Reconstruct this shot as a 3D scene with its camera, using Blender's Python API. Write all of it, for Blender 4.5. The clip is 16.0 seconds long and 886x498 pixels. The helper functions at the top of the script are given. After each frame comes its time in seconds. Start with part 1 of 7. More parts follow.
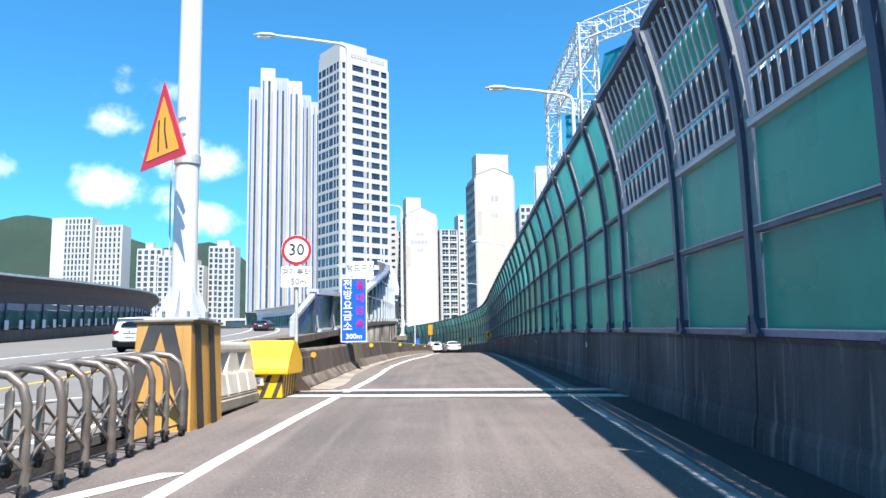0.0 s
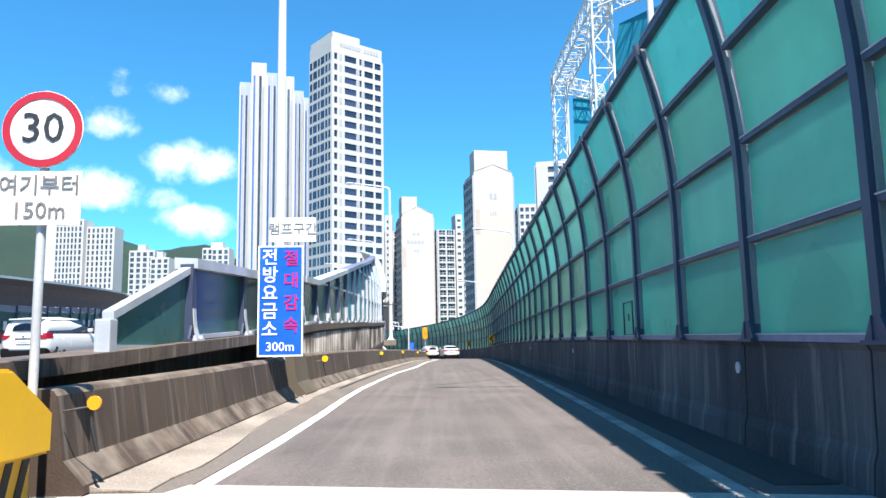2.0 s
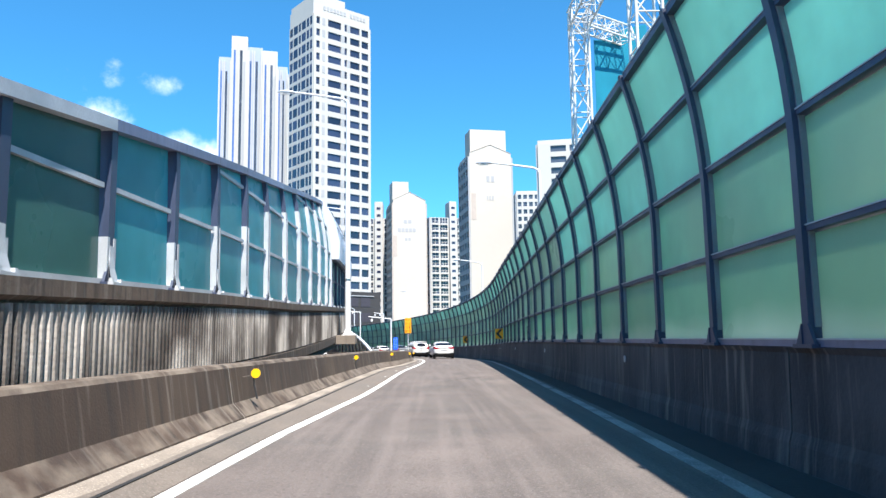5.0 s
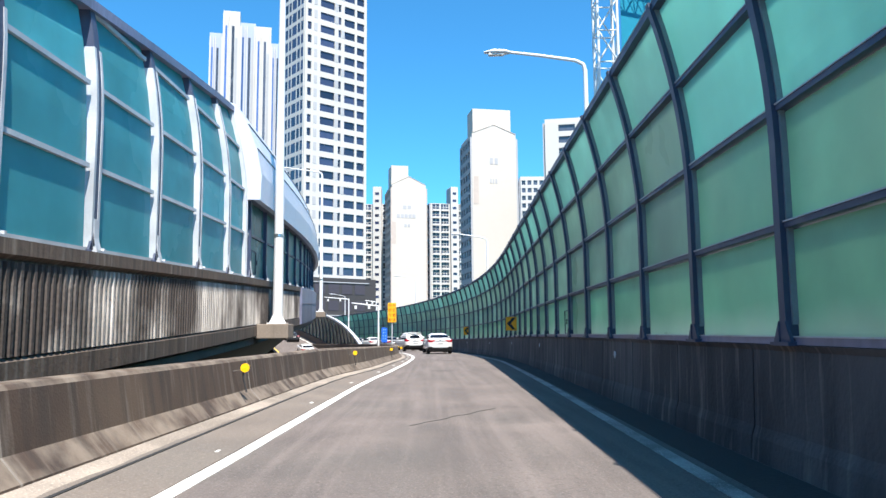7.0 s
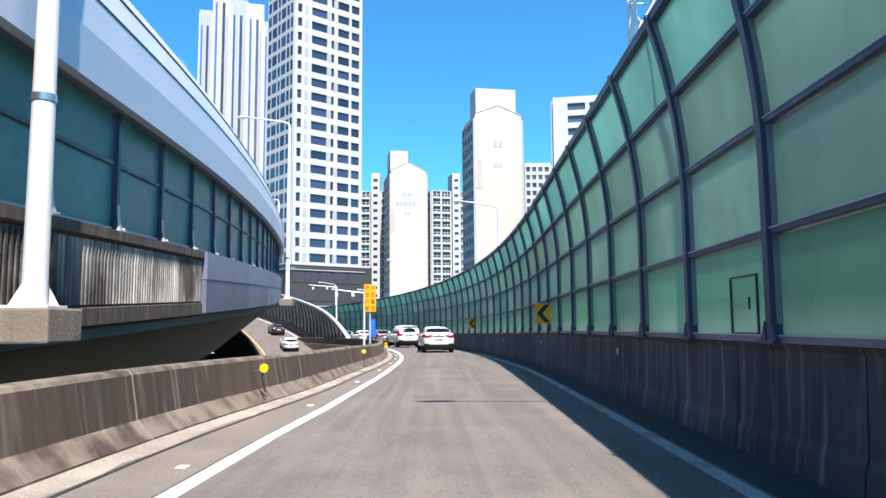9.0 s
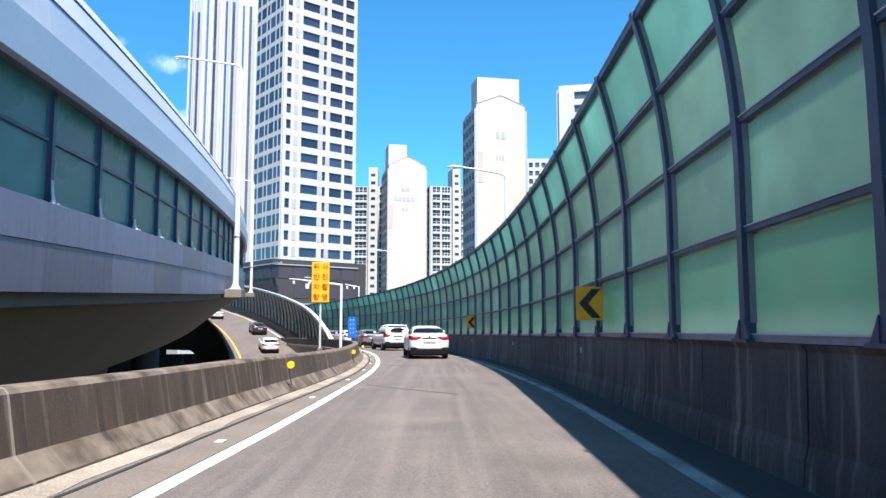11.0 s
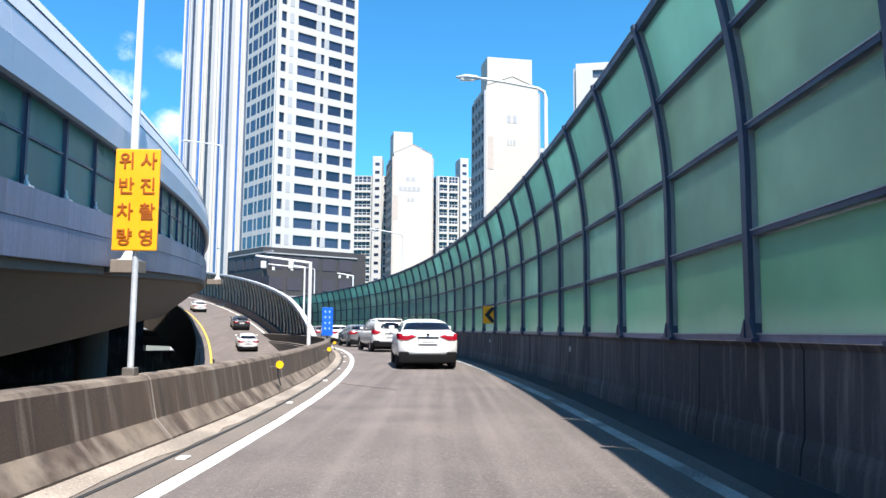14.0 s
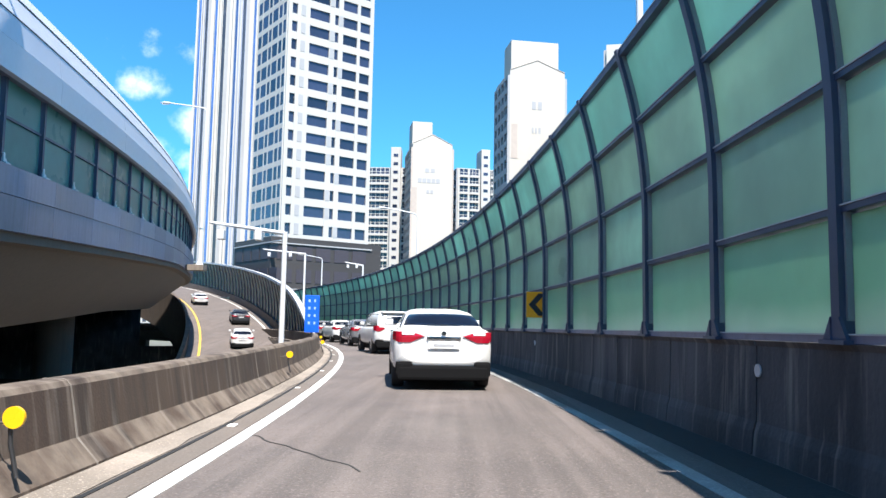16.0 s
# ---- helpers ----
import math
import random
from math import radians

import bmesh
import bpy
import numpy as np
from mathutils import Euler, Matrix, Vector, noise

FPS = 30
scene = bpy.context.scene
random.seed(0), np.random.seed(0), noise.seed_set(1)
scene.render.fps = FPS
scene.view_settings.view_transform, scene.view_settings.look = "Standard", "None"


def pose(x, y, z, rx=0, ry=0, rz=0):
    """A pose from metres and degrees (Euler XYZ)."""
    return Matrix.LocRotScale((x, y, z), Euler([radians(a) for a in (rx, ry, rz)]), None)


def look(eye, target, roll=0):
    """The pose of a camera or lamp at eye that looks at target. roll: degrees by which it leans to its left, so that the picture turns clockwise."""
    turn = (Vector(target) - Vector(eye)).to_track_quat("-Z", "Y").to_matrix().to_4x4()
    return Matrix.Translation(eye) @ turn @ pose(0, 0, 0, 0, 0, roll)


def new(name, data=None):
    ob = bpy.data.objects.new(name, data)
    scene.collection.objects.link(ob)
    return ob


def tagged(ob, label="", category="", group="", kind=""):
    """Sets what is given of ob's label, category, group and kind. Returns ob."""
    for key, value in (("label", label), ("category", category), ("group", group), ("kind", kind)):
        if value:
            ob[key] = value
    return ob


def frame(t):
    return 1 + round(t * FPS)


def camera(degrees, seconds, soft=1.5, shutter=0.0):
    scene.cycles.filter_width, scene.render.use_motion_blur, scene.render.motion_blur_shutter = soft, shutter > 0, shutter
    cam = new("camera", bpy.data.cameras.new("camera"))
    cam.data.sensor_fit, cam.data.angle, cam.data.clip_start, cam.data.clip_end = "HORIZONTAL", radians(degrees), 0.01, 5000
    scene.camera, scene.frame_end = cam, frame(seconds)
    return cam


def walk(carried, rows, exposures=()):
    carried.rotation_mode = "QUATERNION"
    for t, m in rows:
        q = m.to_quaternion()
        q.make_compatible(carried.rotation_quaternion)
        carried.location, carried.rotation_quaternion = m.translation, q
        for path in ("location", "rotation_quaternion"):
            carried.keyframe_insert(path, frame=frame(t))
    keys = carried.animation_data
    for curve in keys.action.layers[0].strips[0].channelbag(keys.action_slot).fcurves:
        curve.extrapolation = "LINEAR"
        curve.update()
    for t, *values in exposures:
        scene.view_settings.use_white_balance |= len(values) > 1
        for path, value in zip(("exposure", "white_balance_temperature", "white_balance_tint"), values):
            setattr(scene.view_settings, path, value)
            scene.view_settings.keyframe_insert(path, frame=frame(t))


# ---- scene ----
cam = camera(62.0, 16.0)
PATH = [
    (0, (0.362, 2.94, 0.578), (0.378, 4.923, 0.838), -1.0),
    (0.5, (0.384, 4.784, 0.62), (0.401, 6.767, 0.883), -1.0),
    (1, (0.409, 6.821, 0.665), (0.427, 8.803, 0.931), -1.0),
    (1.5, (0.434, 9.112, 0.722), (0.457, 11.094, 0.989), -1.1),
    (2, (0.503, 11.625, 0.801), (0.527, 13.607, 1.068), -1.1),
    (2.5, (0.565, 14.339, 0.872), (0.591, 16.321, 1.137), -0.9),
    (3, (0.626, 17.086, 0.94), (0.652, 19.068, 1.202), -1.0),
    (3.5, (0.643, 19.897, 0.976), (0.674, 21.88, 1.235), -0.9),
    (4, (0.671, 22.798, 1.041), (0.708, 24.782, 1.297), -1.0),
    (6.5, (1.436, 37.189, 1.096), (1.479, 39.175, 1.328), -0.5),
    (7, (1.511, 39.893, 1.143), (1.547, 41.88, 1.368), -0.5),
    (7.5, (1.579, 42.621, 1.141), (1.609, 44.608, 1.367), -0.5),
    (8, (1.635, 45.335, 1.168), (1.664, 47.322, 1.391), -0.6),
    (8.5, (1.723, 48.1, 1.193), (1.751, 50.089, 1.405), -0.6),
    (9, (1.801, 50.855, 1.194), (1.833, 52.844, 1.398), -0.4),
    (11.5, (2.376, 61.496, 1.112), (2.406, 63.485, 1.317), -0.0),
    (12, (2.403, 63.272, 1.108), (2.432, 65.262, 1.308), -0.0),
    (12.5, (2.424, 65.082, 1.092), (2.451, 67.072, 1.288), 0.2),
    (13, (2.44, 66.96, 1.078), (2.462, 68.951, 1.27), 0.3),
    (13.5, (2.449, 68.901, 1.051), (2.468, 70.892, 1.245), 0.4),
    (14, (2.495, 70.842, 1.021), (2.507, 72.832, 1.216), 0.4),
    (14.5, (2.527, 72.824, 0.984), (2.529, 74.814, 1.181), 0.6),
    (15, (2.511, 74.85, 0.969), (2.503, 76.841, 1.163), 0.8),
    (15.5, (2.477, 76.962, 0.943), (2.456, 78.953, 1.131), 1.0),
    (16, (2.441, 79.13, 0.901), (2.4, 81.121, 1.088), 1.0),
]
walk(cam, [(t, look(eye, target, roll)) for t, eye, target, roll in PATH])

# ---- light ----
world = bpy.data.worlds.new("sky")
scene.world = world
world.use_nodes = True
SUN = Vector((0.17, -0.55, 1.0)).normalized()          # from the ground towards the sun
SUN_EL = math.asin(SUN.z)
SUN_AZ = math.atan2(SUN.x, SUN.y)


def build_sky():
    nt = world.node_tree
    nd, ln = nt.nodes, nt.links
    nd.clear()
    out = nd.new("ShaderNodeOutputWorld")
    bg = nd.new("ShaderNodeBackground")
    bg.inputs["Strength"].default_value = 0.072
    sky = nd.new("ShaderNodeTexSky")
    sky.sky_type = 'NISHITA'
    sky.sun_disc = False
    sky.sun_elevation, sky.sun_rotation = SUN_EL, SUN_AZ
    sky.air_density, sky.dust_density, sky.ozone_density = 1.0, 0.4, 2.5
    # scattered fair-weather clouds, low in the sky
    co = nd.new("ShaderNodeTexCoord")
    sep = nd.new("ShaderNodeSeparateXYZ")
    ln.new(co.outputs["Generated"], sep.inputs[0])
    total = None
    for az, el, wide, high, weight in CLOUDS:
        d = Vector((math.sin(radians(az)) * math.cos(radians(el)), math.cos(radians(az)) * math.cos(radians(el)), math.sin(radians(el))))
        side = Vector((d.y, -d.x, 0)).normalized()
        up = side.cross(d)
        sub = nd.new("ShaderNodeVectorMath"); sub.operation = 'SUBTRACT'
        ln.new(co.outputs["Generated"], sub.inputs[0]); sub.inputs[1].default_value = d
        acc = []
        for axis, width in ((side, wide), (up, high)):
            dot = nd.new("ShaderNodeVectorMath"); dot.operation = 'DOT_PRODUCT'
            ln.new(sub.outputs[0], dot.inputs[0]); dot.inputs[1].default_value = axis / radians(width)
            sq = nd.new("ShaderNodeMath"); sq.operation = 'POWER'
            ab = nd.new("ShaderNodeMath"); ab.operation = 'ABSOLUTE'
            ln.new(dot.outputs["Value"], ab.inputs[0]); ln.new(ab.outputs[0], sq.inputs[0]); sq.inputs[1].default_value = 2.0
            acc.append(sq)
        add = nd.new("ShaderNodeMath"); add.operation = 'ADD'
        ln.new(acc[0].outputs[0], add.inputs[0]); ln.new(acc[1].outputs[0], add.inputs[1])
        inv = nd.new("ShaderNodeMapRange")
        ln.new(add.outputs[0], inv.inputs[0])
        inv.inputs[1].default_value, inv.inputs[2].default_value = 0.0, 1.0
        inv.inputs[3].default_value, inv.inputs[4].default_value = weight, 0.0
        if total is None:
            total = inv
        else:
            mx = nd.new("ShaderNodeMath"); mx.operation = 'MAXIMUM'
            ln.new(total.outputs[0], mx.inputs[0]); ln.new(inv.outputs[0], mx.inputs[1])
            total = mx
    noi = nd.new("ShaderNodeTexNoise")
    ln.new(co.outputs["Generated"], noi.inputs["Vector"])
    noi.inputs["Scale"].default_value, noi.inputs["Detail"].default_value, noi.inputs["Roughness"].default_value = 17.0, 7.0, 0.6
    mul = nd.new("ShaderNodeMath"); mul.operation = 'MULTIPLY_ADD'
    ln.new(noi.outputs["Fac"], mul.inputs[0]); mul.inputs[1].default_value = 2.0; mul.inputs[2].default_value = -1.08
    sm = nd.new("ShaderNodeMath"); sm.operation = 'ADD'
    ln.new(mul.outputs[0], sm.inputs[0]); ln.new(total.outputs[0], sm.inputs[1])
    cov = nd.new("ShaderNodeMapRange"); cov.interpolation_type = 'SMOOTHSTEP'
    ln.new(sm.outputs[0], cov.inputs[0])
    cov.inputs[1].default_value, cov.inputs[2].default_value = 0.3, 1.3
    cov.inputs[3].default_value, cov.inputs[4].default_value = 0.0, 0.92
    mix = nd.new("ShaderNodeMix"); mix.data_type = 'RGBA'
    ln.new(cov.outputs[0], mix.inputs["Factor"])
    tint = nd.new("ShaderNodeMix"); tint.data_type = 'RGBA'; tint.blend_type = 'MULTIPLY'
    tint.inputs["Factor"].default_value = 1.0
    ln.new(sky.outputs[0], tint.inputs["A"]); tint.inputs["B"].default_value = SKY_TINT
    ln.new(tint.outputs["Result"], mix.inputs["A"])
    mix.inputs["B"].default_value = (12.6, 13.2, 13.8, 1)
    ln.new(mix.outputs["Result"], bg.inputs["Color"])
    ln.new(bg.outputs[0], out.inputs[0])


# azimuth, elevation, half width, half height (degrees), weight
CLOUDS = [(-24.6, 11.6, 3.6, 2.3, 1.15), (-18.4, 14.0, 4.4, 2.3, 1.05), (-17.6, 9.6, 4.2, 1.9, 1.1), (-20.2, 11.2, 2.6, 1.2, 0.7), (-23.6, 16.4, 3.0, 1.8, 0.75),
          (-25.5, 19.0, 3.8, 2.2, 0.55), (-20.6, 19.0, 2.6, 1.3, 0.5), (-31.5, 12.5, 2.4, 1.3, 0.7), (-2.2, 10.0, 2.6, 1.3, 0.6), (-36, 24, 5, 2.5, 0.5),
          (60, 18, 6, 3, 0.7), (170, 16, 8, 3, 0.7), (-75, 20, 7, 3, 0.7)]
SKY_TINT = (0.38, 1.12, 1.46, 1)
build_sky()

sun = new("sun", bpy.data.lights.new("sun", 'SUN'))
sun.data.energy, sun.data.angle, sun.data.color = 5.0, radians(0.53), (1.0, 0.94, 0.84)
sun.matrix_world = look((0, 0, 60), Vector((0, 0, 60)) - SUN)
scene.view_settings.exposure = 1.27


# ---- materials ----
def material(name, color, rough=0.7, metal=0.0, vary=0.12, scale=3.0, fine=40.0, bump=0.1, second=None, second_amount=0.0,
             streaks=0.0, streak_color=(0.03, 0.028, 0.025), spec=0.5, translucent=0.0, jitter=0.0, drips=0.0, tracks=0.0, speckle=0.0, streak_scale=5.5, dust=0.0, streak_across=None, foot_dust=0.0):
    """A worn surface: base colour varied by a coarse and a fine noise, an optional second colour in patches and vertical run-off streaks."""
    m = bpy.data.materials.new(name)
    m.use_nodes = True
    nd, ln = m.node_tree.nodes, m.node_tree.links
    bsdf = nd["Principled BSDF"]
    geo = nd.new("ShaderNodeNewGeometry")

    def noise_fac(sc, detail=4.0, vector=None):
        n = nd.new("ShaderNodeTexNoise")
        n.inputs["Scale"].default_value, n.inputs["Detail"].default_value = sc, detail
        ln.new(vector or geo.outputs["Position"], n.inputs["Vector"])
        return n.outputs["Fac"]

    def ramp(fac, lo, hi, a, b):
        r = nd.new("ShaderNodeMapRange")
        r.inputs[1].default_value, r.inputs[2].default_value, r.inputs[3].default_value, r.inputs[4].default_value = lo, hi, a, b
        ln.new(fac, r.inputs[0])
        return r.outputs[0]

    def mixed(fac, a, b, blend='MIX'):
        x = nd.new("ShaderNodeMix")
        x.data_type, x.blend_type = 'RGBA', blend
        if isinstance(fac, (int, float)):
            x.inputs["Factor"].default_value = fac
        else:
            ln.new(fac, x.inputs["Factor"])
        for key, v in (("A", a), ("B", b)):
            if isinstance(v, tuple):
                x.inputs[key].default_value = (*v[:3], 1)
            else:
                ln.new(v, x.inputs[key])
        return x.outputs["Result"]

    coarse, fin = noise_fac(scale), noise_fac(fine, 3.0)
    dark = tuple(c * (1 - vary) for c in color)
    light = tuple(min(1.0, c * (1 + vary)) for c in color)
    col = mixed(ramp(coarse, 0.3, 0.7, 0, 1), dark, light)
    col = mixed(ramp(fin, 0.3, 0.7, 0, 0.5), col, tuple(c * (1 - vary * 1.2) for c in color))
    if second:
        col = mixed(ramp(noise_fac(scale * 0.37, 6.0), 0.52 - second_amount * 0.1, 0.72 - second_amount * 0.1, 0, second_amount), col, second)
    if streaks:
        mp = nd.new("ShaderNodeMapping")
        mp.inputs["Scale"].default_value = (streak_across or streak_scale, streak_scale, 0.3)
        ln.new(geo.outputs["Position"], mp.inputs["Vector"])
        col = mixed(ramp(noise_fac(1.6, 6.0, mp.outputs[0]), 0.46, 0.72, 0, streaks), col, streak_color)
    if drips:
        # pale lime run-off
        mp = nd.new("ShaderNodeMapping")
        mp.inputs["Scale"].default_value, mp.inputs["Location"].default_value = (streak_across or 6.5, 6.5, 0.5), (3.0, 7.0, 1.0)
        ln.new(geo.outputs["Position"], mp.inputs["Vector"])
        col = mixed(ramp(noise_fac(1.3, 7.0, mp.outputs[0]), 0.55, 0.8, 0, drips), col, (0.42, 0.365, 0.32))
    if tracks:
        # worn bands and smears along the lane
        for sc, amount, tone, loc in (((1.1, 0.035, 1.0), tracks, 0.62, 0.0), ((5.0, 0.12, 1.0), tracks * 0.8, 1.35, 9.0), ((0.7, 0.5, 1.0), tracks * 0.7, 0.7, 21.0)):
            mp = nd.new("ShaderNodeMapping")
            mp.inputs["Scale"].default_value, mp.inputs["Location"].default_value = sc, (loc, loc, 0)
            ln.new(geo.outputs["Position"], mp.inputs["Vector"])
            col = mixed(ramp(noise_fac(1.0, 8.0, mp.outputs[0]), 0.45, 0.72, 0, amount), col, tuple(c * tone for c in color))
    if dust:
        # paler towards the lower edge: light from behind painted into the sheet
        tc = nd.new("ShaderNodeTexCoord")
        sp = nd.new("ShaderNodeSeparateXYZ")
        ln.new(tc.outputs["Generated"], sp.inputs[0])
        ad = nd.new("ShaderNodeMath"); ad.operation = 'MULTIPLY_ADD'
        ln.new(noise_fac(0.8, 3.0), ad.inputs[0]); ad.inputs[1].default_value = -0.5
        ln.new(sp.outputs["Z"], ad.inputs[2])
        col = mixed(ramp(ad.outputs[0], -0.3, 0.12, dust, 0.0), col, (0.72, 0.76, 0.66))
    if foot_dust:
        # sand blown on to the upward-facing slopes
        sn = nd.new("ShaderNodeSeparateXYZ")
        ln.new(geo.outputs["Normal"], sn.inputs[0])
        slope = ramp(sn.outputs["Z"], 0.25, 0.62, 0.0, 1.0)
        mu = nd.new("ShaderNodeMath"); mu.operation = 'MULTIPLY'
        ln.new(slope, mu.inputs[0]); ln.new(ramp(noise_fac(2.6, 7.0), 0.36, 0.62, 0.0, foot_dust), mu.inputs[1])
        col = mixed(mu.outputs[0], col, (0.25, 0.205, 0.168))
    if speckle:
        # single pale and dark stones
        for sc, lo, tone in ((55.0, 0.6, 2.0), (26.0, 0.62, 0.45)):
            col = mixed(ramp(noise_fac(sc, 1.0), lo, lo + 0.08, 0, speckle), col, tuple(min(1.0, c * tone) for c in color))
    if jitter:
        oi = nd.new("ShaderNodeObjectInfo")
        hsv = nd.new("ShaderNodeHueSaturation")
        ln.new(ramp(oi.outputs["Random"], 0, 1, 1 - jitter, 1 + jitter), hsv.inputs["Value"])
        ln.new(col, hsv.inputs["Color"])
        col = hsv.outputs["Color"]
    ln.new(col, bsdf.inputs["Base Color"])
    bsdf.inputs["Metallic"].default_value = metal
    bsdf.inputs["Specular IOR Level"].default_value = spec
    ln.new(ramp(coarse, 0.3, 0.7, max(0.02, rough - 0.08), min(1, rough + 0.08)), bsdf.inputs["Roughness"])
    if bump:
        b = nd.new("ShaderNodeBump")
        b.inputs["Strength"].default_value, b.inputs["Distance"].default_value = bump, 0.02
        ln.new(fin, b.inputs["Height"])
        ln.new(b.outputs[0], bsdf.inputs["Normal"])
    if translucent:
        tr = nd.new("ShaderNodeBsdfTranslucent")
        ln.new(col, tr.inputs["Color"])
        ms = nd.new("ShaderNodeMixShader")
        ms.inputs[0].default_value = translucent
        ln.new(bsdf.outputs[0], ms.inputs[1])
        ln.new(tr.outputs[0], ms.inputs[2])
        ln.new(ms.outputs[0], nd["Material Output"].inputs["Surface"])
    return m


def glass(name, color, rough=0.06, vary=0.0):
    m = material(name, color, rough=rough, vary=0.25, scale=0.15, fine=2.0, bump=0.0, spec=0.8, jitter=vary)
    return m


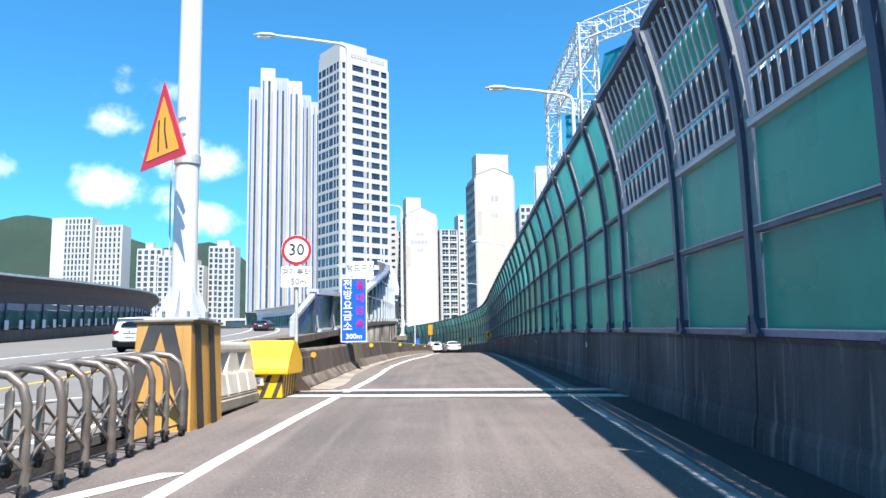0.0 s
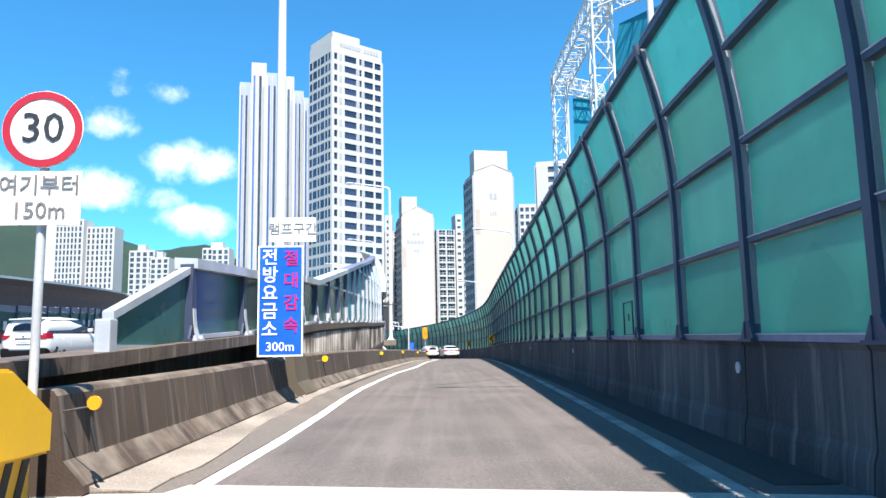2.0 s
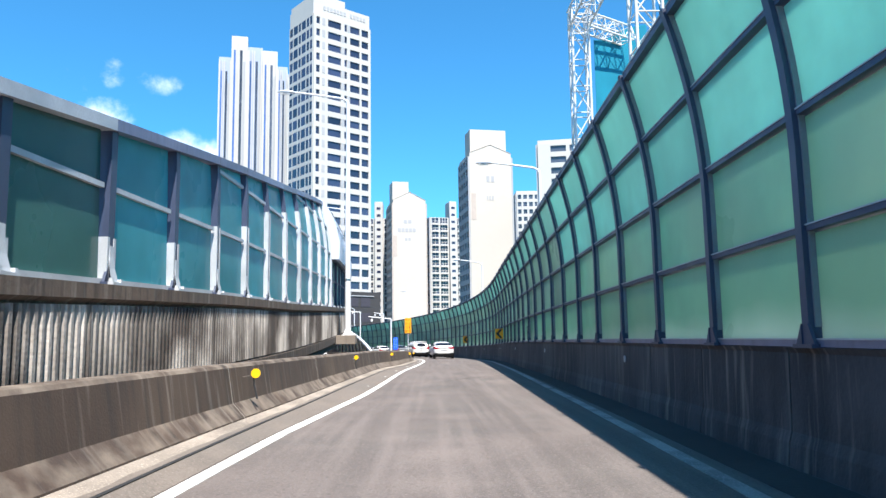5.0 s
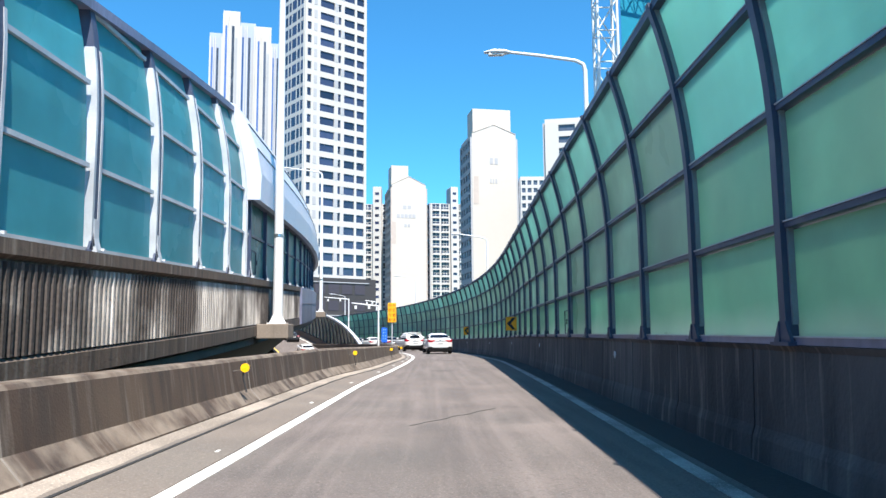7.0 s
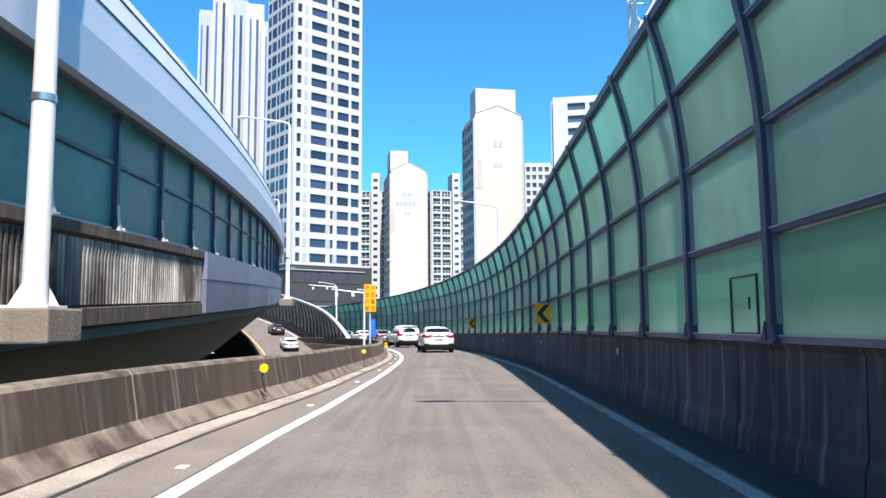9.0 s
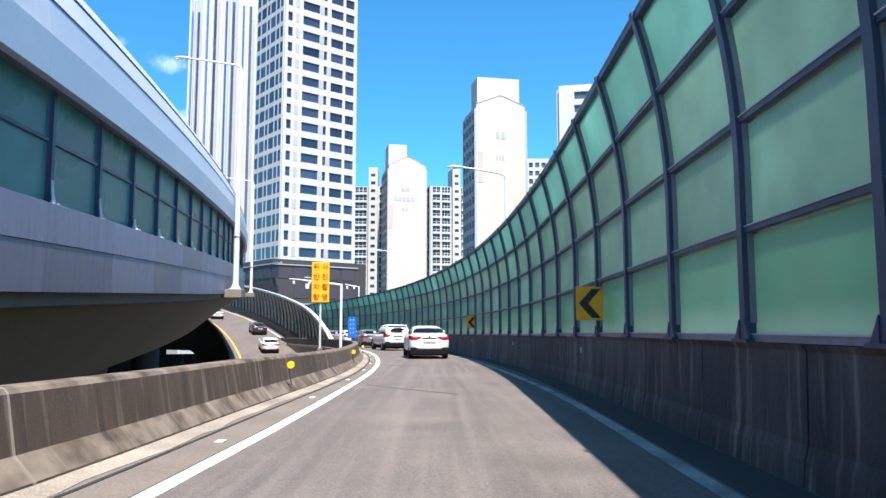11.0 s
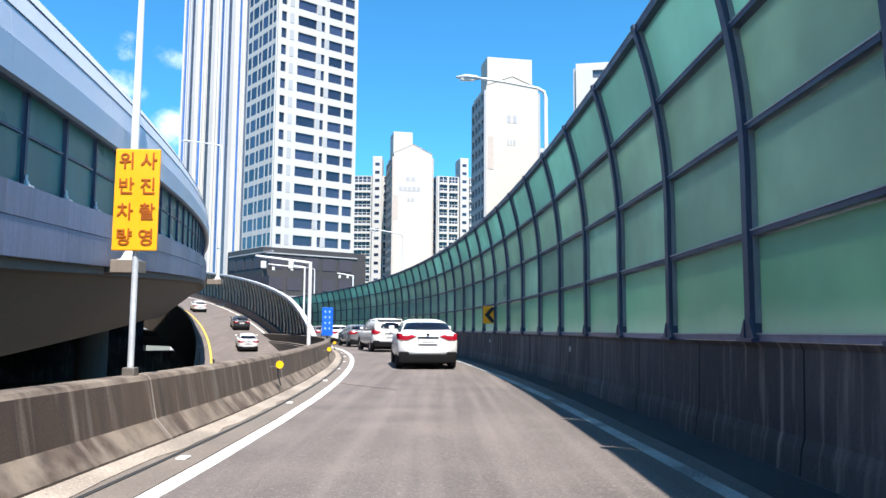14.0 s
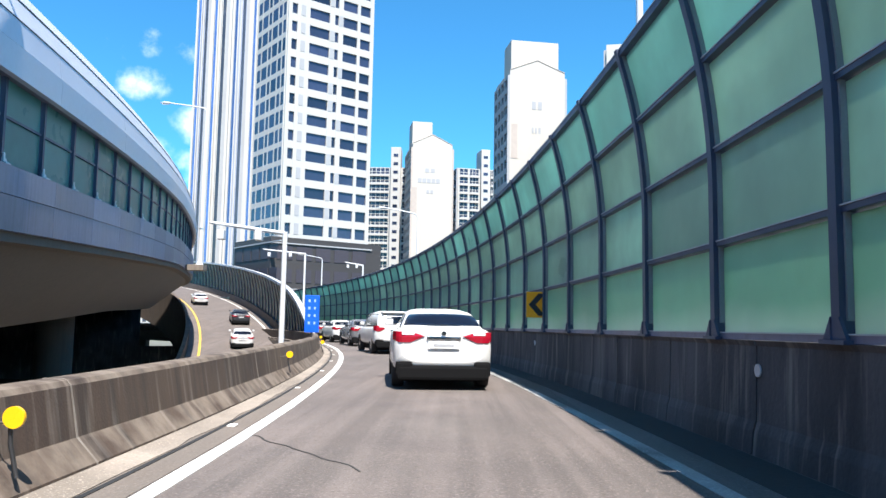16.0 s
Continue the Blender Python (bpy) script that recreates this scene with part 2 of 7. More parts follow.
M = {
    "asphalt": material("asphalt", (0.136, 0.113, 0.107), 0.86, vary=0.3, scale=0.9, fine=34, bump=0.9, tracks=0.75, second=(0.078, 0.073, 0.07), second_amount=0.55, speckle=0.5),
    # near-black: painted shade beside the right wall, also tar and joint filling
    "gutter_dirt": material("near_black_asphalt", (0.032, 0.031, 0.031), 0.9, vary=0.3, scale=0.8, fine=30, bump=0.6, second=(0.055, 0.052, 0.05), second_amount=0.5),
    "asphalt_far": material("asphalt_far", (0.15, 0.142, 0.135), 0.86, vary=0.12, scale=0.3, fine=30, bump=0.2),
    "shoulder": material("shoulder_concrete", (0.15, 0.124, 0.108), 0.85, vary=0.2, scale=0.9, fine=30, bump=0.4, second=(0.12, 0.105, 0.095), second_amount=0.7, speckle=0.4),
    "line_white": material("worn_white_line", (0.72, 0.71, 0.69), 0.6, vary=0.1, scale=4, fine=30, bump=0.1, second=(0.3, 0.29, 0.28), second_amount=0.55),
    # right edge line: worn white, dimmed further by shade put into the colour
    "line_worn": material("shade_dimmed_white_line", (0.34, 0.335, 0.33), 0.75, vary=0.2, scale=3, fine=24, bump=0.2, second=(0.1, 0.098, 0.095), second_amount=0.8, speckle=0.4),
    "line_yellow": material("worn_yellow_line", (0.62, 0.4, 0.06), 0.6, vary=0.1, scale=4, fine=30, bump=0.1),
    "concrete_old": material("stained_concrete", (0.13, 0.09, 0.068), 0.85, drips=0.45, vary=0.11, scale=1.2, fine=16, bump=0.25, second=(0.085, 0.068, 0.058), second_amount=0.75, streaks=0.85, streak_across=0.5, streak_color=(0.035, 0.028, 0.025)),
    "barrier_concrete": material("dark_stained_concrete", (0.054, 0.035, 0.027), 0.85, drips=0.34, vary=0.18, scale=0.9, fine=44, bump=0.18, second=(0.095, 0.066, 0.048), second_amount=0.7, streaks=0.8, streak_color=(0.026, 0.021, 0.02), streak_across=0.35, streak_scale=3.4, foot_dust=0.6, speckle=0.1),
    "dust": material("pale_sandy_dust", (0.29, 0.245, 0.21), 0.95, vary=0.2, scale=1.6, fine=40, bump=0.3, second=(0.15, 0.127, 0.108), second_amount=0.8, speckle=0.4),
    "lime": material("lime_joint", (0.24, 0.215, 0.195), 0.9, vary=0.2, scale=4, fine=30, bump=0.2, second=(0.16, 0.13, 0.11), second_amount=0.7),
    "concrete_light": material("pale_concrete", (0.22, 0.178, 0.145), 0.85, vary=0.2, scale=1.4, fine=24, bump=0.3, second=(0.17, 0.14, 0.12), second_amount=0.75, streaks=0.3, speckle=0.15),
    "strip_concrete": material("joint_strip_concrete", (0.46, 0.43, 0.4), 0.85, vary=0.2, scale=1.4, fine=24, bump=0.3, second=(0.26, 0.235, 0.21), second_amount=0.6, speckle=0.3),
    "concrete_plain": material("smooth_brown_concrete", (0.1, 0.08, 0.058), 0.8, vary=0.12, scale=1.5, fine=12, bump=0.1, second=(0.07, 0.055, 0.042), second_amount=0.5),
    # tone set below the concrete's own, for the shade the wall stands in
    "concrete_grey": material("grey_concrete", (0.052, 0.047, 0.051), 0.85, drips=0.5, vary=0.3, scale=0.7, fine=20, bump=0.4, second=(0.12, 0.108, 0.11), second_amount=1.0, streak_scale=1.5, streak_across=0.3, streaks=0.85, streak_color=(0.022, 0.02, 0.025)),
    "concrete_soffit": material("soffit_concrete", (0.19, 0.16, 0.135), 0.9, vary=0.14, scale=0.3, fine=9, bump=0.15, streaks=0.15),
    "rib": material("ribbed_concrete", (0.5, 0.455, 0.42), 0.85, vary=0.25, scale=1.5, fine=24, bump=0.4, second=(0.06, 0.047, 0.042), second_amount=1.1, streaks=0.85, streak_color=(0.05, 0.04, 0.036), jitter=0.3),
    "post": material("slate_blue_paint", (0.044, 0.058, 0.105), 0.45, vary=0.12, scale=3, fine=50, bump=0.05, spec=0.4),
    "post_light": material("galvanised_steel", (0.5, 0.52, 0.56), 0.5, metal=0.2, vary=0.2, scale=2, fine=40, bump=0.08),
    "bead": material("dull_grey_bead", (0.2, 0.22, 0.24), 0.6, vary=0.15, scale=3, fine=40, bump=0.05),
    # one green acrylic in several tones: light and viewing angle put into the colour
    "panel": material("green_acrylic", (0.33, 0.55, 0.42), 0.34, vary=0.16, scale=0.45, fine=2.0, bump=0.0, translucent=0.55, jitter=0.1, spec=0.4, second=(0.58, 0.7, 0.52), second_amount=0.6),
    "panel_blue": material("teal_acrylic", (0.37, 0.67, 0.6), 0.34, vary=0.14, scale=0.45, fine=2.0, bump=0.0, translucent=0.68, jitter=0.08, spec=0.4),
    # the dust value whitens the lower edge as light from behind would
    "panel_low": material("backlit_edge_green_acrylic", (0.34, 0.57, 0.43), 0.34, vary=0.16, scale=0.45, fine=2.0, bump=0.0, translucent=0.55, jitter=0.1, spec=0.4, second=(0.5, 0.64, 0.46), second_amount=0.6, dust=0.75),
    "panel_sky": material("blue_green_acrylic", (0.13, 0.5, 0.55), 0.25, vary=0.2, scale=0.4, fine=2.0, bump=0.0, translucent=0.62, jitter=0.1, spec=0.5),
    "panel_hood": material("grey_green_acrylic", (0.15, 0.35, 0.33), 0.3, vary=0.16, scale=0.4, fine=2.0, bump=0.0, translucent=0.5, jitter=0.12, spec=0.5),
    "panel_far": material("backlit_pale_acrylic", (0.42, 0.57, 0.47), 0.34, vary=0.2, scale=0.45, fine=2.0, bump=0.0, translucent=0.6, jitter=0.1, spec=0.4),
    "panel_top": material("pale_teal_acrylic", (0.37, 0.61, 0.54), 0.34, vary=0.18, scale=0.45, fine=2.0, bump=0.0, translucent=0.64, jitter=0.1, spec=0.4),
    "panel_mid": material("mid_green_acrylic", (0.22, 0.52, 0.45), 0.3, vary=0.14, scale=0.45, fine=2.0, bump=0.0, translucent=0.64, jitter=0.09, spec=0.4),
    "panel_start": material("deep_green_acrylic", (0.1, 0.4, 0.34), 0.3, vary=0.12, scale=0.6, fine=3.0, bump=0.0, translucent=0.5, jitter=0.07, spec=0.4),
    "panel_bright": material("bright_teal_acrylic", (0.18, 0.56, 0.55), 0.3, vary=0.14, scale=0.45, fine=2.0, bump=0.0, translucent=0.68, jitter=0.09, spec=0.4),
    # floor under the flyover: the colour itself carries the deep shade
    "dark_floor": material("shade_dark_lower_road", (0.035, 0.034, 0.034), 0.9, vary=0.2, scale=0.4, fine=20, bump=0.2),
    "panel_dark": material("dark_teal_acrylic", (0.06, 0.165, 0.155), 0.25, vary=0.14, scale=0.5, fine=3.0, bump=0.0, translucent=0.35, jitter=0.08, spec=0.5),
    "louver_dark": material("dark_louver_board", (0.045, 0.04, 0.055), 0.6, vary=0.15, bump=0.05),
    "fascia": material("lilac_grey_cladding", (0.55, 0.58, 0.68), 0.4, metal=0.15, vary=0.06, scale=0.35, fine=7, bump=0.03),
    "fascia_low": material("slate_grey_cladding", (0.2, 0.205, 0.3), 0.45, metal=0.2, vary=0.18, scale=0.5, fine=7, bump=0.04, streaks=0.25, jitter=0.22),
    "white_paint": material("white_paint", (0.62, 0.62, 0.64), 0.4, vary=0.04, scale=2, fine=30, bump=0.03, streaks=0.08, streak_color=(0.4, 0.36, 0.32)),
    "steel": material("brushed_steel", (0.62, 0.61, 0.6), 0.28, metal=0.9, vary=0.1, scale=5, fine=60, bump=0.03),
    "gate_steel": material("dull_gate_steel", (0.22, 0.19, 0.17), 0.42, metal=0.6, vary=0.25, scale=6, fine=60, bump=0.05, second=(0.16, 0.11, 0.09), second_amount=0.5),
    "sign_amber": material("sign_amber", (0.9, 0.37, 0.008), 0.4, vary=0.06, bump=0.0),
    "sign_brown": material("sign_brown", (0.33, 0.08, 0.008), 0.4, vary=0.05, bump=0.0),
    "facade_pale_blue": material("pale_blue_facade", (0.31, 0.36, 0.5), 0.6, vary=0.08, scale=0.08, fine=1.2, bump=0.02),
    "dark_steel": material("dark_steel", (0.05, 0.05, 0.055), 0.5, metal=0.4, vary=0.15, bump=0.05),
    "rubber": material("black_rubber", (0.018, 0.018, 0.02), 0.8, vary=0.15, bump=0.05),
    "plastic_white": material("weathered_white_plastic", (0.58, 0.54, 0.49), 0.6, vary=0.08, scale=2, fine=20, bump=0.08, second=(0.36, 0.32, 0.28), second_amount=0.5, streaks=0.25, streak_color=(0.25, 0.2, 0.16)),
    "plastic_grimy": material("grimy_plastic", (0.3, 0.26, 0.22), 0.7, vary=0.2, scale=3, fine=20, bump=0.1, second=(0.12, 0.1, 0.085), second_amount=0.6),
    "yellow": material("yellow_paint", (0.84, 0.47, 0.015), 0.45, vary=0.07, scale=2, fine=20, bump=0.05, second=(0.55, 0.33, 0.03), second_amount=0.25),
    "ochre": material("faded_yellow_paint", (0.55, 0.29, 0.06), 0.6, vary=0.12, scale=1.5, fine=20, bump=0.15, second=(0.36, 0.2, 0.08), second_amount=0.7, streaks=0.35),
    "black_paint": material("black_paint", (0.03, 0.03, 0.035), 0.6, vary=0.2, bump=0.1, second=(0.16, 0.13, 0.09), second_amount=0.3),
    "orange": material("orange_reflector", (0.85, 0.32, 0.02), 0.3, vary=0.05, bump=0.0),
    "reflector": material("yellow_reflector", (0.85, 0.47, 0.01), 0.3, vary=0.05, bump=0.0),
    "sign_white": material("sign_white", (0.82, 0.82, 0.82), 0.4, vary=0.03, scale=2, fine=20, bump=0.0),
    "sign_red": material("sign_red", (0.62, 0.02, 0.035), 0.4, vary=0.05, bump=0.0),
    "sign_crimson": material("sign_crimson", (0.4, 0.014, 0.03), 0.4, vary=0.05, bump=0.0),
    "sign_magenta": material("sign_magenta", (0.5, 0.01, 0.12), 0.4, vary=0.05, bump=0.0),
    "sign_blue": material("sign_blue", (0.005, 0.1, 0.72), 0.4, vary=0.08, scale=3, bump=0.0),
    "sign_pale": material("sign_pale_blue", (0.28, 0.42, 0.8), 0.4, vary=0.05, bump=0.0),
    "sign_black": material("sign_black", (0.02, 0.02, 0.025), 0.5, vary=0.05, bump=0.0),
    "sign_orange": material("sign_orange", (1.0, 0.4, 0.012), 0.4, vary=0.06, bump=0.0),
    "sign_grey": material("sign_grey_print", (0.16, 0.15, 0.15), 0.5, vary=0.05, bump=0.0),
    "car_white": material("white_car_paint", (0.6, 0.595, 0.6), 0.22, vary=0.015, scale=1, bump=0.0, spec=0.6),
    "car_grey": material("grey_car_paint", (0.2, 0.2, 0.22), 0.25, metal=0.4, vary=0.02, scale=1, bump=0.0, spec=0.6),
    "car_dark": material("dark_car_paint", (0.04, 0.045, 0.055), 0.25, metal=0.3, vary=0.02, scale=1, bump=0.0, spec=0.6),
    "car_glass": glass("car_glass", (0.012, 0.015, 0.03)),
    "car_trim": material("black_trim", (0.007, 0.007, 0.008), 0.9, vary=0.1, bump=0.05, spec=0.12),
    "tail_red": material("tail_lamp_red", (0.34, 0.006, 0.022), 0.2, vary=0.05, bump=0.0),
    "chrome": material("chrome", (0.75, 0.75, 0.76), 0.15, metal=1.0, vary=0.03, bump=0.0),
    "facade_white": material("white_facade", (0.46, 0.448, 0.44), 0.75, vary=0.05, scale=0.08, fine=1.2, bump=0.02, streaks=0.06, streak_color=(0.5, 0.46, 0.42)),
    "facade_cream": material("cream_facade", (0.475, 0.44, 0.405), 0.75, vary=0.05, scale=0.06, fine=1.0, bump=0.02, streaks=0.06, streak_color=(0.5, 0.45, 0.4)),
    "facade_grey": material("grey_facade", (0.34, 0.345, 0.37), 0.75, vary=0.08, scale=0.08, fine=1.2, bump=0.02),
    "facade_taupe": material("taupe_facade", (0.42, 0.36, 0.33), 0.75, vary=0.08, scale=0.08, fine=1.2, bump=0.02),
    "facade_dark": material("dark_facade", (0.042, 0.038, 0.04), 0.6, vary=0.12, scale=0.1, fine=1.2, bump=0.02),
    "window": glass("window_glass", (0.028, 0.036, 0.075), 0.12, vary=0.5),
    "window_blue": glass("blue_window_glass", (0.05, 0.12, 0.34), 0.1, vary=0.3),
    "window_far": glass("far_window_glass", (0.06, 0.07, 0.1), 0.2, vary=0.4),
    "netting": material("teal_netting", (0.008, 0.28, 0.42), 0.8, vary=0.12, scale=0.3, fine=8, bump=0.1, translucent=0.3),
    "truss": material("white_truss_paint", (0.62, 0.63, 0.65), 0.5, vary=0.03, bump=0.0),
    "hill": material("wooded_hill", (0.013, 0.036, 0.024), 0.95, vary=0.4, scale=0.02, fine=0.16, bump=0.6, second=(0.008, 0.024, 0.018), second_amount=0.8),
    "ground": material("town_ground", (0.13, 0.13, 0.115), 0.95, vary=0.3, scale=0.02, fine=0.5, bump=0.2, second=(0.07, 0.1, 0.05), second_amount=0.5),
    "leaf": material("leaf", (0.05, 0.105, 0.03), 0.8, vary=0.35, scale=0.8, fine=6, bump=0.0, jitter=0.2, translucent=0.2),
    "bark": material("bark", (0.12, 0.09, 0.07), 0.9, vary=0.25, bump=0.4),
    "lens_white": material("lamp_lens", (0.75, 0.76, 0.78), 0.2, vary=0.03, bump=0.0),
}


# ---- mesh helpers ----
def link_mesh(name, bm, mat):
    me = bpy.data.meshes.new(name)
    bm.normal_update()
    bm.to_mesh(me)
    bm.free()
    for x in (mat if isinstance(mat, (list, tuple)) else [mat]):
        me.materials.append(M[x] if isinstance(x, str) else x)
    return me


def world_of(ob):
    m = ob.matrix_basis.copy()
    while ob.parent:
        ob = ob.parent
        m = ob.matrix_basis @ m
    return m


def placed(ob, m):
    """Puts an object at the world pose m, whatever it hangs under."""
    ob.matrix_basis = world_of(ob.parent).inverted() @ m if ob.parent else m
    return ob


def part(name, bm, mat, parent, label=""):
    """Links a bmesh (or a ready mesh) as one mesh object under a thing or a part."""
    me = link_mesh(name, bm, mat) if isinstance(bm, bmesh.types.BMesh) else bm
    ob = new(name, me)
    ob.parent = parent
    return tagged(ob, label) if label else ob


def thing(name, label, category, group="", kind="", at=None):
    ob = new(name)
    ob.empty_display_size = 0.2
    if at is not None:
        ob.matrix_basis = at
    return tagged(ob, label, category, group, kind)


def solid(name, bm, mat, label, category, group="", kind=""):
    return tagged(new(name, link_mesh(name, bm, mat)), label, category, group, kind)


def box(bm, x0, x1, y0, y1, z0, z1, m=None, bevel=0.0, slot=0):
    vs = [bm.verts.new(p) for p in ((x0, y0, z0), (x1, y0, z0), (x1, y1, z0), (x0, y1, z0), (x0, y0, z1), (x1, y0, z1), (x1, y1, z1), (x0, y1, z1))]
    fs = [bm.faces.new([vs[i] for i in f]) for f in ((3, 2, 1, 0), (4, 5, 6, 7), (0, 1, 5, 4), (1, 2, 6, 5), (2, 3, 7, 6), (3, 0, 4, 7))]
    for f in fs:
        f.material_index = slot
    if bevel:
        r = bmesh.ops.bevel(bm, geom=list({e for f in fs for e in f.edges}), offset=bevel, segments=2, affect='EDGES', profile=0.6)
        vs = list({v for f in r["faces"] for v in f.verts} | {v for v in vs if v.is_valid})
    if m is not None:
        for v in vs:
            v.co = m @ v.co
    return vs


def boxes(*dims, bevel=0.0):
    bm = bmesh.new()
    for d in dims:
        box(bm, *d, bevel=bevel)
    return bm


def tube(bm, points, radii, sides=10, caps=True, slot=0):
    """A round tube through points."""
    pts = [Vector(p) for p in points]
    radii = [radii] * len(pts) if isinstance(radii, (int, float)) else radii
    rings = []
    ref = Vector((0, 0, 1))
    for i, p in enumerate(pts):
        d = (pts[min(i + 1, len(pts) - 1)] - pts[max(i - 1, 0)]).normalized()
        a = d.cross(ref if abs(d.z) < 0.95 else Vector((1, 0, 0))).normalized()
        b = a.cross(d)
        rings.append([bm.verts.new(p + radii[i] * (math.cos(2 * math.pi * k / sides) * a + math.sin(2 * math.pi * k / sides) * b)) for k in range(sides)])
    for r0, r1 in zip(rings, rings[1:]):
        for k in range(sides):
            f = bm.faces.new((r0[k], r0[(k + 1) % sides], r1[(k + 1) % sides], r1[k]))
            f.smooth = True
            f.material_index = slot
    if caps:
        # caps have corners of their own, so that the side's shading stays round
        for ring in (rings[0][::-1], rings[-1]):
            bm.faces.new([bm.verts.new(v.co) for v in ring]).material_index = slot
    bmesh.ops.recalc_face_normals(bm, faces=bm.faces)
    return bm


def tubes(*runs, sides=10):
    bm = bmesh.new()
    for pts, r in runs:
        tube(bm, pts, r, sides)
    return bm


def plate(bm, outline, depth, m=None):
    """A flat outline in x and z, extruded along y from 0 to depth."""
    a = [bm.verts.new((x, 0, z)) for x, z in outline]
    b = [bm.verts.new((x, depth, z)) for x, z in outline]
    n = len(a)
    bm.faces.new(a)
    bm.faces.new(b[::-1])
    for k in range(n):
        bm.faces.new((a[k], b[k], b[(k + 1) % n], a[(k + 1) % n]))
    if m is not None:
        for v in a + b:
            v.co = m @ v.co
    bmesh.ops.recalc_face_normals(bm, faces=bm.faces)
    return bm


def sweep(bm, way, stations, profile, closed=True, slot=0):
    """A profile of (offset to the right, height) drawn along a way: way(s) gives the frame at s; profile may be a function of s."""
    rings = []
    for s in stations:
        f = way(s)
        pr = profile(s) if callable(profile) else profile
        rings.append([bm.verts.new(f @ Vector((o, 0, h))) for o, h in pr])
    n = len(rings[0])
    for r0, r1 in zip(rings, rings[1:]):
        for k in range(n if closed else n - 1):
            bm.faces.new((r0[k], r0[(k + 1) % n], r1[(k + 1) % n], r1[k])).material_index = slot
    if closed:
        bm.faces.new(rings[0][::-1]).material_index = slot
        bm.faces.new(rings[-1]).material_index = slot
    bmesh.ops.recalc_face_normals(bm, faces=bm.faces)
    return bm


def steps(a, b, d):
    n = max(1, round((b - a) / d))
    return [a + (b - a) * k / n for k in range(n + 1)]


# ---- the lines of the roads ----
HEADING = math.atan(0.0313)
BEND, RADIUS = 72.6, 176.0


def road_z(s):
    t = min(max(s, 0.0), 80.0)
    z = ((((-7.008e-08 * t + 1.3584e-05) * t - 1.13832e-03) * t + 4.71892e-02) * t) - 0.788
    return z + min(s, 0) * 0.047 - max(s - 80.0, 0) * 0.012


def ramp_plan(s):
    x0, y0 = 0.022 + 0.0313 * BEND, BEND
    if s < BEND:
        return 0.022 + 0.0313 * s, s, HEADING
    a = (s - BEND) / RADIUS
    h = HEADING - a
    return x0 - RADIUS * (math.cos(HEADING) - math.cos(h)) , y0 + RADIUS * (math.sin(HEADING) - math.sin(h)), h


def ramp(s):
    x, y, h = ramp_plan(s)
    return Matrix.Translation((x, y, road_z(s))) @ Matrix.Rotation(-h, 4, 'Z')


def between(s, table):
    """Smooth value from a short table of (s, value)."""
    if s <= table[0][0]:
        return table[0][1]
    for (a, u), (b, v) in zip(table, table[1:]):
        if s < b:
            f = (s - a) / (b - a)
            return u + (v - u) * f * f * (3 - 2 * f)
    return table[-1][1]


def fly_plan(s):
    def point(u):
        if u < 41.8:
            x, y = -2.2 - 0.045 * max(0.0, 28.5 - u), u
        else:
            a = (u - 41.8) / 285.0
            x, y = -2.2 - 285.0 * (1 - math.cos(a)), 41.8 + 285.0 * math.sin(a)
        return x + between(u, [(26, 0), (31, -0.12), (47, -0.16), (58, -0.06), (70, 0.05), (90, 0)]), y
    (xa, ya), (xb, yb) = point(s - 0.5), point(s + 0.5)
    return (*point(s), math.atan2(xb - xa, yb - ya))


def fly_z(s):
    """Height of the parapet's top along the flyover."""
    return 1.32 + 0.0387 * (min(s, 120) - 25.3) + max(s - 120, 0) * 0.012 + between(s, [(18, -0.25), (23.2, -0.19), (29, -0.04), (40, -0.04), (48, -0.1), (80, -0.08), (110, 0)])


def fly(s):
    x, y, h = fly_plan(s)
    return Matrix.Translation((x, y, fly_z(s))) @ Matrix.Rotation(-h, 4, 'Z')


def at_ramp(s, off=0.0, z=0.0, turn=0.0):
    return ramp(s) @ pose(off, 0, z, 0, 0, turn)


# ---- ground, roads ----
def build_ground():
    bm = bmesh.new()
    box(bm, -3000, 3000, -1500, 4500, -12.0, -9.0)
    solid("ground", bm, "ground", "flat grey-green town ground far below the roads", "ground", kind="structure")


def main_z(s):
    """Surface of the main carriageway: level with the ramp at first, then climbing on to the flyover."""
    a, b = road_z(s), fly_z(s) - 1.3
    w = min(max((s - 15.0) / 4.0, 0), 1)
    return a + (b - a) * w


def main_way(s):
    x, y, h = fly_plan(s)
    return Matrix.Translation((x, y, main_z(s))) @ Matrix.Rotation(-h, 4, 'Z')


def left_line(s):
    return between(s, [(10, -1.98), (20, -1.92), (29, -2.17), (36, -2.15), (46, -1.84), (57, -1.88), (64, -1.72), (69, -1.68), (75, -1.76), (80, -1.8), (95, -1.86)])


def right_line(s):
    return between(s, [(10, 2.08), (28, 2.15), (46, 2.24), (58, 2.3), (70, 2.3), (80, 2.08), (92, 1.98)])


def kerb_off(s):
    """Foot of the low barrier beside the ramp."""
    return between(s, [(19, -2.68), (29, -2.72), (40, -2.74), (48, -2.82), (57, -2.88), (66, -2.54), (80, -2.46), (100, -2.5)])


def kerb_z(s):
    """Rise of the shoulder towards the barrier."""
    return between(s, [(17, 0.03), (26, 0.1), (36, 0.1), (48, 0.06), (58, 0.04), (68, 0.0)])


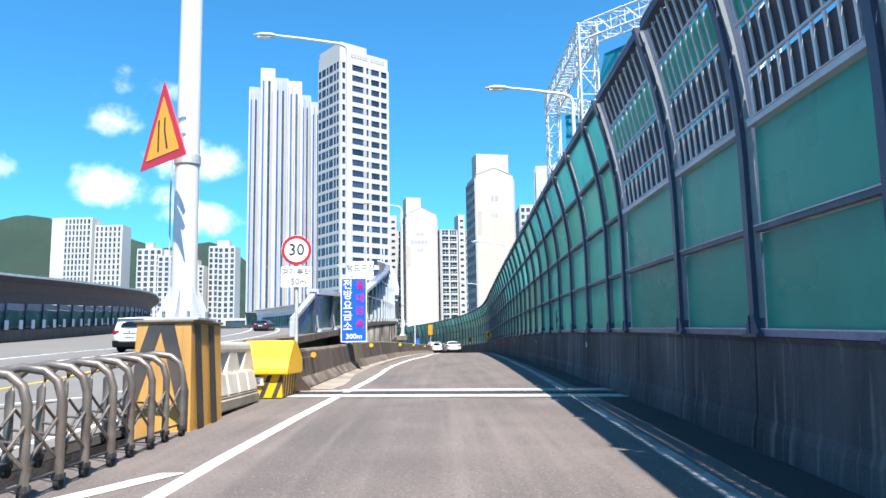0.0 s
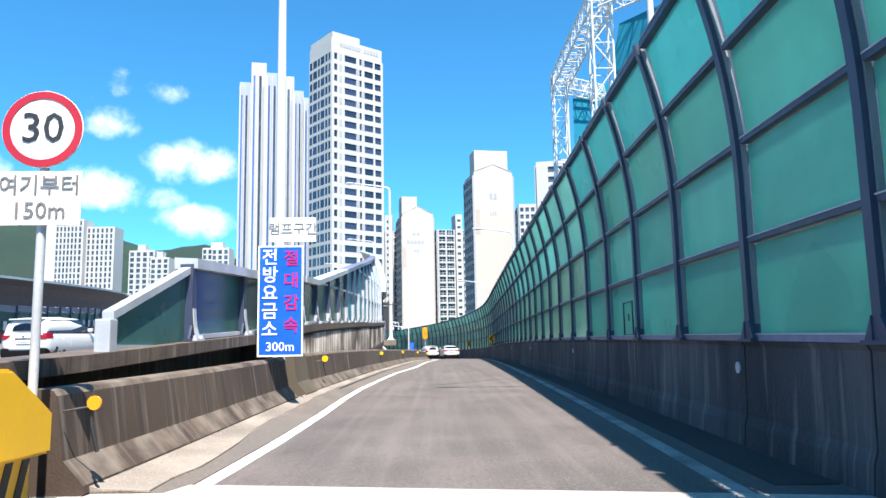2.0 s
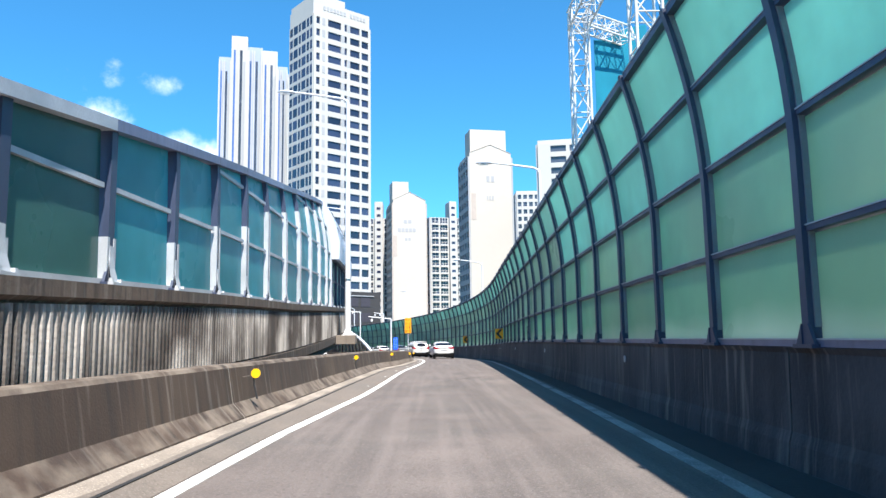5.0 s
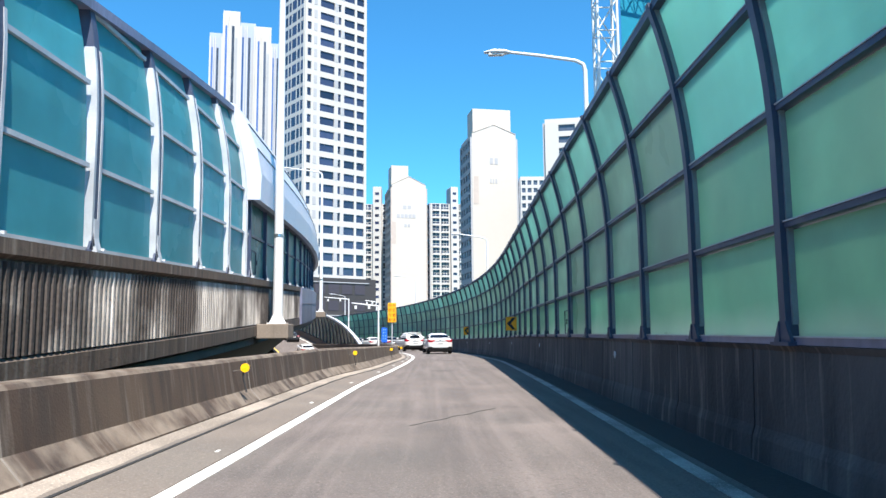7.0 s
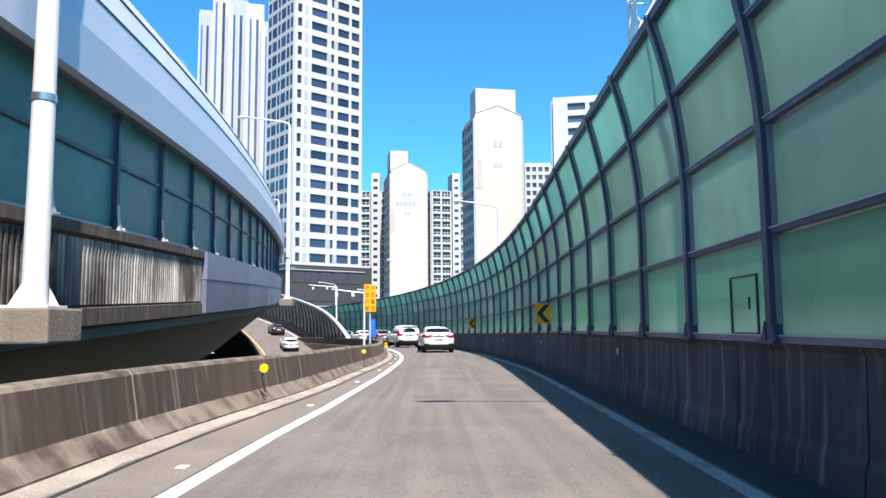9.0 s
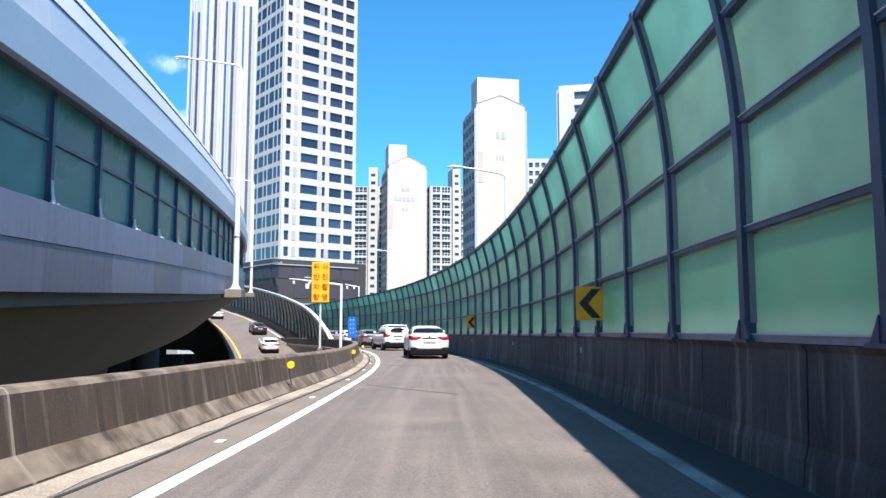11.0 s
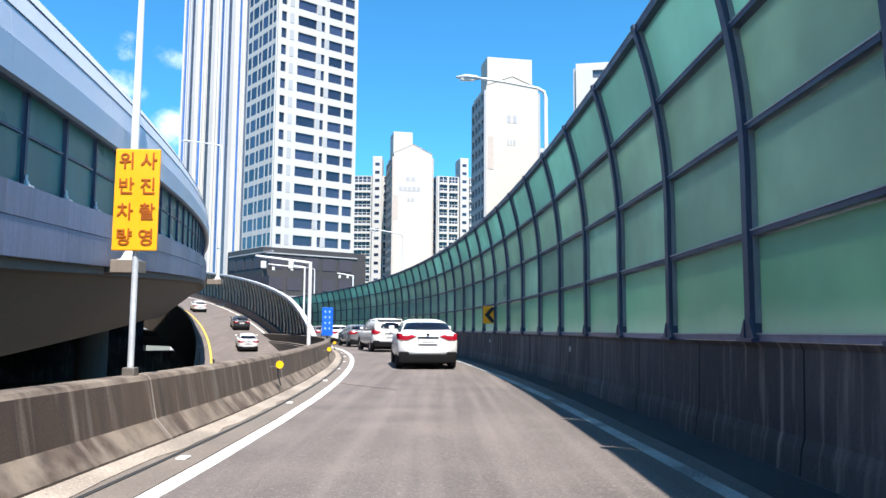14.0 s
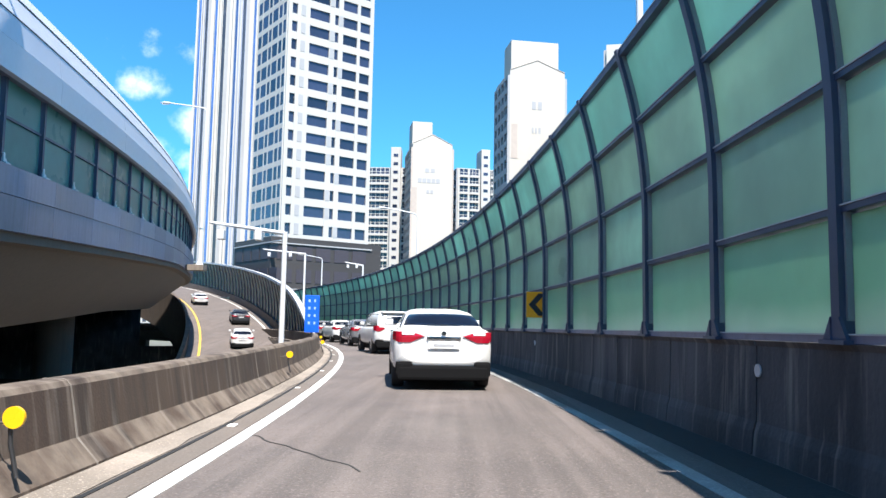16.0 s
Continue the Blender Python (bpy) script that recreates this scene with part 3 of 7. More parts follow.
def build_roads():
    bm = bmesh.new()
    sweep(bm, ramp, steps(-40, 260, 3), [(-3.3, -0.12), (-3.3, 0), (3.4, 0), (3.4, -0.12)])
    road = solid("road", bm, "asphalt", "worn grey asphalt ramp lane with patched surface", "road", kind="structure")
    bm = bmesh.new()
    sweep(bm, ramp, steps(-40, 260, 4), [(-3.4, -0.124), (3.55, -0.124), (3.55, -1.0), (2.2, -1.6), (-2.2, -1.6), (-3.4, -1.0)])
    solid("bridge_deck", bm, "concrete_soffit", "pale concrete deck under the ramp lane", "bridge deck", kind="structure")
    # the right line takes the dimmer paint that stands in for the wall's shade
    for line_off in (left_line, right_line):
        bm = bmesh.new()
        for a, b in ((-40, 15.9), (16.9, 240)):
            sweep(bm, ramp, steps(a, b, 3), lambda s: [(line_off(s) - 0.075, 0.0), (line_off(s) - 0.075, 0.006), (line_off(s) + 0.075, 0.006), (line_off(s) + 0.075, 0.0)])
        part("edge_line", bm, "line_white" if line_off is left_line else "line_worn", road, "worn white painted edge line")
    # the line that splits off towards the gate
    bm = bmesh.new()
    sweep(bm, lambda s: at_ramp(s, -2.13 - (9.3 - s) * 0.5, 0, 0), steps(4.5, 9.2, 1), [(-0.1, 0.003), (-0.1, 0.01), (0.1, 0.01), (0.1, 0.003)])
    part("edge_line", bm, "line_white", road, "worn white painted edge line")
    # asphalt shoulder, dust lying along the low barrier and the open joint beside it
    bm = bmesh.new()
    sweep(bm, ramp, steps(17.3, 230, 1.5), lambda s: [(-3.3, -0.1), (-3.3, kerb_z(s)), (kerb_off(s) + 0.29, kerb_z(s) + 0.004), (left_line(s) - 0.1, 0.005), (left_line(s) - 0.1, -0.1)])
    part("gutter_strip", bm, "shoulder", road, "grey-brown worn shoulder strip")
    bm = bmesh.new()
    rnd = random.Random(11)
    wob = [rnd.uniform(-0.09, 0.0) for k in range(700)]
    spread = lambda s: between(s, [(17.3, 0.5), (22, 0.36), (28, 0.25)]) + wob[int(s * 2) % 700]
    sweep(bm, ramp, steps(17.3, 230, 0.5), lambda s: [(kerb_off(s) - 0.02, kerb_z(s)), (kerb_off(s) - 0.02, kerb_z(s) + 0.045), (kerb_off(s) + 0.07, kerb_z(s) + 0.02), (kerb_off(s) + spread(s), kerb_z(s) * 0.8 + 0.012), (kerb_off(s) + spread(s), kerb_z(s) * 0.8 - 0.02)])
    part("dust_band", bm, "dust", road, "pale sandy dust along the foot of the barrier")
    bm = bmesh.new()
    sweep(bm, ramp, steps(27.5, 230, 1.5), lambda s: [(kerb_off(s) + 0.255, kerb_z(s) + 0.002), (kerb_off(s) + 0.255, kerb_z(s) + 0.01), (kerb_off(s) + 0.3, kerb_z(s) + 0.01), (kerb_off(s) + 0.3, kerb_z(s) + 0.002)])
    part("gutter_joint", bm, "rubber", road, "dark open joint")
    # dark strip laid by the right wall, the shade there put into its colour
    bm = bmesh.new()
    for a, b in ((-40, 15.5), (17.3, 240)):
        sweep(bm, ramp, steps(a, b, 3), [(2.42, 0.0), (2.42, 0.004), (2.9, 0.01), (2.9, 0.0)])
    part("dirt_strip", bm, "gutter_dirt", road, "dark strip along the foot of the wall, painted for its shade")
    # expansion joint across the lane
    j = thing("expansion_joint", "steel expansion joint between pale concrete strips across the road", "expansion joint", kind="structure")
    skew = lambda s, off: s - 0.15 * off
    for a, b, h, m, lab, nm in ((15.5, 16.1, 0.012, "strip_concrete", "pale concrete strip", "concrete_strip"), (16.1, 16.72, 0.008, "black_paint", "dark steel comb joint", "comb_joint"),
                                (16.72, 17.34, 0.012, "strip_concrete", "pale concrete strip", "concrete_strip")):
        bm = bmesh.new()
        sweep(bm, lambda u: at_ramp(skew((a + b) / 2, u), u, 0, -90), steps(-3.2, 2.9, 0.6), [(a / 2 - b / 2, 0.001), (a / 2 - b / 2, h), (b / 2 - a / 2, h), (b / 2 - a / 2, 0.001)])
        part(nm, bm, m, j, lab)
    bm = bmesh.new()
    for k in range(45):
        x = -3.1 + k * 0.133
        box(bm, x, x + 0.075, -0.26 - 0.15 * x, 0.26 - 0.15 * x, 0.006, 0.014)
    ob = part("comb", bm, "dark_steel", j, "steel comb teeth")
    placed(ob, ramp(16.41))
    # thin tar-sealed cracks further on
    for o0, s0, o1, s1 in ((-0.42, 29.9, 1.62, 32.6), (-0.32, 49.3, 0.89, 51.4), (-1.43, 75.5, 0.5, 73.0), (-1.79, 86.7, -0.51, 84.9)):
        along = -math.degrees(math.atan2(o1 - o0, s1 - s0))
        bm = bmesh.new()
        sweep(bm, lambda u: at_ramp(s0 + (s1 - s0) * u + 0.03 * math.sin(17 * u), o0 + (o1 - o0) * u + 0.025 * math.sin(23 * u), 0.002, along), steps(0, 1, 0.06), [(-0.009, 0), (-0.009, 0.003), (0.009, 0.003), (0.009, 0)])
        part("sealed_crack", bm, "gutter_dirt", road, "dark tar-sealed crack")
    # studs beside the left line
    for s in range(22, 130, 5):
        bm = boxes((-0.045, 0.045, -0.07, 0.07, 0, 0.016), bevel=0.006)
        ob = part("road_stud", bm, "line_white", road, "small white road stud")
        placed(ob, at_ramp(s + 0.3, left_line(s) - 0.28, 0.006))
    # main carriageway beside it
    bm = bmesh.new()
    sweep(bm, main_way, steps(-60, 17, 4), [(-31, -0.1), (-31, 0), (-0.62, 0), (-0.62, -0.1)])
    sweep(bm, main_way, steps(17, 260, 4), [(-31, -0.1), (-31, 0), (-0.3, 0), (-0.3, -0.1)])
    main = solid("main_road", bm, "asphalt_far", "pale worn asphalt of the main carriageway", "road", kind="structure")
    for off, m, lab in ((-1.0, "line_white", "white edge line"), (-4.6, "line_white", "white lane line"), (-8.2, "line_yellow", "yellow line"), (-12, "line_white", "white lane line"), (-15.6, "line_white", "white edge line")):
        bm = bmesh.new()
        sweep(bm, main_way, steps(-60, 255, 4), [(off - 0.08, 0), (off - 0.08, 0.03), (off + 0.08, 0.03), (off + 0.08, 0)])
        part("lane_line", bm, m, main, lab)


# ---- low barrier between the ramp and the flyover ----
def build_low_barrier():
    top = thing("concrete_barrier", "low stained concrete safety barrier with pale dusty toe", "safety barrier", kind="structure")
    def prof(s):
        h = between(s, [(20, 0.8), (29, 0.87), (58, 0.78), (70, 0.7), (80, 0.66), (95, 0.7)])
        e, z = kerb_off(s), kerb_z(s)
        return [(e, z), (e - 0.01, z + 0.06), (e - 0.17, z + 0.24), (e - 0.24, h - 0.05), (e - 0.27, h - 0.012), (e - 0.31, h), (e - 0.45, h), (e - 0.48, h - 0.05), (e - 0.48, -0.3)]

    def joint(s):
        return [(o + (0.004 if n < 3 else 0.0), h + (0.004 if n > 2 else 0)) for n, (o, h) in enumerate(prof(s))]
    s = 17.2
    while s < 225:
        e = s + 6.6 if s > 26 else (24.65 if s < 20 else 32.0)
        part("barrier_segment", sweep(bmesh.new(), ramp, steps(s + 0.012, e - 0.012, 1.1), prof), "barrier_concrete", top)
        if e != 24.65:
            part("joint_strip", sweep(bmesh.new(), ramp, [e - 0.022, e + 0.006], joint), "lime", top, "pale lime-stained joint")
        s = e if e != 24.65 else 25.25


def build_barrier_end():
    """Smooth end block at the gap in the low barrier."""
    e, z = kerb_off(25.8), kerb_z(25.8)
    prof = [(e + 0.02, z), (e + 0.02, z + 0.06), (e - 0.15, z + 0.27), (e - 0.22, 0.84), (e - 0.25, 0.88), (e - 0.46, 0.88), (e - 0.49, 0.83), (e - 0.49, -0.3)]
    bm = sweep(bmesh.new(), ramp, steps(25.24, 26.35, 0.6), prof)
    solid("barrier_end", bm, "concrete_plain", "smooth brown concrete end block of the low barrier", "safety barrier", kind="structure")


# ---- noise barrier beside the ramp ----
BAY = 2.2
ROWS = [1.03, 2.02, 3.02, 4.0, 4.95]


def curve_off(h):
    """How far the barrier's face leans over the road at height h."""
    return 0.0 if h < 2.6 else 0.066 * (h - 2.6) ** 2


def post_mesh(base, heights, lean, depth=0.17, width=0.115, mat="post", inward=-1):
    bm = bmesh.new()
    pr = []
    for h in heights:
        pr.append((inward * lean(h), h))
    rings = []
    for o, h in pr:
        rings.append([bm.verts.new((o + dx, dy, h)) for dx, dy in ((0, -width / 2), (0, width / 2), (-inward * depth, width / 2), (-inward * depth, -width / 2))])
    for a, b in zip(rings, rings[1:]):
        for k in range(4):
            bm.faces.new((a[k], a[(k + 1) % 4], b[(k + 1) % 4], b[k]))
    bm.faces.new(rings[0][::-1])
    bm.faces.new(rings[-1])
    # foot plate and gussets
    x = [0.04 * inward, -inward * (depth + 0.04)]
    box(bm, min(x), max(x), -0.17, 0.17, base - 0.002, base + 0.03)
    for s in (-1, 1):
        vs = [bm.verts.new(p) for p in ((0.012 * inward, s * width / 2, base + 0.03), (0.012 * inward, s * 0.16, base + 0.03), (0.012 * inward, s * width / 2, base + 0.2))]
        vb = [bm.verts.new((v.co.x - inward * 0.03, v.co.y, v.co.z)) for v in vs]
        bm.faces.new(vs)
        bm.faces.new(vb[::-1])
        for k in range(3):
            bm.faces.new((vs[k], vb[k], vb[(k + 1) % 3], vs[(k + 1) % 3]))
    bmesh.ops.recalc_face_normals(bm, faces=bm.faces)
    return link_mesh("post", bm, mat)


def channel_mesh(heights, lean, depth=0.17, width=0.21, lip=0.055, mat="post_light"):
    """A curved steel channel post: two flanges towards the road, a recessed web between."""
    bm = bmesh.new()
    w = width / 2
    rings = []
    for h in heights:
        o = -lean(h)
        rings.append([bm.verts.new((o + dx, dy, h)) for dx, dy in ((0.0, -w), (0.0, -w + lip), (-0.07, -w + lip), (-0.07, w - lip), (0.0, w - lip), (0.0, w), (-depth, w), (-depth, -w))])
    for a, b in zip(rings, rings[1:]):
        for k in range(8):
            bm.faces.new((a[k], a[(k + 1) % 8], b[(k + 1) % 8], b[k]))
    bm.faces.new(rings[0][::-1])
    bm.faces.new(rings[-1])
    bmesh.ops.recalc_face_normals(bm, faces=bm.faces)
    return link_mesh("post", bm, mat)


def panel_mesh(z0, z1, lean, width, mat, inward=-1, back=0.1):
    """One curved acrylic sheet between two posts."""
    bm = bmesh.new()
    hs = [z0 + 0.04 + (z1 - z0 - 0.08) * k / 4 for k in range(5)]
    rows = []
    for h in hs:
        o = inward * lean(h) - inward * back
        rows.append([bm.verts.new((o + d, y, h)) for d, y in ((0, -width / 2), (0, width / 2), (-inward * 0.02, width / 2), (-inward * 0.02, -width / 2))])
    for a, b in zip(rows, rows[1:]):
        for k in range(4):
            bm.faces.new((a[k], a[(k + 1) % 4], b[(k + 1) % 4], b[k])).smooth = False
    bm.faces.new(rows[0][::-1])
    bm.faces.new(rows[-1])
    bmesh.ops.recalc_face_normals(bm, faces=bm.faces)
    return link_mesh("panel", bm, mat)


def rail_mesh(h, lean, width, mat, inward=-1, tall=0.07):
    bm = bmesh.new()
    o = inward * lean(h)
    x = sorted((o - inward * 0.03, o - inward * 0.16))
    box(bm, x[0], x[1], -width / 2, width / 2, h - tall / 2, h + tall / 2)
    # pale strip along the upper edge, standing in for its lit highlight
    lip = sorted((o - inward * 0.02, o - inward * 0.07))
    box(bm, lip[0], lip[1], -width / 2, width / 2, h + tall / 2, h + tall / 2 + 0.012, slot=1)
    return link_mesh("rail", bm, [mat, "post_light"])


def bead_mesh(heights, lean):
    """Thin pale glazing bead that follows the near side of a curved post."""
    bm = bmesh.new()
    rings = [[bm.verts.new((-lean(h) + dx, dy, h)) for dx, dy in ((0.05, -0.082), (0.05, -0.056), (0.1, -0.056), (0.1, -0.082))] for h in heights]
    for a, b in zip(rings, rings[1:]):
        for k in range(4):
            bm.faces.new((a[k], a[(k + 1) % 4], b[(k + 1) % 4], b[k]))
    bm.faces.new(rings[0][::-1])
    bm.faces.new(rings[-1])
    bmesh.ops.recalc_face_normals(bm, faces=bm.faces)
    return link_mesh("glazing_bead", bm, "bead")


def build_right_barrier():
    off = 2.96
    # concrete wall below
    wall = thing("concrete_wall", "stained grey concrete wall carrying the noise barrier", "wall", kind="structure")
    s = -36.0
    while s < 230:
        e = s + 2.3
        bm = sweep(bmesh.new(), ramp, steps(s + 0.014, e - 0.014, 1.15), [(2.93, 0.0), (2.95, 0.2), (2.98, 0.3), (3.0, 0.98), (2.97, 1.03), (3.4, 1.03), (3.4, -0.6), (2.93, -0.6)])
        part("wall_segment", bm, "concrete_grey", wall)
        s = e
    # backing added so that no sunlight leaks between the segments
    core = [(2.96, 0.0), (2.98, 0.2), (3.02, 0.3), (3.03, 1.0), (3.38, 1.0), (3.38, -0.58), (2.93, -0.58)]
    part("core", sweep(bmesh.new(), ramp, steps(-36, 230, 2.2), core), "gutter_dirt", wall, "dark backing wall that stops light in the joints")
    bar = thing("noise_barrier", "tall curved noise barrier of green acrylic panels in slate-blue steel posts", "noise barrier", kind="structure")
    fine = [1.03] + [1.2 + 0.25 * k for k in range(16)] + [5.02]
    post = post_mesh(1.03, fine, curve_off)
    bead = bead_mesh(fine[1:-1], curve_off)
    rails = [rail_mesh(h, curve_off, BAY - 0.12, "post", tall=0.05) for h in ROWS[1:4]]
    cap = rail_mesh(4.97, curve_off, BAY - 0.12, "post", tall=0.1)
    sill = rail_mesh(1.065, curve_off, BAY - 0.15, "fascia_low", tall=0.06)
    # panel tones change row by row and along the barrier to imitate its lighting
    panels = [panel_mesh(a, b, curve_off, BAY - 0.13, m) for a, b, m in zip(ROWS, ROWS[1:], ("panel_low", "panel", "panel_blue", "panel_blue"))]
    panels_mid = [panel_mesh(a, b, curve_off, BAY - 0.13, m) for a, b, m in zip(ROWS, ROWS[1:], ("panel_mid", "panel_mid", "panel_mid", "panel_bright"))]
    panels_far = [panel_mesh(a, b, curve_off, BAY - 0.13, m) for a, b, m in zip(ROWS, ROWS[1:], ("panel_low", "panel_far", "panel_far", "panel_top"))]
    panels_start = [panel_mesh(a, b, curve_off, BAY - 0.13, "panel_start") for a, b in zip(ROWS, ROWS[1:])]
    # slatted sound-absorbing boards in the upper half of the first bays
    slat_rows = [(3.02, 3.5), (3.5, 3.98), (3.98, 4.46), (4.46, 4.93)]
    boards, slats = [], []
    for k, (a, b) in enumerate(slat_rows):
        boards.append(panel_mesh(a, b, curve_off, BAY - 0.13, "panel_start" if k == 2 else "louver_dark", back=0.12))
        bm = bmesh.new()
        if k:
            o = -curve_off(a) + 0.08
            box(bm, o, o + 0.03, -1.04, 1.04, a - 0.014, a + 0.014)
        for i in range(11):
            y = -0.97 + i * 0.194
            rows = []
            for h in (a + 0.02, (a + b) / 2, b - 0.02):
                o = -curve_off(h) + 0.085
                rows.append([bm.verts.new(p) for p in ((o, y - 0.017, h), (o, y + 0.017, h), (o + 0.02, y + 0.017, h), (o + 0.02, y - 0.017, h))])
            for r0, r1 in zip(rows, rows[1:]):
                for q in range(4):
                    bm.faces.new((r0[q], r0[(q + 1) % 4], r1[(q + 1) % 4], r1[q]))
            bm.faces.new(rows[0][::-1])
            bm.faces.new(rows[-1])
        bmesh.ops.recalc_face_normals(bm, faces=bm.faces)
        slats.append(link_mesh("slats", bm, "white_paint" if k == 0 else "post_light"))
    slat_rail = rail_mesh(3.02, curve_off, BAY - 0.12, "post_light", tall=0.06)
    spots = [9.93 - 2.33 * k for k in range(20, -1, -1)] + [12.25, 15.35] + [16.72 + 2.275 * k for k in range(8)] + [34.87 + 2.24 * k for k in range(5)] + [46.06 + 2.28 * k for k in range(6)] + [59.74 + 2.185 * k for k in range(4)] + [68.48 + 2.292 * k for k in range(62)]
    for s, nxt in zip(spots, spots[1:]):
        m = at_ramp(s, off)
        # chords between posts, pitched with the road
        pitch = math.degrees(math.atan2(road_z(nxt) - road_z(s), nxt - s))
        mid = at_ramp((s + nxt) / 2, off) @ pose(0, 0, 0, pitch) @ Matrix.Diagonal((1, (nxt - s) / BAY, 1, 1))
        ob = part("post", post, None, bar)
        placed(ob, m)
        placed(part("glazing_bead", bead, None, bar), m)
        louver = s < 15.0
        for k in range(4):
            if louver and k >= 2:
                continue
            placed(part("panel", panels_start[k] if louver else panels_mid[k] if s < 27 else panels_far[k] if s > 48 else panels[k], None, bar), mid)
            if k:
                placed(part("rail", rails[k - 1], None, bar), mid)
        if louver:
            placed(part("rail", slat_rail, None, bar), mid)
            for k in range(4):
                placed(part("board", boards[k], None, bar), mid)
                placed(part("slat_row", slats[k], None, bar, "row of pale vertical slats"), mid)
        placed(part("sill", sill, None, bar), mid)
        placed(part("cap_rail", cap, None, bar), mid)
    return bar


# ---- flyover on the other side ----
def fly_top(s):
    """Height of the flyover's noise barrier above its parapet."""
    return 1.0 + 0.112 * max(0.0, s - 30.0)


def build_flyover():
    deck = bmesh.new()
    sweep(deck, fly, steps(17, 250, 3), lambda s: [(-0.3, -1.35), (-0.1, -1.35), (-0.1, -1.6), (-0.5, -1.66), (-3.4, -4.0), (-26, -4.0), (-29.6, -1.75), (-31, -1.6), (-31, -1.45), (-0.3, -1.45)])
    solid("flyover_deck", deck, "concrete_soffit", "beige concrete box-girder deck of the flyover, seen from below", "bridge deck", kind="structure")
    par = thing("flyover_parapet", "stained ribbed concrete parapet of the flyover with a projecting cap", "parapet", kind="structure")
    for a, b in ((17, 24.2), (24.2, 61.5), (61.5, 67.6)):
        prof = [(-0.62, -1.45), (-0.62, 0.0), (0.0, 0.0), (0.0, -0.15), (-0.4, -0.2), (-0.4, -1.45)] if a < 20 else [(-0.62, -1.45), (-0.62, 0.0), (0.0, 0.0), (0.0, -0.15), (-0.08, -0.19), (-0.08, -1.12), (-0.02, -1.16), (-0.02, -1.4), (-0.1, -1.45)]
        bm = sweep(bmesh.new(), fly, steps(a + 0.01, b - 0.01, 1.5), prof)
        part("parapet_wall", bm, "concrete_old", par)
    bm = bmesh.new()
    vs = [(-0.078, -0.05), (-0.022, -0.026), (-0.022, 0.026), (-0.078, 0.05)]
    lo = [bm.verts.new((x, y, -1.115)) for x, y in vs]
    hi = [bm.verts.new((x, y, -0.215)) for x, y in vs]
    for k in range(3):
        bm.faces.new((lo[k], lo[k + 1], hi[k + 1], hi[k]))
    bm.faces.new(lo[::-1])
    bm.faces.new(hi)
    bm.faces.new((lo[3], lo[0], hi[0], hi[3]))
    bmesh.ops.recalc_face_normals(bm, faces=bm.faces)
    rib = link_mesh("rib", bm, "rib")
    s = 24.3
    while s < 67.5:
        placed(part("rib", rib, None, par), fly(s))
        s += 0.128
    # steel cladding further on
    clad = thing("flyover_cladding", "smooth slate-grey steel cladding along the flyover's edge", "cladding", kind="structure")
    s = 67.62
    while s < 245:
        e = s + 3.3
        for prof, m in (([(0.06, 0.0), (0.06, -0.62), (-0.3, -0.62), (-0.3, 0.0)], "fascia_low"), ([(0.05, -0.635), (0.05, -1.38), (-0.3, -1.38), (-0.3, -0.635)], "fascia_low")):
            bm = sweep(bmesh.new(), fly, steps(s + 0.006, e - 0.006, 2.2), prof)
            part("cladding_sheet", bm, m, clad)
        s = e
    # posts, panels and rails
    bar = thing("flyover_noise_barrier", "flyover noise barrier of dark teal panels between pale steel posts", "noise barrier", kind="structure")
    lean = lambda h: 0.0 if h < 1.6 else 0.07 * (h - 1.6) ** 2
    HOOD = 56.9
    # foot: a flange that flares out towards the road, on a bolted plate
    gus = bmesh.new()
    out = [(-0.005, 0.42), (0.0, 0.3), (0.01, 0.18), (0.03, 0.08), (0.04, 0.03)]
    rings = [[gus.verts.new(p) for p in ((o, -0.05 - 0.2 * max(0, 0.25 - h), h), (o, 0.05 + 0.2 * max(0, 0.25 - h), h), (o - 0.012, 0.05, h), (o - 0.012, -0.05, h))] for o, h in out]
    for a, b in zip(rings, rings[1:]):
        for k in range(4):
            gus.faces.new((a[k], a[(k + 1) % 4], b[(k + 1) % 4], b[k]))
    gus.faces.new(rings[0])
    gus.faces.new(rings[-1][::-1])
    box(gus, -0.2, 0.085, -0.14, 0.14, 0.0, 0.03)
    for sy in (-0.11, 0.11):
        box(gus, 0.03, 0.07, sy - 0.02, sy + 0.02, 0.03, 0.07)
    bmesh.ops.recalc_face_normals(gus, faces=gus.faces)
    gus = link_mesh('foot_bracket', gus, 'post_light')
    pad = link_mesh("foot_bracket", boxes((-0.1, 0.12, -0.13, 0.13, 0.0, 0.05), (0.0, 0.05, -0.08, 0.08, 0.05, 0.14), (0.0, 0.03, -0.045, 0.045, 0.14, 0.26), bevel=0.008), "white_paint")
    spots = [21.3, 23.5, 25.65, 27.9, 30.1, 32.3, 34.5, 36.55, 38.6, 40.6, 42.55, 44.5, 46.66, 48.85, 51.03, 53.2, 55.4] + [57.75 + 2.3 * k for k in range(62)]
    for s, nxt in zip(spots, spots[1:]):
        bay = nxt - s
        pale = 28 <= s < HOOD
        m_post, m_rail = ("post_light", "post_light") if pale else ("post", "post")
        t0, t1 = (fly_top(s), fly_top(nxt)) if s < HOOD else (2.45, 2.45)
        hs = [0.0, 0.3] + [0.3 + (t0 - 0.3) * k / 8 for k in range(1, 9)]
        me = post_mesh(0.0, hs, lambda h: -lean(h), depth=0.17, width=0.15 if s < HOOD else 0.12, mat="post", inward=1)
        placed(part("post", me, None, bar), fly(s) @ pose(-0.12, 0, 0))
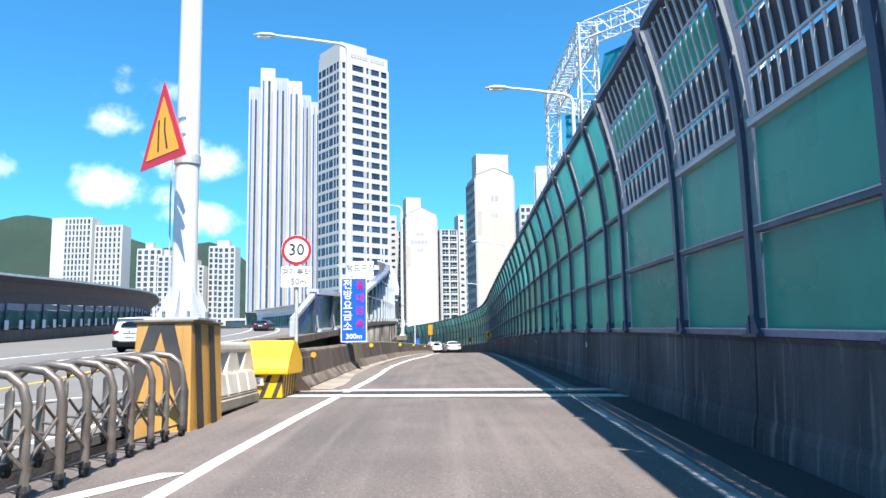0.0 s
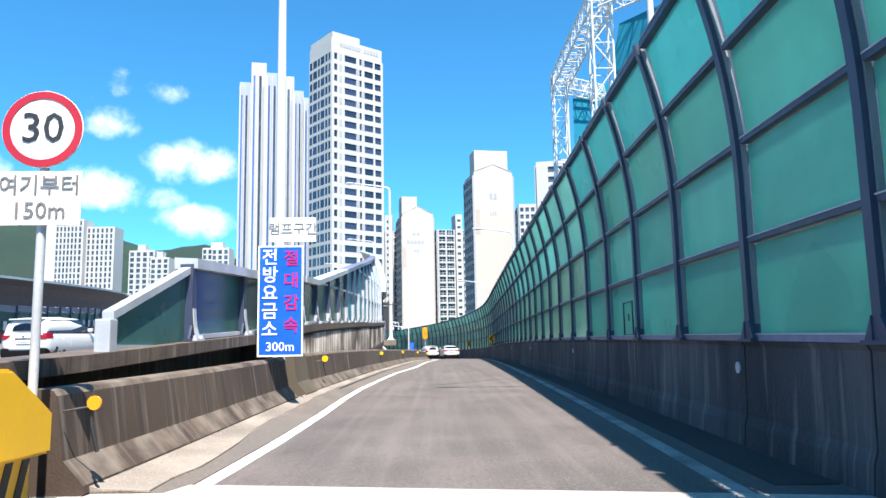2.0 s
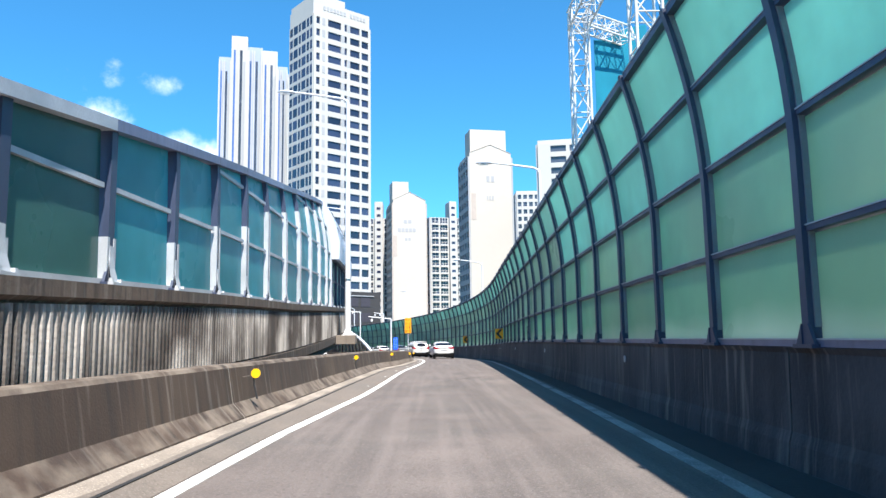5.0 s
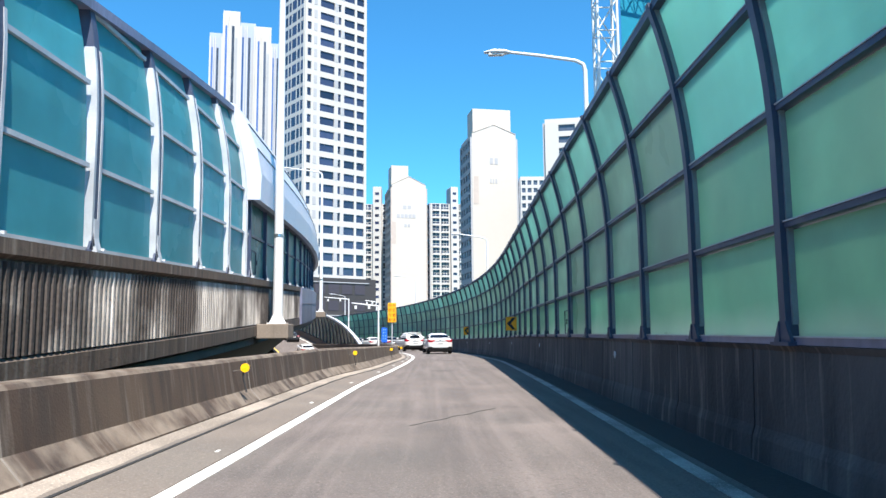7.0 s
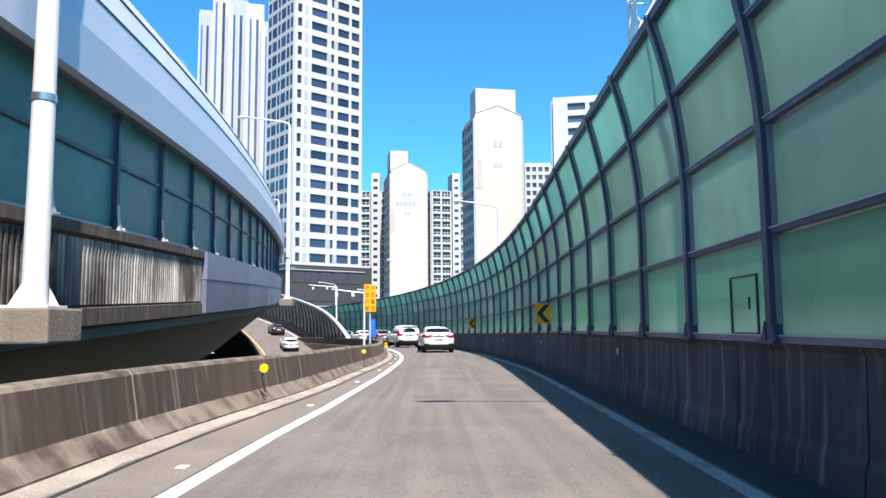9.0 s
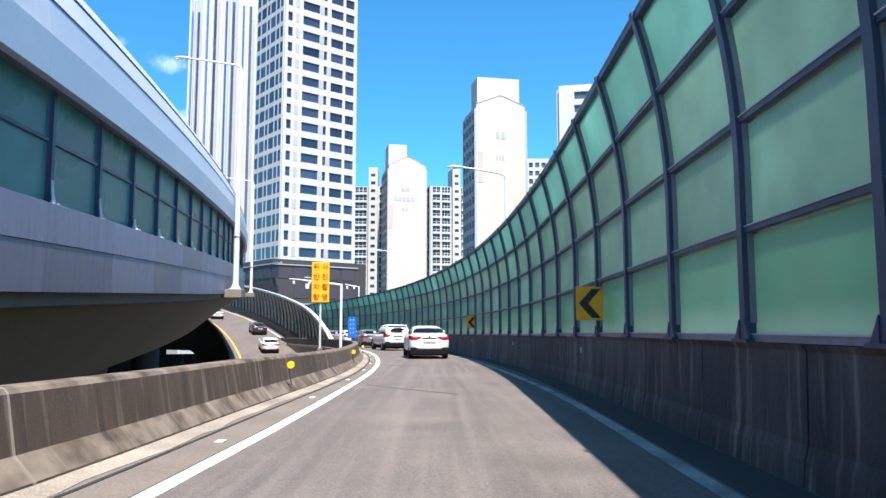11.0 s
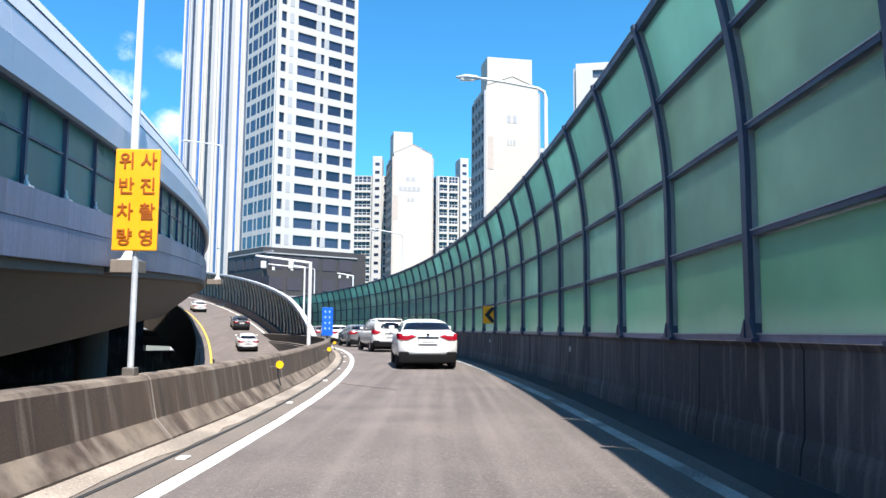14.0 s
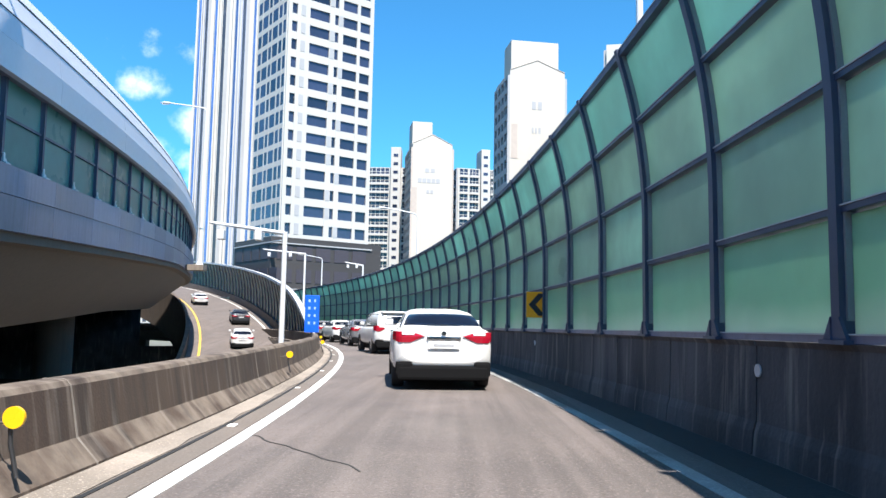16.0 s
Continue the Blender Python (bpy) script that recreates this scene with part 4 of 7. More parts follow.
        if pale:
            # galvanised channel in front of the post, taller from bay to bay
            ph = min(t0 - 0.06, between(s, [(29, 0.2), (34, 0.3), (38, 0.6), (42, 1.3), (46, 2.2), (53, 3.2), (57, 3.9)]))
            placed(part("channel", channel_mesh([ph * k / 8 for k in range(9)], lean), None, bar, "pale galvanised channel"), fly(s) @ pose(-0.112, 0, 0))
        placed(part('foot_bracket', gus if s < 76 else pad, None, bar, 'pale steel foot bracket'), fly(s) @ pose(-0.105, 0, 0.0))
        mid = fly((s + nxt) / 2) @ pose(-0.12, 0, 0, math.degrees(math.atan2(fly_z(nxt) - fly_z(s), bay)))
        z = 0.04
        edge = 0.115 if pale else 0.075
        y0, y1 = -bay / 2 + edge, bay / 2 - edge
        while z < max(t0, t1) - 0.15:
            bm = bmesh.new()
            z1 = z + 1.02
            a0, a1 = max(min(z1, t0), z + 0.02), max(min(z1, t1), z + 0.02)
            rows = []
            for f in (0, 0.5, 1):
                h0, h1 = z + (a0 - z) * f, z + (a1 - z) * f
                rows.append([bm.verts.new(p) for p in ((-lean(h0) - 0.08, y0, h0), (-lean(h1) - 0.08, y1, h1), (-lean(h1) - 0.1, y1, h1), (-lean(h0) - 0.1, y0, h0))])
            for r0, r1 in zip(rows, rows[1:]):
                for q in range(4):
                    bm.faces.new((r0[q], r0[(q + 1) % 4], r1[(q + 1) % 4], r1[q]))
            bm.faces.new(rows[0][::-1])
            bm.faces.new(rows[-1])
            bmesh.ops.recalc_face_normals(bm, faces=bm.faces)
            # tone by stretch: how daylight reaches the acrylic is put into the colour
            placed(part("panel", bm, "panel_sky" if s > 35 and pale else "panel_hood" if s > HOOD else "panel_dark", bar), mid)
            bm = bmesh.new()
            o = -lean(z)
            box(bm, o - 0.13, o - 0.03, -bay / 2 + 0.112, bay / 2 - 0.112, z - 0.028, z + 0.028)
            placed(part("rail", bm, "post_light" if z < 0.1 else m_rail, bar), mid)
            z = z1
        # sloping cap; the darker tone further on stands for its shaded underside
        if s < HOOD - 1:
            bm = bmesh.new()
            sweep(bm, lambda u: Matrix.Translation((-lean(t0 if u < 0.5 else t1), (u - 0.5) * bay, t0 if u < 0.5 else t1)), [0, 1], [(0.05, -0.06), (0.05, 0.07), (-0.26, 0.09), (-0.26, -0.06)])
            placed(part("cap", bm, "post_light" if s < 36 else "fascia_low", bar, "sloping steel cap rail"), mid)
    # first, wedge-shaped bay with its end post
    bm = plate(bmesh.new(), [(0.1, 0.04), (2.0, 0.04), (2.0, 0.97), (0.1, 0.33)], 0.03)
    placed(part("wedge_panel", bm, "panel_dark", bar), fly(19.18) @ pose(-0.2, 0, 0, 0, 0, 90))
    bm = plate(bmesh.new(), [(0.0, 0.31), (2.1, 1.0), (2.1, 1.09), (0.0, 0.4)], 0.12)
    placed(part("wedge_rail", bm, "post_light", bar, "pale sloping end rail"), fly(19.18) @ pose(-0.15, 0, 0, 0, 0, 90))
    bm = boxes((0.0, 2.05, 0.0, 0.1, 0.0, 0.06))
    placed(part("wedge_rail", bm, "post_light", bar, "pale bottom rail"), fly(19.18) @ pose(-0.14, 0, 0, 0, 0, 90))
    bm = boxes((-0.1, 0.06, -0.08, 0.08, -0.05, 0.32), bevel=0.015)
    placed(part("end_post", bm, "post_light", bar, "pale square end post"), fly(19.03) @ pose(-0.14, 0, 0, 0, 0, 90))
    # hood over the far stretch
    hood = thing("flyover_hood", "curved lilac-grey steel hood over the top of the flyover's barrier", "cladding", kind="structure")
    bands = [[(0.16, 1.86), (0.18, 2.5), (0.05, 2.52), (0.0, 1.86)], [(0.13, 2.53), (0.07, 3.1), (-0.06, 3.1), (-0.02, 2.53)],
             [(0.04, 3.13), (-0.16, 3.7), (-0.26, 3.68), (-0.08, 3.13)], [(-0.18, 3.73), (-0.46, 4.2), (-0.54, 4.14), (-0.28, 3.7)], [(-0.49, 4.22), (-1.4, 4.5), (-1.42, 4.42), (-0.56, 4.14)]]
    # plate that closes the hood's near end, and the last tall post
    bm = plate(bmesh.new(), [(0.165, 1.87), (0.175, 2.5), (0.06, 3.1), (-0.17, 3.7), (-0.47, 4.2), (-0.85, 4.3), (-0.7, 3.9), (-0.45, 3.2), (-0.3, 2.5), (-0.24, 1.87)], 0.03)
    placed(part("end_plate", bm, "fascia", hood, "pale end plate of the hood"), fly(HOOD + 0.41))
    hs = [0.3 + (fly_top(57.59) - 0.3) * k / 9 for k in range(10)]
    placed(part("post", channel_mesh([0.0] + hs, lean), None, bar), fly(HOOD + 0.3) @ pose(-0.12, 0, 0))
    s = HOOD + 0.45
    while s < 200:
        e = s + 6.6
        for prof in bands:
            bm = sweep(bmesh.new(), fly, steps(s + 0.004, e - 0.004, 1.65), prof)
            part("hood_sheet", bm, "fascia", hood)
        s = e
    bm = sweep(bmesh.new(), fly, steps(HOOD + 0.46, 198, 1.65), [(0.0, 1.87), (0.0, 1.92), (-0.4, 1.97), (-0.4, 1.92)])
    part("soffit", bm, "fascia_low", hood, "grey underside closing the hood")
    for o, h in ((0.1, 2.515), (0.035, 3.115), (-0.19, 3.715)):
        bm = sweep(bmesh.new(), fly, steps(HOOD + 0.46, 198, 1.65), [(o + 0.045, h - 0.014), (o + 0.045, h + 0.014), (o - 0.05, h + 0.014), (o - 0.05, h - 0.014)])
        part("seam", bm, "dark_steel", hood, "dark seam between two sheets")


# ---- towers ----
def tower_face(bm_wall, a, b, z0, z1, rows, columns, depth=0.35, slot=0, sill=0.62):
    """Piers and spandrels of a facade from a to b; columns: list of (start, end) window spans as fractions. Returns window rectangles."""
    a, b = Vector(a), Vector(b)
    along = (b - a)
    width = along.length
    along.normalize()
    outw = Vector((along.y, -along.x, 0))
    m = Matrix((( along.x, -outw.x, 0, a.x), (along.y, -outw.y, 0, a.y), (0, 0, 1, 0), (0, 0, 0, 1)))
    storey = (z1 - z0) / rows
    edges = [0.0] + [e for c in columns for e in c] + [1.0]
    for k in range(0, len(edges), 2):
        box(bm_wall, edges[k] * width, edges[k + 1] * width, -depth, 0.02, z0, z1, m=m, slot=slot)
    for r in range(rows + 1):
        lo = z0 + r * storey - (sill if r else 0)
        hi = z0 + r * storey + (sill if r < rows else 0)
        for c0, c1 in columns:
            box(bm_wall, c0 * width, c1 * width, -depth + 0.03, 0.02, lo, hi, m=m, slot=slot)
    panes = []
    for r in range(rows):
        for c0, c1 in columns:
            panes.append((m @ pose((c0 + c1) / 2 * width, -0.1, z0 + (r + 0.5) * storey), (c1 - c0) * width, storey - 2 * sill))
    return panes


def pane_set(panes, mat, parent, cache={}, name="window"):
    for m, w, h in panes:
        key = (round(w, 2), round(h, 2), mat)
        if key not in cache:
            bm = bmesh.new()
            box(bm, -w / 2, w / 2, 0, 0.08, -h / 2, h / 2)
            cache[key] = link_mesh("window", bm, mat)
        placed(part(name, cache[key], None, parent), m)


def corners(a, b, deep):
    """The four corners of a block whose front runs from a to b, deep behind it."""
    a, b = Vector((*a, 0)), Vector((*b, 0))
    d = (b - a).normalized()
    n = Vector((-d.y, d.x, 0)) * deep
    return a, b, b + n, a + n


def prism(bm, pts, z0, z1, slot=0):
    lo = [bm.verts.new((p.x, p.y, z0)) for p in pts]
    hi = [bm.verts.new((p.x, p.y, z1)) for p in pts]
    n = len(pts)
    fs = [bm.faces.new(lo[::-1]), bm.faces.new(hi)] + [bm.faces.new((lo[k], lo[(k + 1) % n], hi[(k + 1) % n], hi[k])) for k in range(n)]
    for f in fs:
        f.material_index = slot
    return bm


def build_grid_tower():
    """White residential tower with a dark window grid, on a dark podium."""
    t = thing("grid_tower", "white high-rise tower with dark window grid on a dark podium", "apartment tower")
    K, R = (-24.4, 188.6), (-12.5, 198.1)
    A, B, C, D = corners(K, R, 11.0)
    z0, z1 = 12.6, 79.0
    bm = prism(bmesh.new(), [p + (Vector((A + C) / 2) - p).normalized() * 0.5 for p in (A, B, C, D)], -9, z1 - 0.3)
    part("core", bm, "facade_grey", t)
    wall = bmesh.new()
    panes = tower_face(wall, A, B, z0, z1 - 3.4, 22, [(0.04, 0.1), (0.24, 0.47), (0.53, 0.575), (0.63, 0.805), (0.84, 0.965)], sill=0.6)
    part("front_wall", wall, "facade_white", t, "white piers and spandrels")
    pane_set(panes, "window", t)
    wall = bmesh.new()
    panes = tower_face(wall, D, A, z0, z1 - 3.4, 22, [(0.02, 0.15), (0.18, 0.37), (0.4, 0.5), (0.53, 0.71), (0.74, 0.85), (0.88, 0.98)], depth=0.14, sill=0.42)
    part("side_wall", wall, "facade_white", t, "white piers and spandrels")
    pane_set(panes, "window", t)
    wall = bmesh.new()
    panes = tower_face(wall, B, C, z0, z1 - 3.4, 22, [(0.1, 0.3), (0.4, 0.6), (0.7, 0.9)], sill=0.6)
    part("side_wall", wall, "facade_white", t, "white piers and spandrels")
    pane_set(panes, "window", t)
    # grey metal panels beside the windows, storey by storey
    dd = (B - A).normalized()
    face = Matrix(((dd.x, -dd.y, 0, A.x), (dd.y, dd.x, 0, A.y), (0, 0, 1, 0), (0, 0, 0, 1)))
    storey = (z1 - 3.4 - z0) / 22
    grey = link_mesh("grey_panel", boxes((0, 0.75, -0.39, -0.3, -0.85, 0.85)), "facade_grey")
    for r in range(22):
        for x in (0.14, 0.475) if r % 3 else (0.14, 0.58):
            placed(part("grey_panel", grey, None, t), face @ pose(x * (B - A).length, 0, z0 + (r + 0.5) * storey))
    crown = bmesh.new()
    prism(crown, [A, B, C, D], z1 - 3.4, z1)
    prism(crown, [A.lerp(B, 0.02), A.lerp(B, 0.55), D.lerp(C, 0.55), D.lerp(C, 0.02)], z1, z1 + 1.6)
    part("crown", crown, "facade_white", t)
    # unreadable roof lettering as plain bars
    d = (B - A).normalized()
    bm = bmesh.new()
    m = Matrix(((d.x, -d.y, 0, A.x), (d.y, d.x, 0, A.y), (0, 0, 1, 0), (0, 0, 0, 1)))
    for k in range(13):
        if k != 7:
            box(bm, 2.6 + k * 0.9, 3.2 + k * 0.9, -0.08, 0.0, z1 - 1.9, z1 - 0.9, m=m)
            part("roof_bar", bm, "facade_grey", t, "grey bar of roof lettering")
            bm = bmesh.new()
    bm = prism(bmesh.new(), [p + (p - (A + C) / 2).normalized() * 2.4 for p in (A, B, C, D)], -9, 12.5)
    pod = part("podium", bm, "facade_dark", t, "dark grey podium")
    podium_pane = link_mesh("podium_window", boxes((0, 2.5, -0.06, 0.1, 0, 2.0)), "louver_dark")
    ledge = link_mesh("podium_ledge", boxes((0, 17.0, -0.2, 0.1, 0, 0.18)), "facade_grey")
    P = [p + (p - (A + C) / 2).normalized() * 2.42 for p in (A, B, C, D)]
    for a, b in ((P[0], P[1]), (P[3], P[0])):
        dd = (b - a).normalized()
        mm = Matrix(((dd.x, -dd.y, 0, a.x), (dd.y, dd.x, 0, a.y), (0, 0, 1, 0), (0, 0, 0, 1)))
        for r in range(4):
            if r % 2:
                placed(part("podium_ledge", ledge, None, pod), mm @ pose(0.3, 0, 1.3 + r * 3.4))
            for c in range(5):
                placed(part("podium_window", podium_pane, None, pod), mm @ pose(1.0 + c * 3.2, 0, -1 + r * 3.4))


def build_striped_tower():
    """Taller tower of white vertical fins and blue glass."""
    t = thing("striped_tower", "tall white tower with vertical fins and blue glass strips", "apartment tower")
    base = Vector((-69.2, 270, 0))
    right = Vector((1, 0.22, 0)).normalized()
    back = Vector((-right.y, right.x, 0))
    # stepped bays: start, end, setback, height
    bays = [(0.0, 4.2, 2.0, 99), (4.2, 9.5, 0.0, 106), (9.5, 14.5, 1.5, 103), (14.5, 19.5, 0.0, 101.5), (19.5, 23.0, 2.2, 97), (23.0, 27.5, 0.8, 94)]
    for a, b, set_in, top in bays:
        pts = [base + right * a + back * set_in, base + right * b + back * set_in, base + right * b + back * 22, base + right * a + back * 22]
        body = part("bay", prism(bmesh.new(), pts, -9, top), "facade_pale_blue" if set_in else "facade_white", t)
        m = Matrix(((right.x, back.x, 0, pts[0].x), (right.y, back.y, 0, pts[0].y), (0, 0, 1, 0), (0, 0, 0, 1)))
        w = b - a
        for x0, x1 in ((0.14, 0.25), (0.52, 0.68)):
            bm = bmesh.new()
            box(bm, w * x0, w * x1, -0.04, 0.3, -4, top - 5, m=m)
            part("glass_strip", bm, "window_blue" if x0 < 0.2 else "window_far", body, "blue glass strip")
        for x0, x1 in ((0.0, 0.12), (0.29, 0.34), (0.42, 0.48), (0.88, 1.0)):
            bm = bmesh.new()
            box(bm, w * x0, w * x1, -0.9, 0.0, -9, top - 1.5, m=m)
            part("fin", bm, "facade_white", body)
        # a flat grey strip stands in for the shade of a flute
        bm = bmesh.new()
        box(bm, w * 0.7, w * 0.86, -0.05, 0.2, -4, top - 9, m=m)
        part("shade_strip", bm, "facade_grey", body, "flat grey strip painted as a recess in shade")


def slab_block(name, label, a, b, deep, top, floors, mat, side_mat, gable=0.0, block=None, bars=(), z0=-9, window_sides=True, front_windows=None):
    t = thing(name, label, "apartment block")
    A, B, C, D = corners(a, b, deep)
    bm = prism(bmesh.new(), [A, B, C, D], z0, top)
    body = part("wall", bm, mat, t)
    d = (B - A).normalized()
    n = Vector((-d.y, d.x, 0))
    w = (B - A).length
    m = Matrix(((d.x, n.x, 0, A.x), (d.y, n.y, 0, A.y), (0, 0, 1, 0), (0, 0, 0, 1)))
    if gable:
        bm = plate(bmesh.new(), [(0, top), (w, top), (w, top + 0.15), (w / 2, top + gable), (0, top + 0.15)], deep, m=m)
        part("gable_roof", bm, mat, t)
        bm = bmesh.new()
        for x0, x1, za, zb in ((0, w / 2, top + 0.2, top + gable + 0.05), (w / 2, w, top + gable + 0.05, top + 0.2)):
            plate(bm, [(x0, za), (x1, zb), (x1, zb + 0.14), (x0, za + 0.14)], 0.4, m=m @ pose(0, -0.1, 0))
        part("gable_trim", bm, "facade_taupe", t)
    if block:
        x0, x1, h = block
        bm = bmesh.new()
        box(bm, w * x0, w * x1, 1.5, deep * 0.6, top - 1, top + h, m=m)
        part("roof_block", bm, mat, t)
    if window_sides:
        for p, q in ((D, A), (B, C)):
            wall = bmesh.new()
            panes = tower_face(wall, p, q, z0 + 3, top - 1.0, floors, [(0.06, 0.22), (0.3, 0.46), (0.54, 0.7), (0.78, 0.94)], depth=0.5)
            part("side_wall", wall, side_mat, t)
            pane_set(panes, "window_far", t, name="side_window")
    if front_windows:
        wall = bmesh.new()
        panes = tower_face(wall, A, B, z0 + 3, top - 1.0, floors, front_windows, depth=0.5)
        part("front_wall", wall, mat, t)
        pane_set(panes, "window_far", t)
    for x0, x1, za, zb, mm_ in bars:
        bm = bmesh.new()
        box(bm, w * x0, w * x1, -0.06, 0.02, za, zb, m=m)
        part("wall_bar", bm, mm_, t, "plain bar of wall lettering" if mm_ == "facade_grey" else "painted wall patch")
    return t


def balcony_block(a, b, top, spans, tower):
    """Apartment slab with stacked recessed balconies and a taller stair tower."""
    t = thing("balcony_block", "pale apartment block with stacked dark balconies and a stair tower", "apartment block", group="balcony blocks")
    A, B, C, D = corners(a, b, 14)
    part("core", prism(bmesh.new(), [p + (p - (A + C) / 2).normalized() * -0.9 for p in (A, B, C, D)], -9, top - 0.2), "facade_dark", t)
    wall = bmesh.new()
    bays = []
    for c0, c1 in spans:
        n = max(2, round((c1 - c0) * 10))
        bays += [(c0 + (c1 - c0) * k / n + 0.008, c0 + (c1 - c0) * (k + 1) / n - 0.008) for k in range(n)]
    panes = tower_face(wall, A, B, -6, top, 20, bays, depth=0.3, sill=0.25)
    part("front_wall", wall, "facade_white", t)
    pane_set(panes, "window", t)
    for p, q in ((D, A), (B, C)):
        wall = bmesh.new()
        panes = tower_face(wall, p, q, -6, top, 20, [(0.1, 0.3), (0.4, 0.6), (0.7, 0.9)], depth=0.5)
        part("side_wall", wall, "facade_grey", t)
        pane_set(panes, "window", t, name="side_window")
    d = (B - A).normalized()
    w = (B - A).length
    m = Matrix(((d.x, -d.y, 0, A.x), (d.y, d.x, 0, A.y), (0, 0, 1, 0), (0, 0, 0, 1)))
    storey = (top + 6) / 20
    for c0, c1 in spans:
        x0, x1 = c0 * w + 0.1, c1 * w - 0.1
        # slab with a solid lower rail, and a hand rail above it
        bm = bmesh.new()
        ends = [[bm.verts.new((x, y, z)) for y, z in ((-1.0, -0.25), (0, -0.25), (0, -0.08), (-0.92, -0.08), (-0.92, 0.5), (-1.0, 0.5))] for x in (x0, x1)]
        bm.faces.new(ends[0][::-1])
        bm.faces.new(ends[1])
        for k in range(6):
            bm.faces.new((ends[0][k], ends[0][(k + 1) % 6], ends[1][(k + 1) % 6], ends[1][k]))
        bmesh.ops.recalc_face_normals(bm, faces=bm.faces)
        slab = link_mesh("balcony", bm, "facade_white")
        rail = link_mesh("hand_rail", boxes((x0, x1, -0.9, -0.84, 1.22, 1.38)), "facade_white")
        for r in range(20):
            at = m @ pose(0, 0, -6 + r * storey)
            balcony = placed(part("balcony", slab, None, t), at)
            placed(part("hand_rail", rail, None, balcony), at)
    bm = boxes((tower[0] * w, tower[1] * w, -1.6, 5.0, -9, top + 6.5), bevel=0.15)
    shaft = part("stair_tower", bm, "facade_white", t, "white stair tower with small dark windows")
    placed(shaft, m)
    mid = (tower[0] + tower[1]) / 2 * w
    slot = link_mesh("stair_window", boxes((-0.75, 0.75, -0.05, 0.06, -0.5, 0.5)), "window")
    for r in range(22):
        placed(part("stair_window", slot, None, shaft), m @ pose(mid, -1.6, -5 + r * storey))


def build_town():
    build_grid_tower()
    build_striped_tower()
    # greyer facade for the block sides: their shade is put into the colour
    dark = "facade_grey"
    slab_block("gable_block", "white apartment block with a gabled end wall and grey sides", (13.2, 236), (25.4, 238.2), 13, 55.0, 20, "facade_cream", dark, gable=2.6, block=(0.05, 0.92, 7.5),
               bars=[(0.4, 0.47, 46.6, 48.4, "facade_grey"), (0.51, 0.58, 46.6, 48.4, "facade_grey"), (0.4, 0.43, 41.3, 42.6, "facade_grey"), (0.46, 0.49, 41.3, 42.6, "facade_grey"), (0.52, 0.56, 41.3, 42.6, "facade_grey"),
                     (0.03, 0.14, 35.6, 43.2, "facade_taupe")])
    slab_block("gable_block", "white apartment block with a gabled end wall and brown edge", (-12.0, 303), (0.2, 305.5), 15, 54.5, 20, "facade_cream", "facade_taupe", gable=3.2, block=(0.0, 0.5, 7.5),
               bars=[(0.32, 0.42, 45.7, 47, "facade_grey"), (0.46, 0.56, 45.7, 47, "facade_grey")] + [(0.14 + 0.115 * k, 0.23 + 0.115 * k, 42.4, 43.8, "facade_grey") for k in range(5)]
               + [(0.36, 0.43, 39.1, 40.2, "facade_grey"), (0.46, 0.53, 39.1, 40.2, "facade_grey"), (0.0, 0.12, 33, 41, "facade_taupe")])
    grid = [(0.05, 0.2), (0.28, 0.44), (0.52, 0.68), (0.76, 0.93)]
    balcony_block((-28, 318), (-12.5, 318), 50, [(0.02, 0.48), (0.76, 0.985)], (0.516, 0.726))
    balcony_block((2.0, 322), (14, 325), 51, [(0.04, 0.28), (0.32, 0.58), (0.9, 0.99)], (0.62, 0.86))
    slab_block("corner_block", "pale grey apartment block with glazed balconies", (29.3, 212), (42, 209.5), 16, 51.8, 20, "facade_white", dark, front_windows=[(0.25, 0.55), (0.62, 0.9)])
    slab_block("corner_block", "plain white apartment block behind the noise barrier", (38, 330), (48, 330), 16, 63, 22, "facade_white", dark, front_windows=grid)
    # apartments before the hill
    slab_block("hill_block", "broad white apartment block with many small windows", (-335, 640), (-300, 640), 18, 117, 24, "facade_white", dark, front_windows=[(0.34, 0.39), (0.43, 0.48), (0.52, 0.57), (0.61, 0.66), (0.70, 0.75), (0.79, 0.84), (0.89, 0.95)], window_sides=False)
    slab_block("hill_block", "broad white apartment block with many small windows", (-300, 646), (-276, 646), 18, 111, 24, "facade_white", dark, front_windows=[(0.04, 0.12), (0.2, 0.28), (0.36, 0.44), (0.52, 0.6), (0.68, 0.76), (0.84, 0.92)], window_sides=False)
    for x0, x1, y, top, cols in ((-252, -231, 620, 86, 4), (-229, -214, 606, 78, 3), (-212, -199, 630, 72, 3), (-198, -176, 640, 90, 5), (-178, -164, 600, 84, 3), (-163, -142, 655, 96, 5)):
        spans = [((k + 0.18) / cols, (k + 0.78) / cols) for k in range(cols)]
        slab_block("hill_block", "white apartment tower with glazed balconies before the hill", (x0, y), (x1, y), 16, top, 20, "facade_white", dark, block=(0.3, 0.6, 5), front_windows=spans, window_sides=False)
    slab_block("shop_building", "low white building with a blue glazed front", (-150, 520), (-128, 520), 14, 22, 4, "facade_white", dark, front_windows=[(0.1, 0.9)], window_sides=False)


